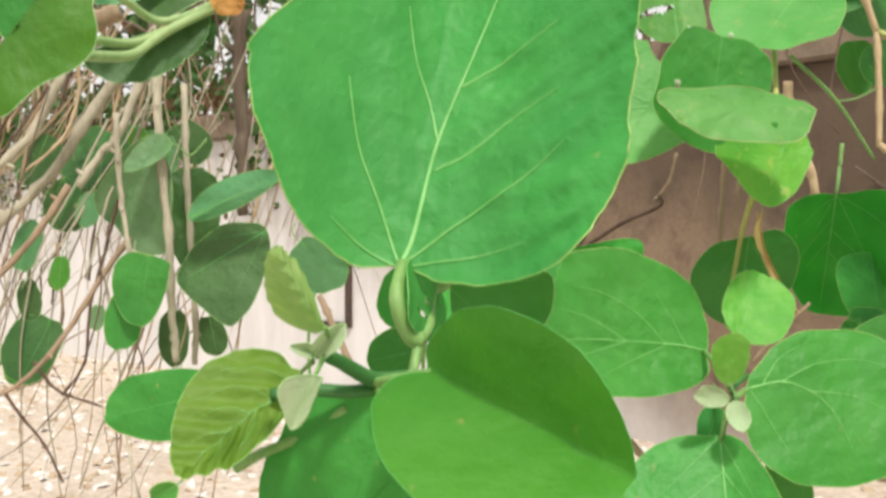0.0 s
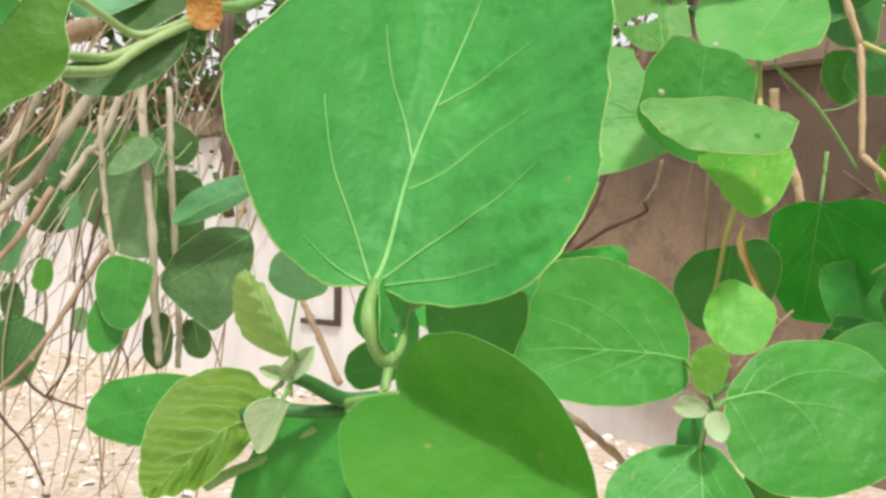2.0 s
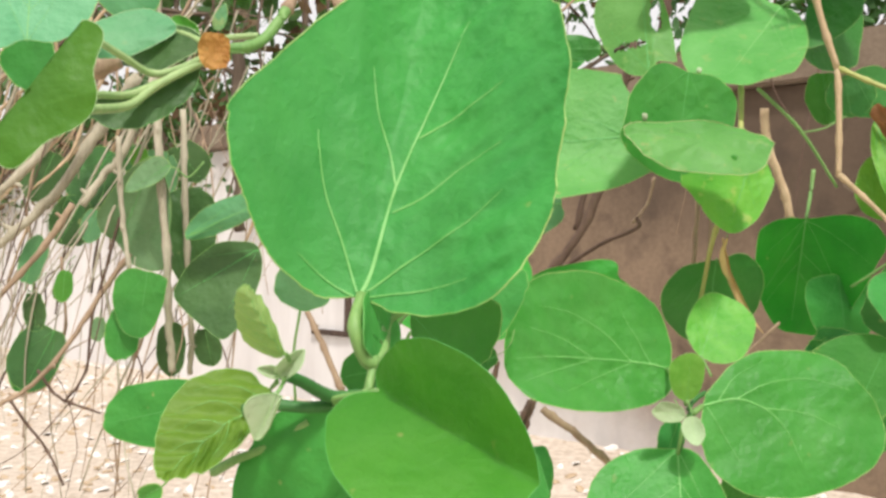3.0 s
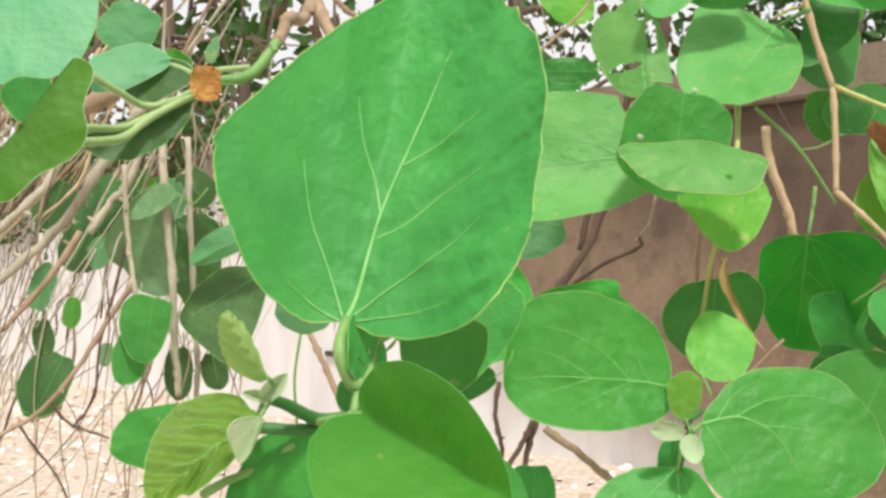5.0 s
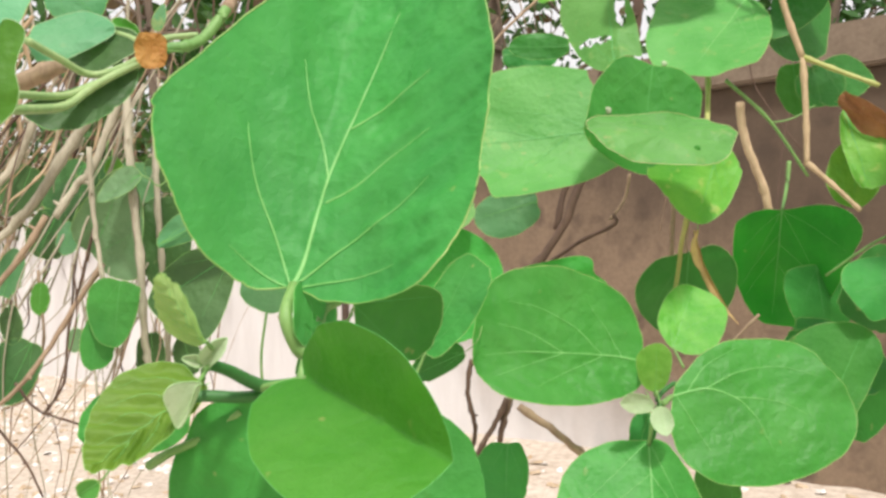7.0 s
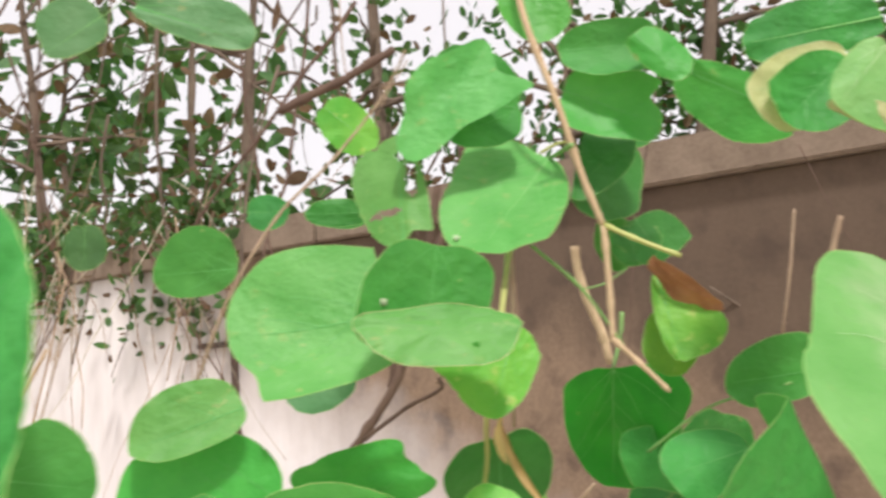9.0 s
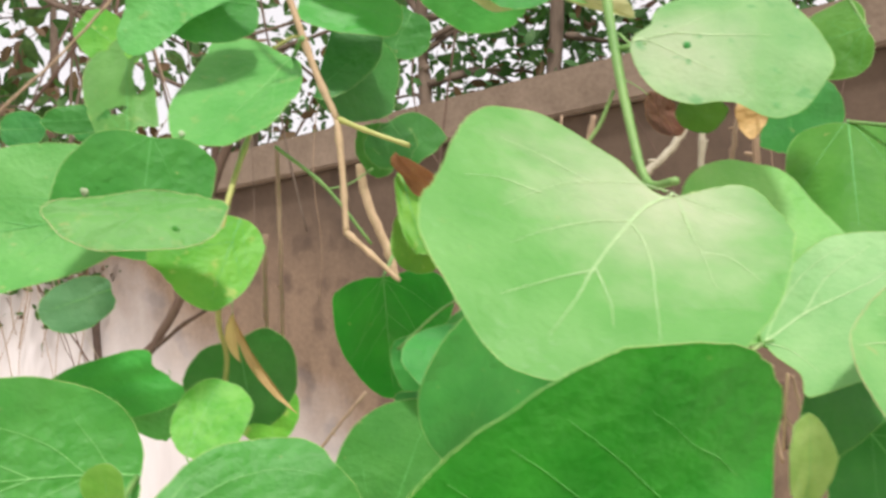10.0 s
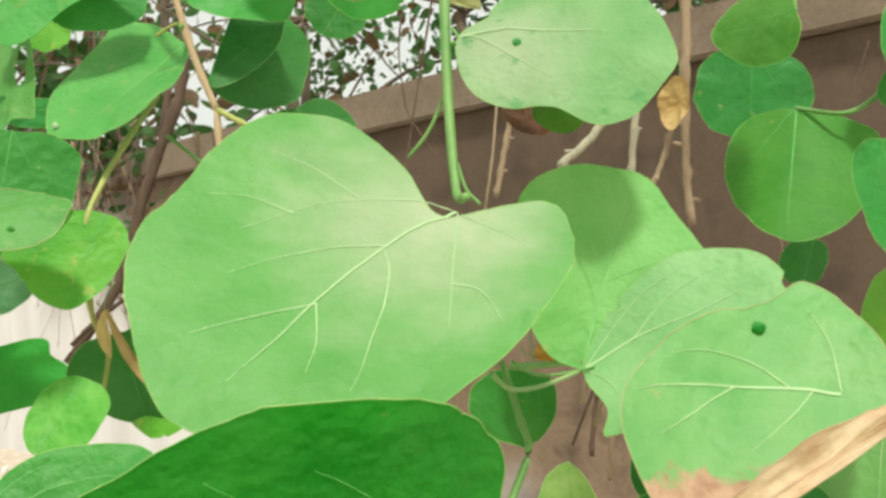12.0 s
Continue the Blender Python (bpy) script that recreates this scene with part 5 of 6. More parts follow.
leaf(hung, (0.5729, 0.9784, 0.6328), (0.4741, 0.9451, 0.6154), (0.5053, 0.9815, 0.6528), (0.5044, 0.9447, 0.5885), GREEN, lobe=0.075, seed=56, veins=1, vein=VEIN_SOFT, nb=2.15, nt=1.96, nb_left=2.1, nt_left=1.95, lobe_left=0.082, form=(0.01, -0.02, 0.025, 0.001), uneven=0.45)
leaf(hung, (0.6548, 0.9483, 0.7098), (0.5453, 0.9552, 0.7009), (0.6081, 0.9481, 0.7472), (0.5774, 0.9504, 0.6759), GREEN, lobe=0.08, seed=57, veins=1, vein=VEIN_SOFT, petiole=[(0.6307, 0.95, 0.6971)], nb=2.2, nt=2.0, nb_left=2.24, nt_left=1.98, lobe_left=0.089, form=(-0.003, 0.008, 0.002, -0.005), uneven=0.45)
leaf(hung, (0.5544, 0.8306, 0.6939), (0.6160, 0.8804, 0.5811), (0.5463, 0.8765, 0.6832), (0.5374, 0.8518, 0.4321), GREEN, lobe=0.098, seed=58, veins=1, vein=VEIN_SOFT, nb=2.91, nt=2.0, nb_left=2.2, nt_left=1.98, lobe_left=0.08, form=(-0.011, -0.031, -0.039, -0.035), uneven=0.45)
leaf(hung, (0.4279, 0.9460, 0.4423), (0.4980, 0.9602, 0.5790), (0.4023, 0.9713, 0.5410), (0.5084, 0.9488, 0.5393), GREEN, lobe=0.08, seed=59, veins=1, vein=VEIN_SOFT, nb=2.2, nt=2.0, nb_left=2.26, nt_left=1.97, lobe_left=0.084, form=(-0.001, 0.003, 0.001, -0.001), uneven=0.45)
leaf(hung, (0.4839, 1.1000, 0.5683), (0.5563, 1.1000, 0.4309), (0.4628, 1.1000, 0.5411), (0.5919, 1.1000, 0.5057), GREEN, seed=60, veins=1, vein=VEIN_SOFT)
stem("stem", hung, [(0.4735, 1.0000, 0.6343), (0.5339, 0.9750, 0.6776), (0.6119, 0.9500, 0.6980)], 0.0016, 0.0014, STEM, knots=0)

top_shoot = thing("leafy_shoot", "woody vine shoot with bright leaves and one browned leaf", "vine", "vine shoots", (0.4312, 1.0000, 0.8894))
leaf(top_shoot, (0.4118, 0.9946, 0.9054), (0.4512, 1.0322, 1.0154), (0.4876, 1.0088, 0.9526), (0.5018, 1.0499, 0.8937), DARK, lobe=0.048, nb=2.36, nt=2.83, seed=61, veins=1, vein=VEIN_SOFT, nb_left=2.39, nt_left=2.41, lobe_left=0.056, form=(-0.009, 0.017, -0.029, 0.029), uneven=0.45)
leaf(top_shoot, (0.4114, 0.9888, 1.0182), (0.5023, 0.9687, 0.9727), (0.5026, 0.9613, 1.0145), (0.4219, 0.9665, 0.9693), BRIGHT, lobe=0.063, nb=2.47, nt=2.6, seed=62, veins=2, vein=VEIN_SOFT, nb_left=2.91, nt_left=2.72, lobe_left=0.081, form=(0.012, 0.06, -0.044, -0.084, 0.062, -0.018), uneven=0.45)
leaf(top_shoot, (0.5251, 0.9500, 1.0256), (0.6149, 0.8750, 0.9490), (0.5806, 0.9000, 1.0021), (0.5615, 0.9250, 0.9439), BRIGHT, lobe=.05, seed=63, veins=1, vein=VEIN_SOFT)
leaf(top_shoot, (0.4085, 0.9750, 1.0568), (0.5187, 0.9500, 1.0529), (0.4649, 0.9500, 1.0822), (0.4657, 0.9500, 1.0224), GREEN, seed=64, veins=1, vein=VEIN_SOFT)
leaf(top_shoot, (0.4736, 0.9250, 1.0552), (0.5160, 0.9100, 1.0024), (0.5245, 0.9250, 1.0413), (0.4768, 0.9250, 1.0260), BRIGHT, seed=65, veins=1, vein=VEIN_SOFT)
leaf(top_shoot, (0.3655, 1.0000, 1.1616), (0.3913, 0.9750, 1.0668), (0.3489, 0.9750, 1.1023), (0.4244, 0.9750, 1.1053), BRIGHT, seed=66, veins=1, vein=VEIN_SOFT)
leaf(top_shoot, (0.5568, 1.2000, 1.0573), (0.5217, 1.2000, 0.9998), (0.5044, 1.2000, 1.0452), (0.5743, 1.2000, 1.0116), DARK, seed=67, veins=0)
leaf(top_shoot, (0.4953, 1.0500, 0.8840), (0.5219, 1.0500, 0.8342), (0.4737, 1.0500, 0.8569), (0.5570, 1.0500, 0.8636), DARK, seed=68, veins=0)
leaf(top_shoot, (0.4851, 1.0500, 0.8765), (0.4941, 1.0500, 0.8316), (0.4639, 1.0500, 0.8524), (0.5224, 1.0500, 0.8617), DARK, seed=69, veins=0)
leaf(top_shoot, (0.4854, 0.9750, 0.8313), (0.5486, 0.9500, 0.7766), (0.5145, 0.9500, 0.8157), (0.5088, 0.9750, 0.7948), DRY, lobe=0, nt=1.6, bend=.15, wave=.1, seed=71, veins=0, vein=DRY, edge=DRY)
leaf(top_shoot, (0.4932, 0.9850, 0.8199), (0.5033, 0.9500, 0.7260), (0.4851, 0.9650, 0.7612), (0.5499, 0.9500, 0.7595), MOTTLED, lobe=0, nb=1.8, wave=.08, seed=72, veins=1, vein=VEIN_SOFT)
leaf(top_shoot, (0.5160, 1.0000, 0.7829), (0.5046, 1.0000, 0.7101), (0.4773, 1.0000, 0.7453), (0.5400, 1.0000, 0.7444), MOTTLED, seed=73, veins=1, vein=VEIN_SOFT)
leaf(top_shoot, (0.4802, 1.1000, 0.8930), (0.4855, 1.1000, 0.8300), (0.4588, 1.1000, 0.8653), (0.5071, 1.1000, 0.8646), GREEN, seed=74, veins=1, vein=VEIN_SOFT)
stem("stem", top_shoot, [(0.3648, 0.9900, 1.1700), (0.3723, 0.9600, 1.0837), (0.3941, 0.9400, 0.9935), (0.4128, 0.9350, 0.9165), (0.4301, 0.9350, 0.8645)], 0.0037, 0.0034, TWIG_TAN, knots=4)
stem("stem", top_shoot, [(0.4301, 0.9350, 0.8645), (0.4299, 0.9300, 0.8080), (0.4277, 0.9250, 0.7502)], 0.0034, 0.0030, TWIG_TAN, knots=2)
stem("stem", top_shoot, [(0.4279, 0.9250, 0.7529), (0.4518, 0.9100, 0.7245), (0.4713, 0.9000, 0.7007)], 0.0030, 0.0022, TWIG_TAN, knots=3)
stem("stem", top_shoot, [(0.4302, 0.9350, 0.8656), (0.4584, 0.9150, 0.8464), (0.4938, 0.9000, 0.8274)], 0.0028, 0.0022, STEM_YELLOW, knots=3)
stem("stem", top_shoot, [(0.3747, 0.9500, 0.9433), (0.3918, 0.9450, 0.9512), (0.4053, 0.9400, 0.9523)], 0.0016, 0.0018, STEM_YELLOW, knots=0)
stem("stem", top_shoot, [(0.3677, 1.0000, 0.8554), (0.4159, 1.0000, 0.8086), (0.4572, 1.0000, 0.7456)], 0.0022, 0.0016, STEM, knots=1)
stem("stem", top_shoot, [(0.4190, 1.0000, 0.8066), (0.4412, 1.0000, 0.8108), (0.4668, 1.0000, 0.8250)], 0.0010, 0.0009, STEM, knots=0)

heart_shoot = thing("leafy_shoot", "vine shoot with a large pale heart-shaped leaf and dark leaf", "vine", "vine shoots", (0.6280, 0.6643, 0.7322))
leaf(heart_shoot, (0.6337, 0.6220, 0.7389), (0.4979, 0.4695, 0.6221), (0.4518, 0.5814, 0.7500), (0.6892, 0.5846, 0.6992), SHEEN_BLEACHED, lobe=0.269, nb=1.96, nt=2.34, bend=-0.03, wave=0.02, ruffle=0.008, seed=81, notch=0.3, veins=4, stout=1.0, vein=VEIN_PALE, rings=20, spokes=150, thick=0.7, uneven=0.45, lobe_left=0.24, ribs=(((0.03, -0.82), (-0.06, -0.58), (-0.1, -0.26), (-0.13, 0.16), (-0.13, 0.44), (-0.15, 0.74)), ((0.0, -0.82), (-0.15, -0.77), (-0.31, -0.63), (-0.44, -0.45), (-0.53, -0.22), (-0.6, -0.0)), ((-0.08, -0.37), (-0.23, -0.2), (-0.37, 0.03), (-0.48, 0.27)), ((-0.12, 0.17), (-0.26, 0.4), (-0.39, 0.64)), ((-0.08, -0.32), (0.14, -0.04), (0.25, 0.17), (0.36, 0.37), (0.41, 0.5)), ((0.05, -0.82), (0.24, -0.57), (0.43, -0.32), (0.65, -0.04)), ((0.43, -0.32), (0.64, -0.34), (0.94, -0.2)), ((-0.12, 0.17), (-0.03, 0.31), (0.09, 0.52)), ((0.08, -0.82), (0.37, -0.86), (0.75, -0.81)), ((-0.35, -0.59), (-0.61, -0.63), (-0.82, -0.57)), ((-0.5, -0.26), (-0.7, -0.2), (-0.83, -0.08))), bites=((-0.62, 0.6, 0.07), (-0.47, 0.68, 0.05), (0.14, 0.14, 0.05)), petiole=[(0.6296, 0.665, 0.7463), (0.631, 0.69, 0.8039), (0.6343, 0.71, 0.8646), (0.6383, 0.725, 0.9188)], nb_left=1.94, nt_left=1.48, form=(0.084, 0.01, 0.065, -0.042, -0.087, 0.065, 0.008, 0.046, -0.003, -0.025))
leaf(heart_shoot, (0.6160, 0.5262, 0.5355), (0.3957, 0.4429, 0.5560), (0.5223, 0.4524, 0.6389), (0.4478, 0.3095, 0.5374), LUSH, lobe=0.207, nb=2.75, nt=1.92, bend=-0.03, wave=0.03, seed=82, notch=0.2, veins=4, vein=VEIN, rings=26, spokes=110, thick=0.75, stout=0.4, uneven=0.45, nb_left=7.39, ribs=(((0.02, -1.10), (0.03, -0.81), (0.05, -0.57), (0.09, -0.10), (0.07, 0.28), (0.06, 0.67), (0.05, 0.94)), ((-0.00, -1.09), (-0.25, -0.89), (-0.42, -0.69), (-0.50, -0.52), (-0.62, -0.33), (-0.69, -0.19)), ((0.05, -0.57), (-0.18, -0.40), (-0.39, -0.16), (-0.54, 0.04), (-0.67, 0.23)), ((0.08, -0.12), (-0.15, -0.03), (-0.39, 0.24), (-0.56, 0.48)), ((0.07, 0.28), (-0.08, 0.37), (-0.25, 0.52), (-0.43, 0.74)), ((0.06, 0.62), (-0.12, 0.72), (-0.23, 0.89)), ((0.05, -0.57), (0.32, -0.41), (0.63, -0.21)), ((0.05, -1.08), (0.36, -0.74), (0.74, -0.33)), ((0.09, -0.00), (0.31, 0.01), (0.62, 0.09)),), petiole=[(0.6471, 0.5500, 0.5270), (0.6682, 0.5700, 0.5181), (0.6920, 0.5900, 0.5041)], nt_left=1.66, lobe_left=-0.019, cup=1.25, form=(-0.03, 0.029, -0.002, 0.025, 0.005, 0.019, -0.012, -0.012))
stem("stem", heart_shoot, [(0.6363, 0.6000, 0.6311), (0.6479, 0.6100, 0.6197), (0.6704, 0.6300, 0.6171), (0.6999, 0.6600, 0.6206)], 0.0016, 0.0014, STEM_PALE, knots=0)
leaf(heart_shoot, (0.7086, 0.6844, 0.6223), (0.7729, 0.7398, 0.7550), (0.6771, 0.7100, 0.7325), (0.8037, 0.7036, 0.6835), LIMEY, lobe=0.1, nb=2.4, nt=1.72, seed=83, veins=2, vein=VEIN, rings=10, spokes=70, ribs=(((-0.0, -1.0), (-0.02, -0.53), (-0.01, 0.35), (0.04, 0.72)), ((-0.02, -0.45), (-0.22, -0.17), (-0.55, 0.08)), ((-0.04, -0.18), (0.27, 0.02), (0.55, 0.18))), petiole=[(0.6635, 0.725, 0.6211)], nb_left=2.17, nt_left=2.17, lobe_left=0.07, form=(0.01, -0.03, 0.015, 0.001, 0.045, -0.015), uneven=0.45)
leaf(heart_shoot, (0.7103, 0.6668, 0.6213), (0.8523, 0.6122, 0.6271), (0.7869, 0.6966, 0.6951), (0.7115, 0.6133, 0.5895), ASHEN, lobe=0.021, nb=1.83, nt=1.65, seed=84, veins=2, vein=VEIN_PALE, rings=20, spokes=150, holes=(), stout=0.5, uneven=0.45, ribs=(((0.01, -1.06), (-0.24, -0.63), (-0.40, -0.13), (-0.64, 0.42)), ((0.01, -1.06), (-0.36, -0.83), (-0.64, -0.52), (-0.86, -0.09)), ((0.06, -1.03), (0.27, -0.83), (0.66, -0.67)), ((-0.24, -0.63), (-0.57, -0.32), (-0.83, 0.15)),), bites=((-0.60, -0.82, 0.07), (-0.60, 0.73, 0.10),), petiole=[(0.6744, 0.65, 0.6214), (0.655, 0.65, 0.6323)], nb_left=1.66, nt_left=2.1, lobe_left=0.046, form=(-0.007, -0.0, 0.027, 0.023, 0.033, -0.033, 0.029, 0.0))
galled = leaf(heart_shoot, (0.8079, 0.6058, 0.6539), (0.7200, 0.4918, 0.5288), (0.7073, 0.5514, 0.6192), (0.8489, 0.5416, 0.5953), SCORCHED, lobe=0.25, nb=2.55, nt=0.76, bend=0.08, wave=0.04, ruffle=0.01, seed=85, veins=2, vein=VEIN_PALE, stout=0.35, edge=CREAM, rings=18, spokes=130, lobe_left=-0.119, notch=0.12, nt_left=1.52, uneven=0.45, ribs=(((0.66, -0.53), (0.31, -0.48), (-0.11, -0.38), (-0.71, -0.19), (-0.99, -0.02)), ((0.31, -0.48), (-0.01, -0.60), (-0.44, -0.54), (-0.74, -0.41)), ((0.47, -0.51), (0.35, -0.28), (0.13, 0.03)), ((0.66, -0.55), (0.53, -0.82), (0.32, -1.08)), ((-0.11, -0.38), (-0.36, -0.14), (-0.64, 0.17)),), nb_left=2.59, form=(-0.03, -0.001, -0.044, -0.012, 0.054, -0.036, 0.013, -0.001))
gall(galled, (0.8000, 0.5984, 0.6440), 0.0042, LUSH, "dark green leaf gall")
leaf(heart_shoot, (0.7157, 0.5100, 0.5388), (0.8541, 0.5150, 0.6074), (0.7780, 0.5100, 0.5864), (0.7797, 0.5000, 0.5692), TAN, lobe=0, nb=1.7, nt=1.7, bend=.12, wave=.06, ruffle=.015, seed=130, veins=0, vein=TAN, edge=TAN, uneven=2)
leaf(heart_shoot, (0.8746, 0.7500, 0.6222), (0.7872, 0.7000, 0.4812), (0.7413, 0.7000, 0.5569), (0.9180, 0.7000, 0.5166), DARK, seed=86, veins=1, vein=VEIN_SOFT)
leaf(heart_shoot, (0.8713, 0.6000, 0.5772), (0.8592, 0.6000, 0.5026), (0.8234, 0.6000, 0.5509), (0.9053, 0.6000, 0.5439), PALE, seed=87, veins=1, vein=VEIN_PALE)
leaf(heart_shoot, (0.7369, 0.6000, 0.5583), (0.7851, 0.5750, 0.4636), (0.6892, 0.5750, 0.5119), (0.8484, 0.5750, 0.5141), DARK, seed=88, veins=2, vein=VEIN_SOFT)
leaf(heart_shoot, (0.6758, 0.5848, 0.5231), (0.6685, 0.5531, 0.5859), (0.6490, 0.5510, 0.5577), (0.6867, 0.5643, 0.5509), TENDER, nt=1.63, lobe=-0.009, bend=0.1, seed=89, veins=1, vein=VEIN, nb=2.06, nb_left=1.77, nt_left=1.78, lobe_left=-0.023, form=(0.011, -0.014, -0.008, 0.031), uneven=0.45)
leaf(heart_shoot, (0.6851, 0.7500, 0.6256), (0.7152, 0.7500, 0.6252), (0.6989, 0.7500, 0.6383), (0.6997, 0.7500, 0.6200), RUST, lobe=0, nt=1.7, bend=.15, wave=.1, seed=131, veins=0, vein=RUST, edge=RUST)
leaf(heart_shoot, (0.6811, 0.7500, 0.6130), (0.6679, 0.7500, 0.5589), (0.6324, 0.7500, 0.5960), (0.6982, 0.7500, 0.5859), GREEN, seed=91, veins=1, vein=VEIN_SOFT)
stem("stem", heart_shoot, [(0.7534, 0.8, 0.6028), (0.7443, 0.8, 0.5801), (0.7366, 0.8, 0.5603)], 0.0016, 0.0012, TWIG_TAN, knots=1)
stem("stem", heart_shoot, [(0.7552, 0.8, 0.5998), (0.7736, 0.8, 0.565), (0.7966, 0.8, 0.5239)], 0.0016, 0.0012, TWIG, knots=1)
stem("stem", heart_shoot, [(0.7927, 0.8, 0.5831), (0.7858, 0.8, 0.5523), (0.7795, 0.8, 0.5166)], 0.0016, 0.0012, TWIG_TAN, knots=1)
stem("stem", heart_shoot, [(0.7966, 0.8, 0.5808), (0.7997, 0.8, 0.558), (0.8007, 0.8, 0.5353)], 0.0016, 0.0012, TWIG, knots=1)
stem("stem", heart_shoot, [(0.7379, 0.8, 0.6108), (0.7325, 0.8, 0.5956), (0.7266, 0.8, 0.5791)], 0.0016, 0.0012, TWIG_TAN, knots=1)
stem("stem", heart_shoot, [(0.766, 0.8, 0.5833), (0.7709, 0.8, 0.5584), (0.7658, 0.8, 0.5344)], 0.0016, 0.0012, TWIG, knots=1)
stem("stem", heart_shoot, [(0.6460, 0.6250, 0.6351), (0.6544, 0.6250, 0.5993), (0.6579, 0.6250, 0.5780), (0.6401, 0.6000, 0.5507)], 0.0022, 0.0026, STEM, knots=1)
stem("stem", heart_shoot, [(0.6008, 0.7250, 0.7791), (0.6178, 0.7200, 0.7978), (0.6321, 0.7150, 0.8248)], 0.0014, 0.0014, STEM, knots=0)
stem("stem", heart_shoot, [(0.6347, 0.7000, 0.7693), (0.6375, 0.6800, 0.7491), (0.6453, 0.6700, 0.7371)], 0.0012, 0.0012, STEM, knots=0)
stem("stem", heart_shoot, [(0.6395, 0.7100, 0.8683), (0.6458, 0.7000, 0.8551), (0.6526, 0.6900, 0.8501)], 0.0012, 0.0012, STEM, knots=0)

pale_shoot = thing("leafy_shoot", "dusty pale vine leaf and curled cream-edged leaves hanging over the wall", "vine", "vine shoots", (0.6433, 0.7000, 0.8492))
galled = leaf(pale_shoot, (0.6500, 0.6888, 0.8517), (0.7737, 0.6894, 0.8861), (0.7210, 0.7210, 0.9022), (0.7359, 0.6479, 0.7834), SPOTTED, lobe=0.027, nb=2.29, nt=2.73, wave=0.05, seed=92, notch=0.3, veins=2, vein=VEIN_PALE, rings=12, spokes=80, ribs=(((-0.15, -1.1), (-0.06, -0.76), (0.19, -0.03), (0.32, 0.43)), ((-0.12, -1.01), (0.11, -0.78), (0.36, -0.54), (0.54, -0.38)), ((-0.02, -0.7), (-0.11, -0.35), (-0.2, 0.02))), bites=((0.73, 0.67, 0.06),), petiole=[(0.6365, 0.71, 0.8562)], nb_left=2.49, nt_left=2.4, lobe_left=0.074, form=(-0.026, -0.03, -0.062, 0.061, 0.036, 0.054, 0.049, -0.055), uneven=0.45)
gall(galled, (0.6811, 0.6812, 0.8477), 0.003, VIVID, "small green leaf gall")
leaf(pale_shoot, (0.9777, 0.8907, 0.9143), (0.9136, 0.9397, 0.9006), (0.9841, 0.9520, 0.9592), (0.9427, 0.8923, 0.8610), OLIVE, lobe=0.145, seed=93, veins=3, vein=VEIN_SOFT, corr=0.008, petiole=[(0.9975, 0.95, 0.9721)], nb=2.37, nt=1.58, nb_left=2.25, nt_left=1.89, lobe_left=0.126, form=(-0.0, -0.012, 0.017, -0.027), uneven=0.45)
leaf(pale_shoot, (1.0290, 1.0239, 0.8415), (0.9650, 0.9318, 0.7020), (0.9434, 1.0258, 0.7714), (1.0891, 0.9730, 0.7749), OLIVE, lobe=0.056, nb=2.58, nt=1.92, seed=94, veins=1, vein=VEIN_SOFT, rings=12, spokes=80, petiole=[(1.0594, 0.975, 0.8243), (1.1019, 0.975, 0.8446)], nb_left=2.7, nt_left=1.63, lobe_left=0.099, form=(0.0, 0.029, 0.004, -0.05, -0.01, -0.01), uneven=0.45)
leaf(pale_shoot, (1.0370, 1.1500, 0.9334), (1.0267, 1.1500, 0.8239), (0.9619, 1.1500, 0.8904), (1.1085, 1.1500, 0.8731), DARK, seed=95, veins=1, vein=VEIN_SOFT)
leaf(pale_shoot, (1.0242, 0.8500, 0.7816), (1.0341, 0.8500, 0.6726), (0.9954, 0.8500, 0.7510), (1.0818, 0.8500, 0.7343), GREEN, seed=96, veins=1, vein=VEIN_SOFT)
leaf(pale_shoot, (1.0723, 0.9000, 0.6654), (1.0525, 0.9000, 0.5769), (1.0145, 0.9000, 0.6224), (1.1056, 0.9000, 0.6148), MOTTLED, seed=97, veins=1, vein=VEIN_SOFT)
leaf(pale_shoot, (1.0459, 1.0500, 0.6982), (1.0283, 1.0500, 0.6468), (1.0045, 1.0500, 0.6766), (1.0597, 1.0500, 0.6753), DARK, seed=98, veins=0)
leaf(pale_shoot, (1.1358, 0.9500, 0.8624), (1.0811, 0.9500, 0.8296), (1.0979, 0.9500, 0.8648), (1.1180, 0.9500, 0.8211), GREEN, seed=99, veins=0)
leaf(pale_shoot, (0.6391, 0.8229, 0.9846), (0.5334, 0.8008, 0.9569), (0.5845, 0.8084, 0.9993), (0.5800, 0.8105, 0.9241), CREAM, lobe=0.0, nb=3.0, seed=100, veins=0, vein=VEIN_PALE, edge=VEIN_PALE, nt=2.0, nb_left=3.01, nt_left=2.0, lobe_left=0.007, form=(-0.003, 0.003, 0.004, 0.001), uneven=0.45)
leaf(pale_shoot, (0.6304, 0.8114, 0.9864), (0.5607, 0.7930, 0.9286), (0.5478, 0.7872, 0.9640), (0.6242, 0.7892, 0.9335), GREEN, lobe=0.05, bend=0.1, seed=101, veins=4, vein=VEIN_SOFT, corr=0.01, nb=2.2, nt=2.0, nb_left=2.2, nt_left=1.99, lobe_left=0.049, form=(-0.002, 0.002, 0.001, -0.007), uneven=0.45)
leaf(pale_shoot, (0.6348, 0.7511, 0.9806), (0.5773, 0.7340, 0.9265), (0.5949, 0.7472, 0.9699), (0.6337, 0.7397, 0.9042), PALE, seed=102, veins=1, vein=VEIN_PALE, nb=2.16, nt=1.9, nb_left=2.1, nt_left=1.94, lobe=0.101, lobe_left=0.084, form=(-0.001, -0.023, 0.012, -0.025), uneven=0.45)
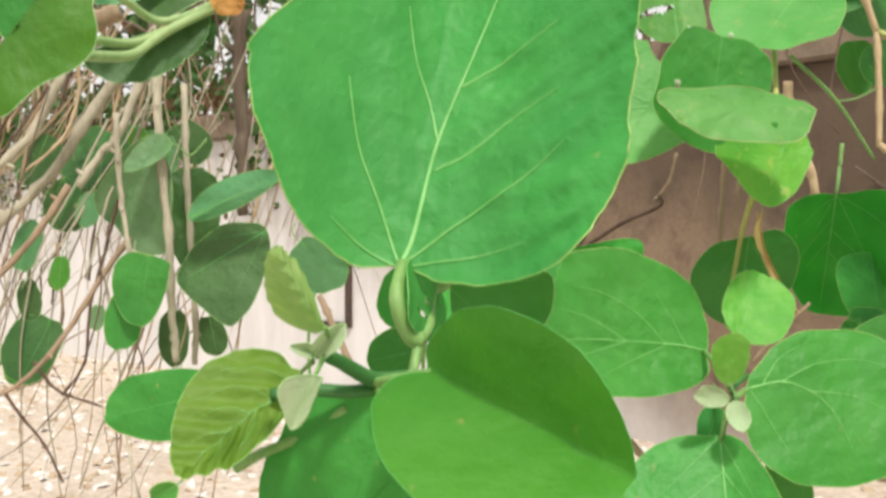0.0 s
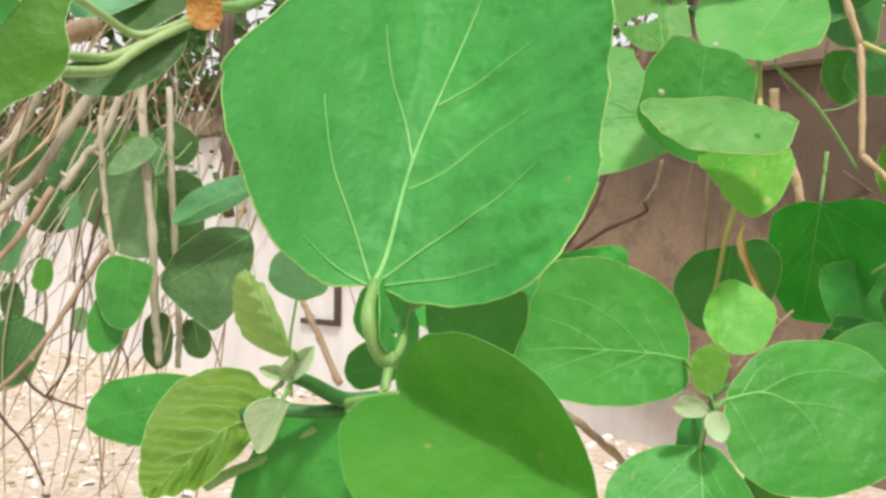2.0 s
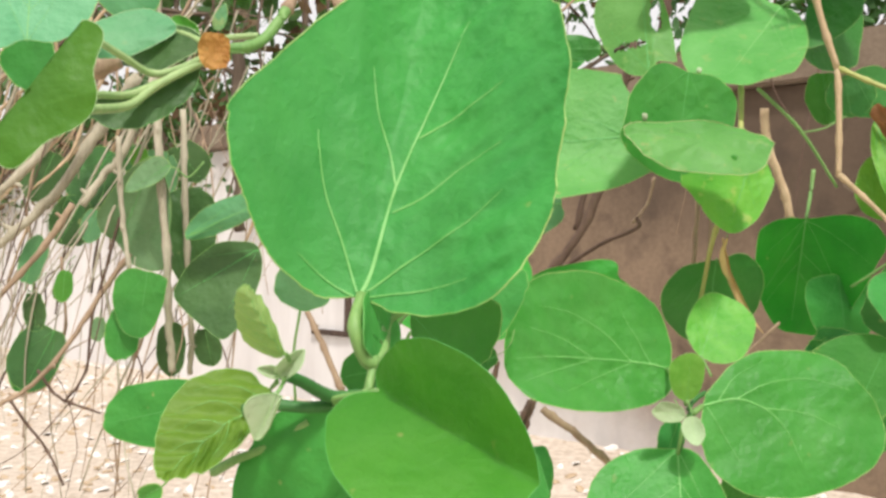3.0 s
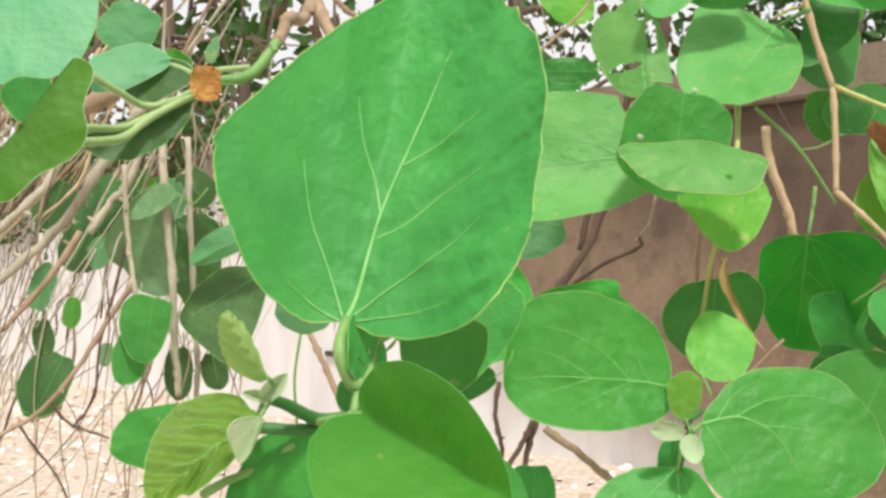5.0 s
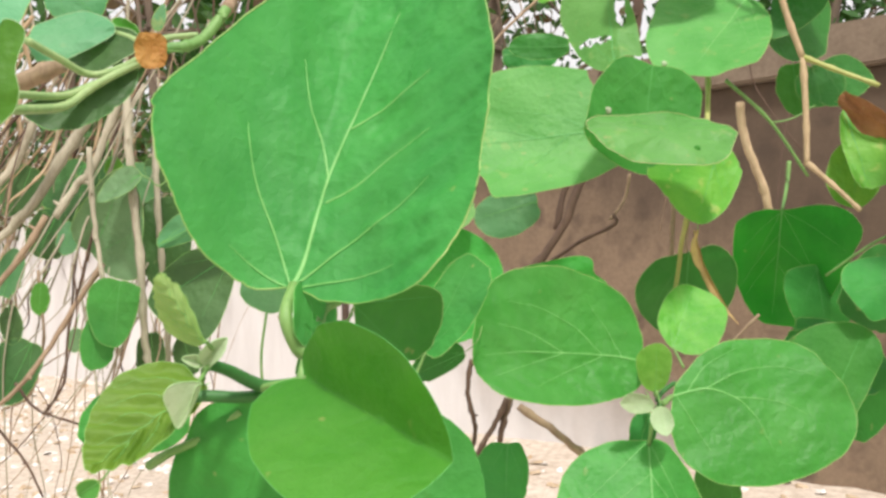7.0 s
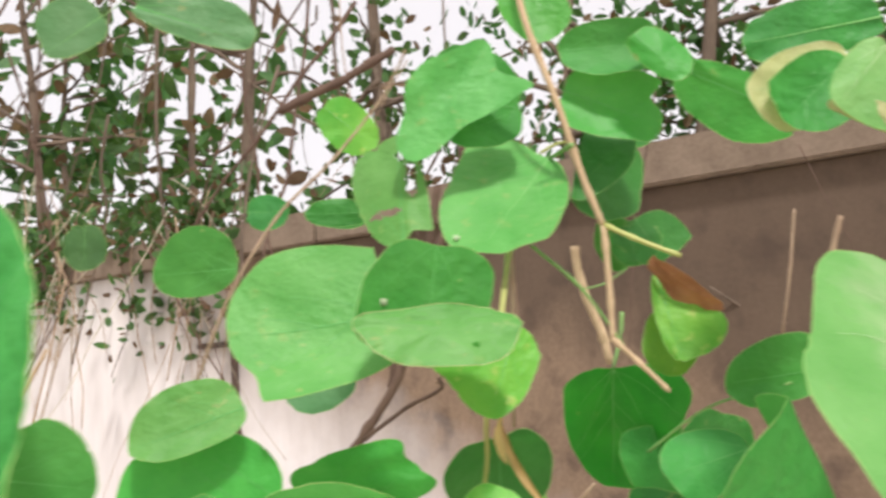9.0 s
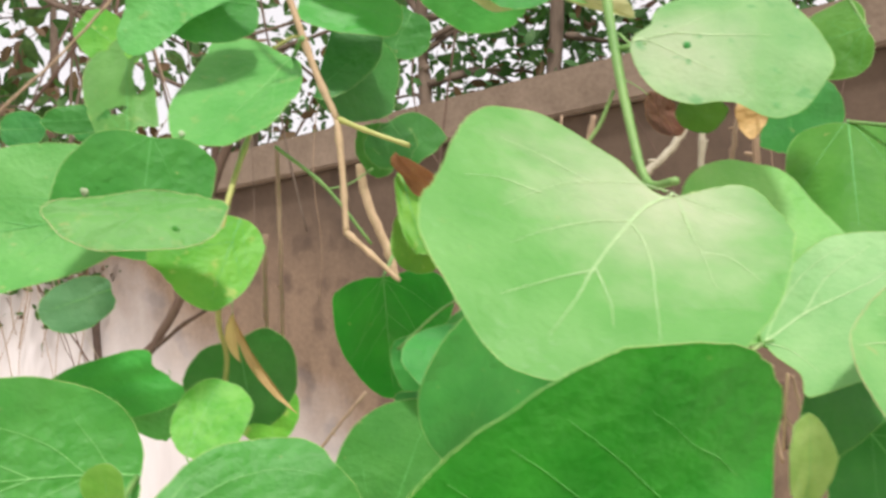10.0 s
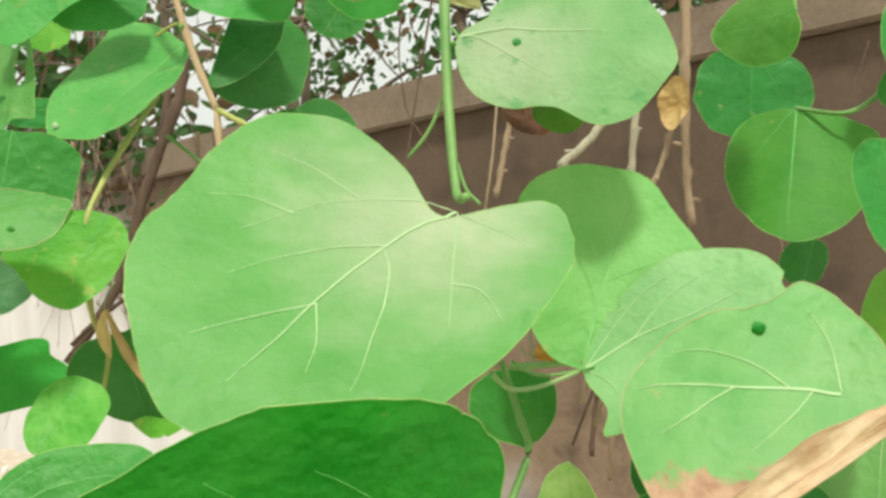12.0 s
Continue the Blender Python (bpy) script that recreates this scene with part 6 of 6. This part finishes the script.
leaf(pale_shoot, (0.7103, 0.7600, 0.8247), (0.7324, 0.7599, 0.7955), (0.7016, 0.7600, 0.8067), (0.7486, 0.7599, 0.8134), OLIVE, lobe=0.0, nt=1.7, bend=0.15, wave=0.1, seed=162, veins=0, vein=OLIVE, edge=OLIVE, nb=2.2, nb_left=2.2, nt_left=1.7, lobe_left=-0.0, form=(0.0, 0.0, -0.0, 0.0), uneven=0.45)
leaf(pale_shoot, (0.5775, 0.7504, 0.9321), (0.6645, 0.7349, 0.8882), (0.6391, 0.7408, 0.9207), (0.6144, 0.7495, 0.9087), CREAM, lobe=0.001, nt=1.68, bend=0.1, wave=0.06, seed=161, veins=0, vein=CREAM, edge=VEIN_PALE, nb=2.19, nb_left=2.2, nt_left=1.7, lobe_left=0.0, form=(-0.0, -0.0, 0.001, -0.001), uneven=0.45)
leaf(pale_shoot, (0.7477, 0.9500, 1.0704), (0.5929, 0.9500, 1.0466), (0.6643, 0.9500, 1.0922), (0.6632, 0.9500, 1.0253), DARK, seed=103, veins=0)
leaf(pale_shoot, (0.6865, 0.7800, 0.8344), (0.7200, 0.7900, 0.8018), (0.6841, 0.7680, 0.8085), (0.7183, 0.7900, 0.8294), WITHERED, lobe=0, nb=2.0, nt=1.7, bend=0.25, wave=0.12, ruffle=0.05, seed=163, veins=0, vein=DRY, edge=DRY)
leaf(pale_shoot, (0.8806, 0.9500, 0.8700), (0.8665, 0.9500, 0.8174), (0.8584, 0.9650, 0.8549), (0.8818, 0.9400, 0.8443), STRAW, lobe=0, nb=1.9, nt=1.6, bend=0.3, wave=0.12, ruffle=0.06, seed=164, veins=0, vein=STRAW, edge=DRY)
leaf(pale_shoot, (1.1164, 0.9400, 0.9354), (1.0972, 0.9200, 0.8360), (1.0736, 0.9200, 0.8835), (1.1227, 0.9200, 0.8790), GREEN, lobe=0.05, nt=1.5, bend=0.1, seed=165, veins=2, vein=VEIN_SOFT, uneven=0.6, petiole=[(1.1007, 0.9300, 0.8214), (1.1092, 0.9500, 0.8074)])

left_shoot = thing("leafy_shoot", "vine shoot with drooping folded leaves and a rusty withered bud", "vine", "vine shoots", (-0.1538, 0.4000, 0.7595))
leaf(left_shoot, (-0.1802, 0.3983, 0.7641), (-0.1889, 0.4215, 0.8354), (-0.2054, 0.4007, 0.7749), (-0.1512, 0.4179, 0.8093), SEA, lobe=0.093, nb=2.57, seed=111, veins=2, vein=VEIN, rings=14, spokes=90, thick=0.6, nt=2.0, nb_left=2.6, nt_left=2.0, lobe_left=0.1, form=(0.001, 0.004, 0.008, 0.003), uneven=0.45)
leaf(left_shoot, (-0.1700, 0.3336, 0.7061), (-0.1344, 0.3450, 0.7600), (-0.1568, 0.3420, 0.7168), (-0.1304, 0.3395, 0.7193), OLIVE, lobe=0.012, nb=2.37, nt=2.14, seed=112, veins=-1, edge=VEIN_PALE, vein=VEIN_SOFT, rings=14, spokes=90, thick=0.6, nb_left=2.06, nt_left=1.73, lobe_left=-0.007, form=(-0.012, -0.042, -0.026, 0.051, -0.011, -0.069, 0.094, 0.092), uneven=0.45)
leaf(left_shoot, (-0.1659, 0.4500, 0.7684), (-0.1308, 0.4700, 0.7907), (-0.1670, 0.4650, 0.7922), (-0.1414, 0.4600, 0.7749), SEA, lobe=0, nb=2.4, nt=2.6, seed=113, veins=-1, edge=VEIN_PALE, thick=.7)
leaf(left_shoot, (-0.1143, 0.4650, 0.7811), (-0.1561, 0.4700, 0.7732), (-0.1407, 0.4750, 0.7896), (-0.1352, 0.4600, 0.7633), SHADY, lobe=0, nb=1.9, nt=1.9, seed=114, veins=-1, edge=VEIN_PALE, thick=.9)
leaf(left_shoot, (-0.1127, 0.4600, 0.7652), (-0.1660, 0.4300, 0.7391), (-0.1368, 0.4400, 0.7508), (-0.1399, 0.4400, 0.7281), SHADY, lobe=0, nb=1.8, nt=1.9, seed=115, veins=-1, edge=VEIN, thick=.6)
leaf(left_shoot, (-0.1078, 0.4750, 0.7885), (-0.1036, 0.4750, 0.8039), (-0.1101, 0.4750, 0.7956), (-0.1027, 0.4750, 0.7939), BLUISH, lobe=0, nt=1.5, seed=116, veins=-1, thick=.6)
leaf(left_shoot, (-0.2227, 0.4750, 0.7583), (-0.2029, 0.4750, 0.7811), (-0.2294, 0.4750, 0.7749), (-0.2062, 0.4750, 0.7548), DARK, lobe=0, seed=117, veins=-1)
leaf(left_shoot, (-0.1959, 0.5500, 0.8419), (-0.1683, 0.5500, 0.8172), (-0.1996, 0.5500, 0.8198), (-0.1628, 0.5500, 0.8377), SEA, lobe=.1, seed=118, veins=1, vein=VEIN_SOFT)
leaf(left_shoot, (-0.1214, 0.4850, 0.7868), (-0.1379, 0.4900, 0.7992), (-0.1329, 0.4850, 0.7903), (-0.1247, 0.4850, 0.7957), OLIVE, lobe=0, seed=120, veins=-1)
leaf(left_shoot, (-0.0956, 0.4525, 0.7717), (-0.1106, 0.4450, 0.7714), (-0.1020, 0.4475, 0.7809), (-0.1018, 0.4475, 0.7612), RUST, lobe=0.1, nb=2.6, nt=2.6, bend=.18, ruffle=.12, wave=.1, seed=119, veins=3, vein=RUST, edge=RUST, rings=12, thick=.5)
stem("stem", left_shoot, [(-0.1055, 0.4600, 0.7729), (-0.1210, 0.4550, 0.7633), (-0.1364, 0.4500, 0.7588), (-0.1447, 0.4300, 0.7632), (-0.1526, 0.4100, 0.7681)], 0.0022, 0.0020, STEM_PALE, knots=0)
stem("stem", left_shoot, [(-0.1095, 0.4600, 0.7682), (-0.1238, 0.4500, 0.7580), (-0.1327, 0.4450, 0.7523), (-0.1418, 0.4300, 0.7440), (-0.1490, 0.4000, 0.7389), (-0.1459, 0.3700, 0.7341)], 0.0020, 0.0022, STEM_PALE, knots=0)
stem("stem", left_shoot, [(-0.1127, 0.4600, 0.7667), (-0.1266, 0.4450, 0.7547), (-0.1353, 0.4400, 0.7472), (-0.1410, 0.4250, 0.7373), (-0.1478, 0.3900, 0.7301), (-0.1462, 0.3600, 0.7248)], 0.0022, 0.0026, STEM_PALE, knots=0)
stem("stem", left_shoot, [(-0.1055, 0.4600, 0.7729), (-0.0982, 0.4650, 0.7758), (-0.0895, 0.4700, 0.7781), (-0.0828, 0.4800, 0.7845), (-0.0754, 0.4900, 0.7983), (-0.0729, 0.4950, 0.8052)], 0.0030, 0.0034, STEM, knots=1)
stem("stem", left_shoot, [(-0.0739, 0.4950, 0.8029), (-0.0707, 0.5000, 0.8116), (-0.0678, 0.5100, 0.8246), (-0.0690, 0.5600, 0.8365), (-0.0632, 0.5750, 0.8556)], 0.0036, 0.0044, TWIG, knots=3)
stem("stem", left_shoot, [(-0.0633, 0.5750, 0.8538), (-0.0734, 0.5950, 0.8913), (-0.0856, 0.6100, 0.9357), (-0.0966, 0.6300, 0.9841)], 0.0054, 0.0056, TWIG, knots=4)
stem("stem", left_shoot, [(-0.0645, 0.5750, 0.8594), (-0.0557, 0.5700, 0.8394), (-0.0478, 0.5600, 0.8244)], 0.0050, 0.0040, TWIG, knots=1)
stem("stem", left_shoot, [(-0.0505, 0.5800, 0.8579), (-0.0410, 0.5850, 0.8489), (-0.0355, 0.5850, 0.8467)], 0.0022, 0.0018, TWIG, knots=1)
stem("stem", left_shoot, [(-0.1101, 0.4750, 0.7827), (-0.1003, 0.4800, 0.7857), (-0.0857, 0.4800, 0.7868)], 0.0020, 0.0018, STEM_PALE, knots=0)
stem("stem", left_shoot, [(-0.1496, 0.4650, 0.7777), (-0.1407, 0.4750, 0.7889), (-0.1229, 0.4700, 0.7843), (-0.1095, 0.4600, 0.7761)], 0.0018, 0.0018, STEM_PALE, knots=0)
stem("stem", left_shoot, [(-0.1715, 0.5000, 0.7759), (-0.1854, 0.5000, 0.7700), (-0.2006, 0.5000, 0.7634)], 0.0050, 0.0060, TWIG, knots=1)

back_left = thing("leafy_shoot", "dark and grey-green round leaves hanging among dry vine stems", "vine", "vine shoots", (-0.3468, 1.0000, 0.6566))
leaf(back_left, (-0.3492, 1.0127, 0.6725), (-0.2980, 0.9696, 0.7640), (-0.3596, 0.9875, 0.7149), (-0.2909, 0.9790, 0.6470), HAZY, lobe=0.108, wave=0.06, seed=121, veins=1, vein=VEIN_SOFT, nb=2.27, nt=1.94, nb_left=2.16, nt_left=1.87, lobe_left=0.1, form=(0.005, 0.003, -0.008, -0.012, 0.028, 0.025), uneven=0.45)
leaf(back_left, (-0.2738, 0.95, 0.7576), (-0.3233, 0.955, 0.7295), (-0.2987, 0.955, 0.765), (-0.2876, 0.945, 0.7389), HAZY, lobe=0, nb=2.1, nt=1.75, bend=0.08, seed=122, veins=1, vein=VEIN_SOFT, petiole=[(-0.2652, 0.95, 0.7519), (-0.2552, 0.955, 0.745), (-0.2404, 0.96, 0.7622)])
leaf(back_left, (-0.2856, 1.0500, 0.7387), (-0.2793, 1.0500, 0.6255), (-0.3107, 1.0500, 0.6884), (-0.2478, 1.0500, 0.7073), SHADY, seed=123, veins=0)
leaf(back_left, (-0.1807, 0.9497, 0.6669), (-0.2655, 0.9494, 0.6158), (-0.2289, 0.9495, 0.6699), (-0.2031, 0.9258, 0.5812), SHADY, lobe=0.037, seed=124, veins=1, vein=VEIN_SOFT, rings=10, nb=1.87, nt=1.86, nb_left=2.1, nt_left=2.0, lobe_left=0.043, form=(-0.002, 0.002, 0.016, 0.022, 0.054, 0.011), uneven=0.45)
leaf(back_left, (-0.2875, 0.9227, 0.6442), (-0.2981, 0.9290, 0.5740), (-0.3262, 0.9288, 0.6219), (-0.2686, 0.9275, 0.6327), GREEN, lobe=0.027, seed=126, veins=1, vein=VEIN_SOFT, nb=2.18, nt=2.06, nb_left=2.22, nt_left=1.93, lobe_left=0.069, form=(0.004, 0.014, 0.017, 0.0), uneven=0.45)
leaf(back_left, (-0.3204, 0.9400, 0.6056), (-0.3243, 0.9400, 0.5492), (-0.3379, 0.9400, 0.5718), (-0.3007, 0.9400, 0.5718), GREEN, lobe=.05, seed=127, veins=1, vein=VEIN_SOFT)
leaf(back_left, (-0.2496, 0.9248, 0.6797), (-0.1525, 0.8997, 0.7223), (-0.2121, 0.9155, 0.7178), (-0.1952, 0.9152, 0.6914), SEA, lobe=-0.001, nt=1.6, seed=128, veins=1, vein=VEIN, nb=2.17, nb_left=2.15, nt_left=1.6, lobe_left=-0.003, form=(-0.0, -0.001, -0.001, 0.004), uneven=0.45)
leaf(back_left, (-0.1979, 0.8499, 0.5226), (-0.3042, 0.8506, 0.4979), (-0.2819, 0.8535, 0.5349), (-0.2316, 0.8505, 0.4785), GREEN, lobe=0.05, seed=129, veins=1, vein=VEIN_SOFT, rings=10, nb=2.2, nt=1.74, nb_left=2.27, nt_left=1.87, lobe_left=0.054, form=(0.0, 0.006, -0.005, -0.011), uneven=0.45)
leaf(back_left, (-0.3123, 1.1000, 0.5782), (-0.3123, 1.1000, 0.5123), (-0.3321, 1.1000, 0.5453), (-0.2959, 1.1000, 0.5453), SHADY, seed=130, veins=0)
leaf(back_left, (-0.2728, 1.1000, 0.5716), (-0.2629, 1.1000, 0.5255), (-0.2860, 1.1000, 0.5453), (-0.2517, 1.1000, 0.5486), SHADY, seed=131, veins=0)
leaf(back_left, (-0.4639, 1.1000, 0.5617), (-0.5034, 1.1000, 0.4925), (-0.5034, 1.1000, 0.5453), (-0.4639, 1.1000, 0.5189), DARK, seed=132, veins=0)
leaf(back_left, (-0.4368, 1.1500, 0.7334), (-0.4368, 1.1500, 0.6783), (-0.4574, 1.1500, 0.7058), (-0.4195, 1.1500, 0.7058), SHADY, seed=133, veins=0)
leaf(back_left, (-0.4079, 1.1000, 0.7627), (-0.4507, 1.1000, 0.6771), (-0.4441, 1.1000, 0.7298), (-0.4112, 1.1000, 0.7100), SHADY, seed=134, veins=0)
leaf(back_left, (-0.3585, 1.1000, 0.7924), (-0.3552, 1.1000, 0.7660), (-0.3684, 1.1000, 0.7792), (-0.3453, 1.1000, 0.7825), OLIVE, seed=135, veins=0)
leaf(back_left, (0.0409, 1.1312, 0.8616), (-0.0635, 1.1702, 0.8627), (-0.0090, 1.1529, 0.9175), (-0.0167, 1.1469, 0.8320), GREEN, lobe=0.052, seed=136, veins=2, vein=VEIN_SOFT, nb=2.16, nt=1.99, nb_left=2.16, nt_left=1.95, lobe_left=0.065, form=(-0.001, 0.001, -0.001, 0.004), uneven=0.45)
leaf(back_left, (0.0791, 0.885, 0.7134), (-0.02, 0.87, 0.6832), (0.0202, 0.885, 0.7374), (0.0408, 0.865, 0.6794), DUSTY, lobe=0.02, nb=2.5, nt=2.0, wave=0.03, seed=137, veins=2, vein=VEIN_SOFT, rings=10, spokes=70, uneven=0.6)
leaf(back_left, (0.1081, 0.895, 0.6264), (-0.0384, 0.895, 0.6349), (0.0372, 0.9, 0.6951), (0.033, 0.885, 0.5753), BRIGHT, lobe=0.05, nb=2.3, nt=2.1, seed=138, veins=2, vein=VEIN_SOFT, rings=10, spokes=70, uneven=0.6)
leaf(back_left, (0.0176, 0.5, 0.7061), (0.057, 0.52, 0.6954), (0.0374, 0.51, 0.7324), (0.0375, 0.51, 0.6705), GREEN, lobe=0.05, seed=166, veins=1, vein=VEIN_SOFT)
leaf(back_left, (0.0472, 1.2000, 0.9381), (0.0982, 1.2000, 0.9358), (0.0736, 1.2000, 0.9591), (0.0680, 1.2000, 0.9136), DARK, seed=139, veins=0)
leaf(back_left, (0.1310, 1.2000, 0.9343), (0.2041, 1.2000, 0.9310), (0.1682, 1.2000, 0.9474), (0.1664, 1.2000, 0.9106), DARK, seed=140, veins=0)
leaf(back_left, (0.1482, 1.2000, 1.0675), (0.2119, 1.2000, 1.0124), (0.1926, 1.2000, 1.0693), (0.1604, 1.2000, 1.0146), MOTTLED, seed=141, veins=0)
leaf(back_left, (-0.4441, 1.1000, 0.6309), (-0.4507, 1.1000, 0.6013), (-0.4606, 1.1000, 0.6178), (-0.4375, 1.1000, 0.6178), OLIVE, seed=142, veins=0)
leaf(back_left, (-0.0400, 0.9000, 1.0853), (-0.0926, 0.9000, 1.0521), (-0.0916, 0.9000, 1.0985), (-0.0459, 0.9000, 1.0582), BLUISH, seed=143, veins=0)
leaf(back_left, (-0.0083, 0.9000, 1.0950), (0.1009, 0.9000, 1.0517), (0.0762, 0.9000, 1.0971), (0.0378, 0.9000, 1.0600), BLUISH, seed=144, veins=1, vein=VEIN_SOFT)
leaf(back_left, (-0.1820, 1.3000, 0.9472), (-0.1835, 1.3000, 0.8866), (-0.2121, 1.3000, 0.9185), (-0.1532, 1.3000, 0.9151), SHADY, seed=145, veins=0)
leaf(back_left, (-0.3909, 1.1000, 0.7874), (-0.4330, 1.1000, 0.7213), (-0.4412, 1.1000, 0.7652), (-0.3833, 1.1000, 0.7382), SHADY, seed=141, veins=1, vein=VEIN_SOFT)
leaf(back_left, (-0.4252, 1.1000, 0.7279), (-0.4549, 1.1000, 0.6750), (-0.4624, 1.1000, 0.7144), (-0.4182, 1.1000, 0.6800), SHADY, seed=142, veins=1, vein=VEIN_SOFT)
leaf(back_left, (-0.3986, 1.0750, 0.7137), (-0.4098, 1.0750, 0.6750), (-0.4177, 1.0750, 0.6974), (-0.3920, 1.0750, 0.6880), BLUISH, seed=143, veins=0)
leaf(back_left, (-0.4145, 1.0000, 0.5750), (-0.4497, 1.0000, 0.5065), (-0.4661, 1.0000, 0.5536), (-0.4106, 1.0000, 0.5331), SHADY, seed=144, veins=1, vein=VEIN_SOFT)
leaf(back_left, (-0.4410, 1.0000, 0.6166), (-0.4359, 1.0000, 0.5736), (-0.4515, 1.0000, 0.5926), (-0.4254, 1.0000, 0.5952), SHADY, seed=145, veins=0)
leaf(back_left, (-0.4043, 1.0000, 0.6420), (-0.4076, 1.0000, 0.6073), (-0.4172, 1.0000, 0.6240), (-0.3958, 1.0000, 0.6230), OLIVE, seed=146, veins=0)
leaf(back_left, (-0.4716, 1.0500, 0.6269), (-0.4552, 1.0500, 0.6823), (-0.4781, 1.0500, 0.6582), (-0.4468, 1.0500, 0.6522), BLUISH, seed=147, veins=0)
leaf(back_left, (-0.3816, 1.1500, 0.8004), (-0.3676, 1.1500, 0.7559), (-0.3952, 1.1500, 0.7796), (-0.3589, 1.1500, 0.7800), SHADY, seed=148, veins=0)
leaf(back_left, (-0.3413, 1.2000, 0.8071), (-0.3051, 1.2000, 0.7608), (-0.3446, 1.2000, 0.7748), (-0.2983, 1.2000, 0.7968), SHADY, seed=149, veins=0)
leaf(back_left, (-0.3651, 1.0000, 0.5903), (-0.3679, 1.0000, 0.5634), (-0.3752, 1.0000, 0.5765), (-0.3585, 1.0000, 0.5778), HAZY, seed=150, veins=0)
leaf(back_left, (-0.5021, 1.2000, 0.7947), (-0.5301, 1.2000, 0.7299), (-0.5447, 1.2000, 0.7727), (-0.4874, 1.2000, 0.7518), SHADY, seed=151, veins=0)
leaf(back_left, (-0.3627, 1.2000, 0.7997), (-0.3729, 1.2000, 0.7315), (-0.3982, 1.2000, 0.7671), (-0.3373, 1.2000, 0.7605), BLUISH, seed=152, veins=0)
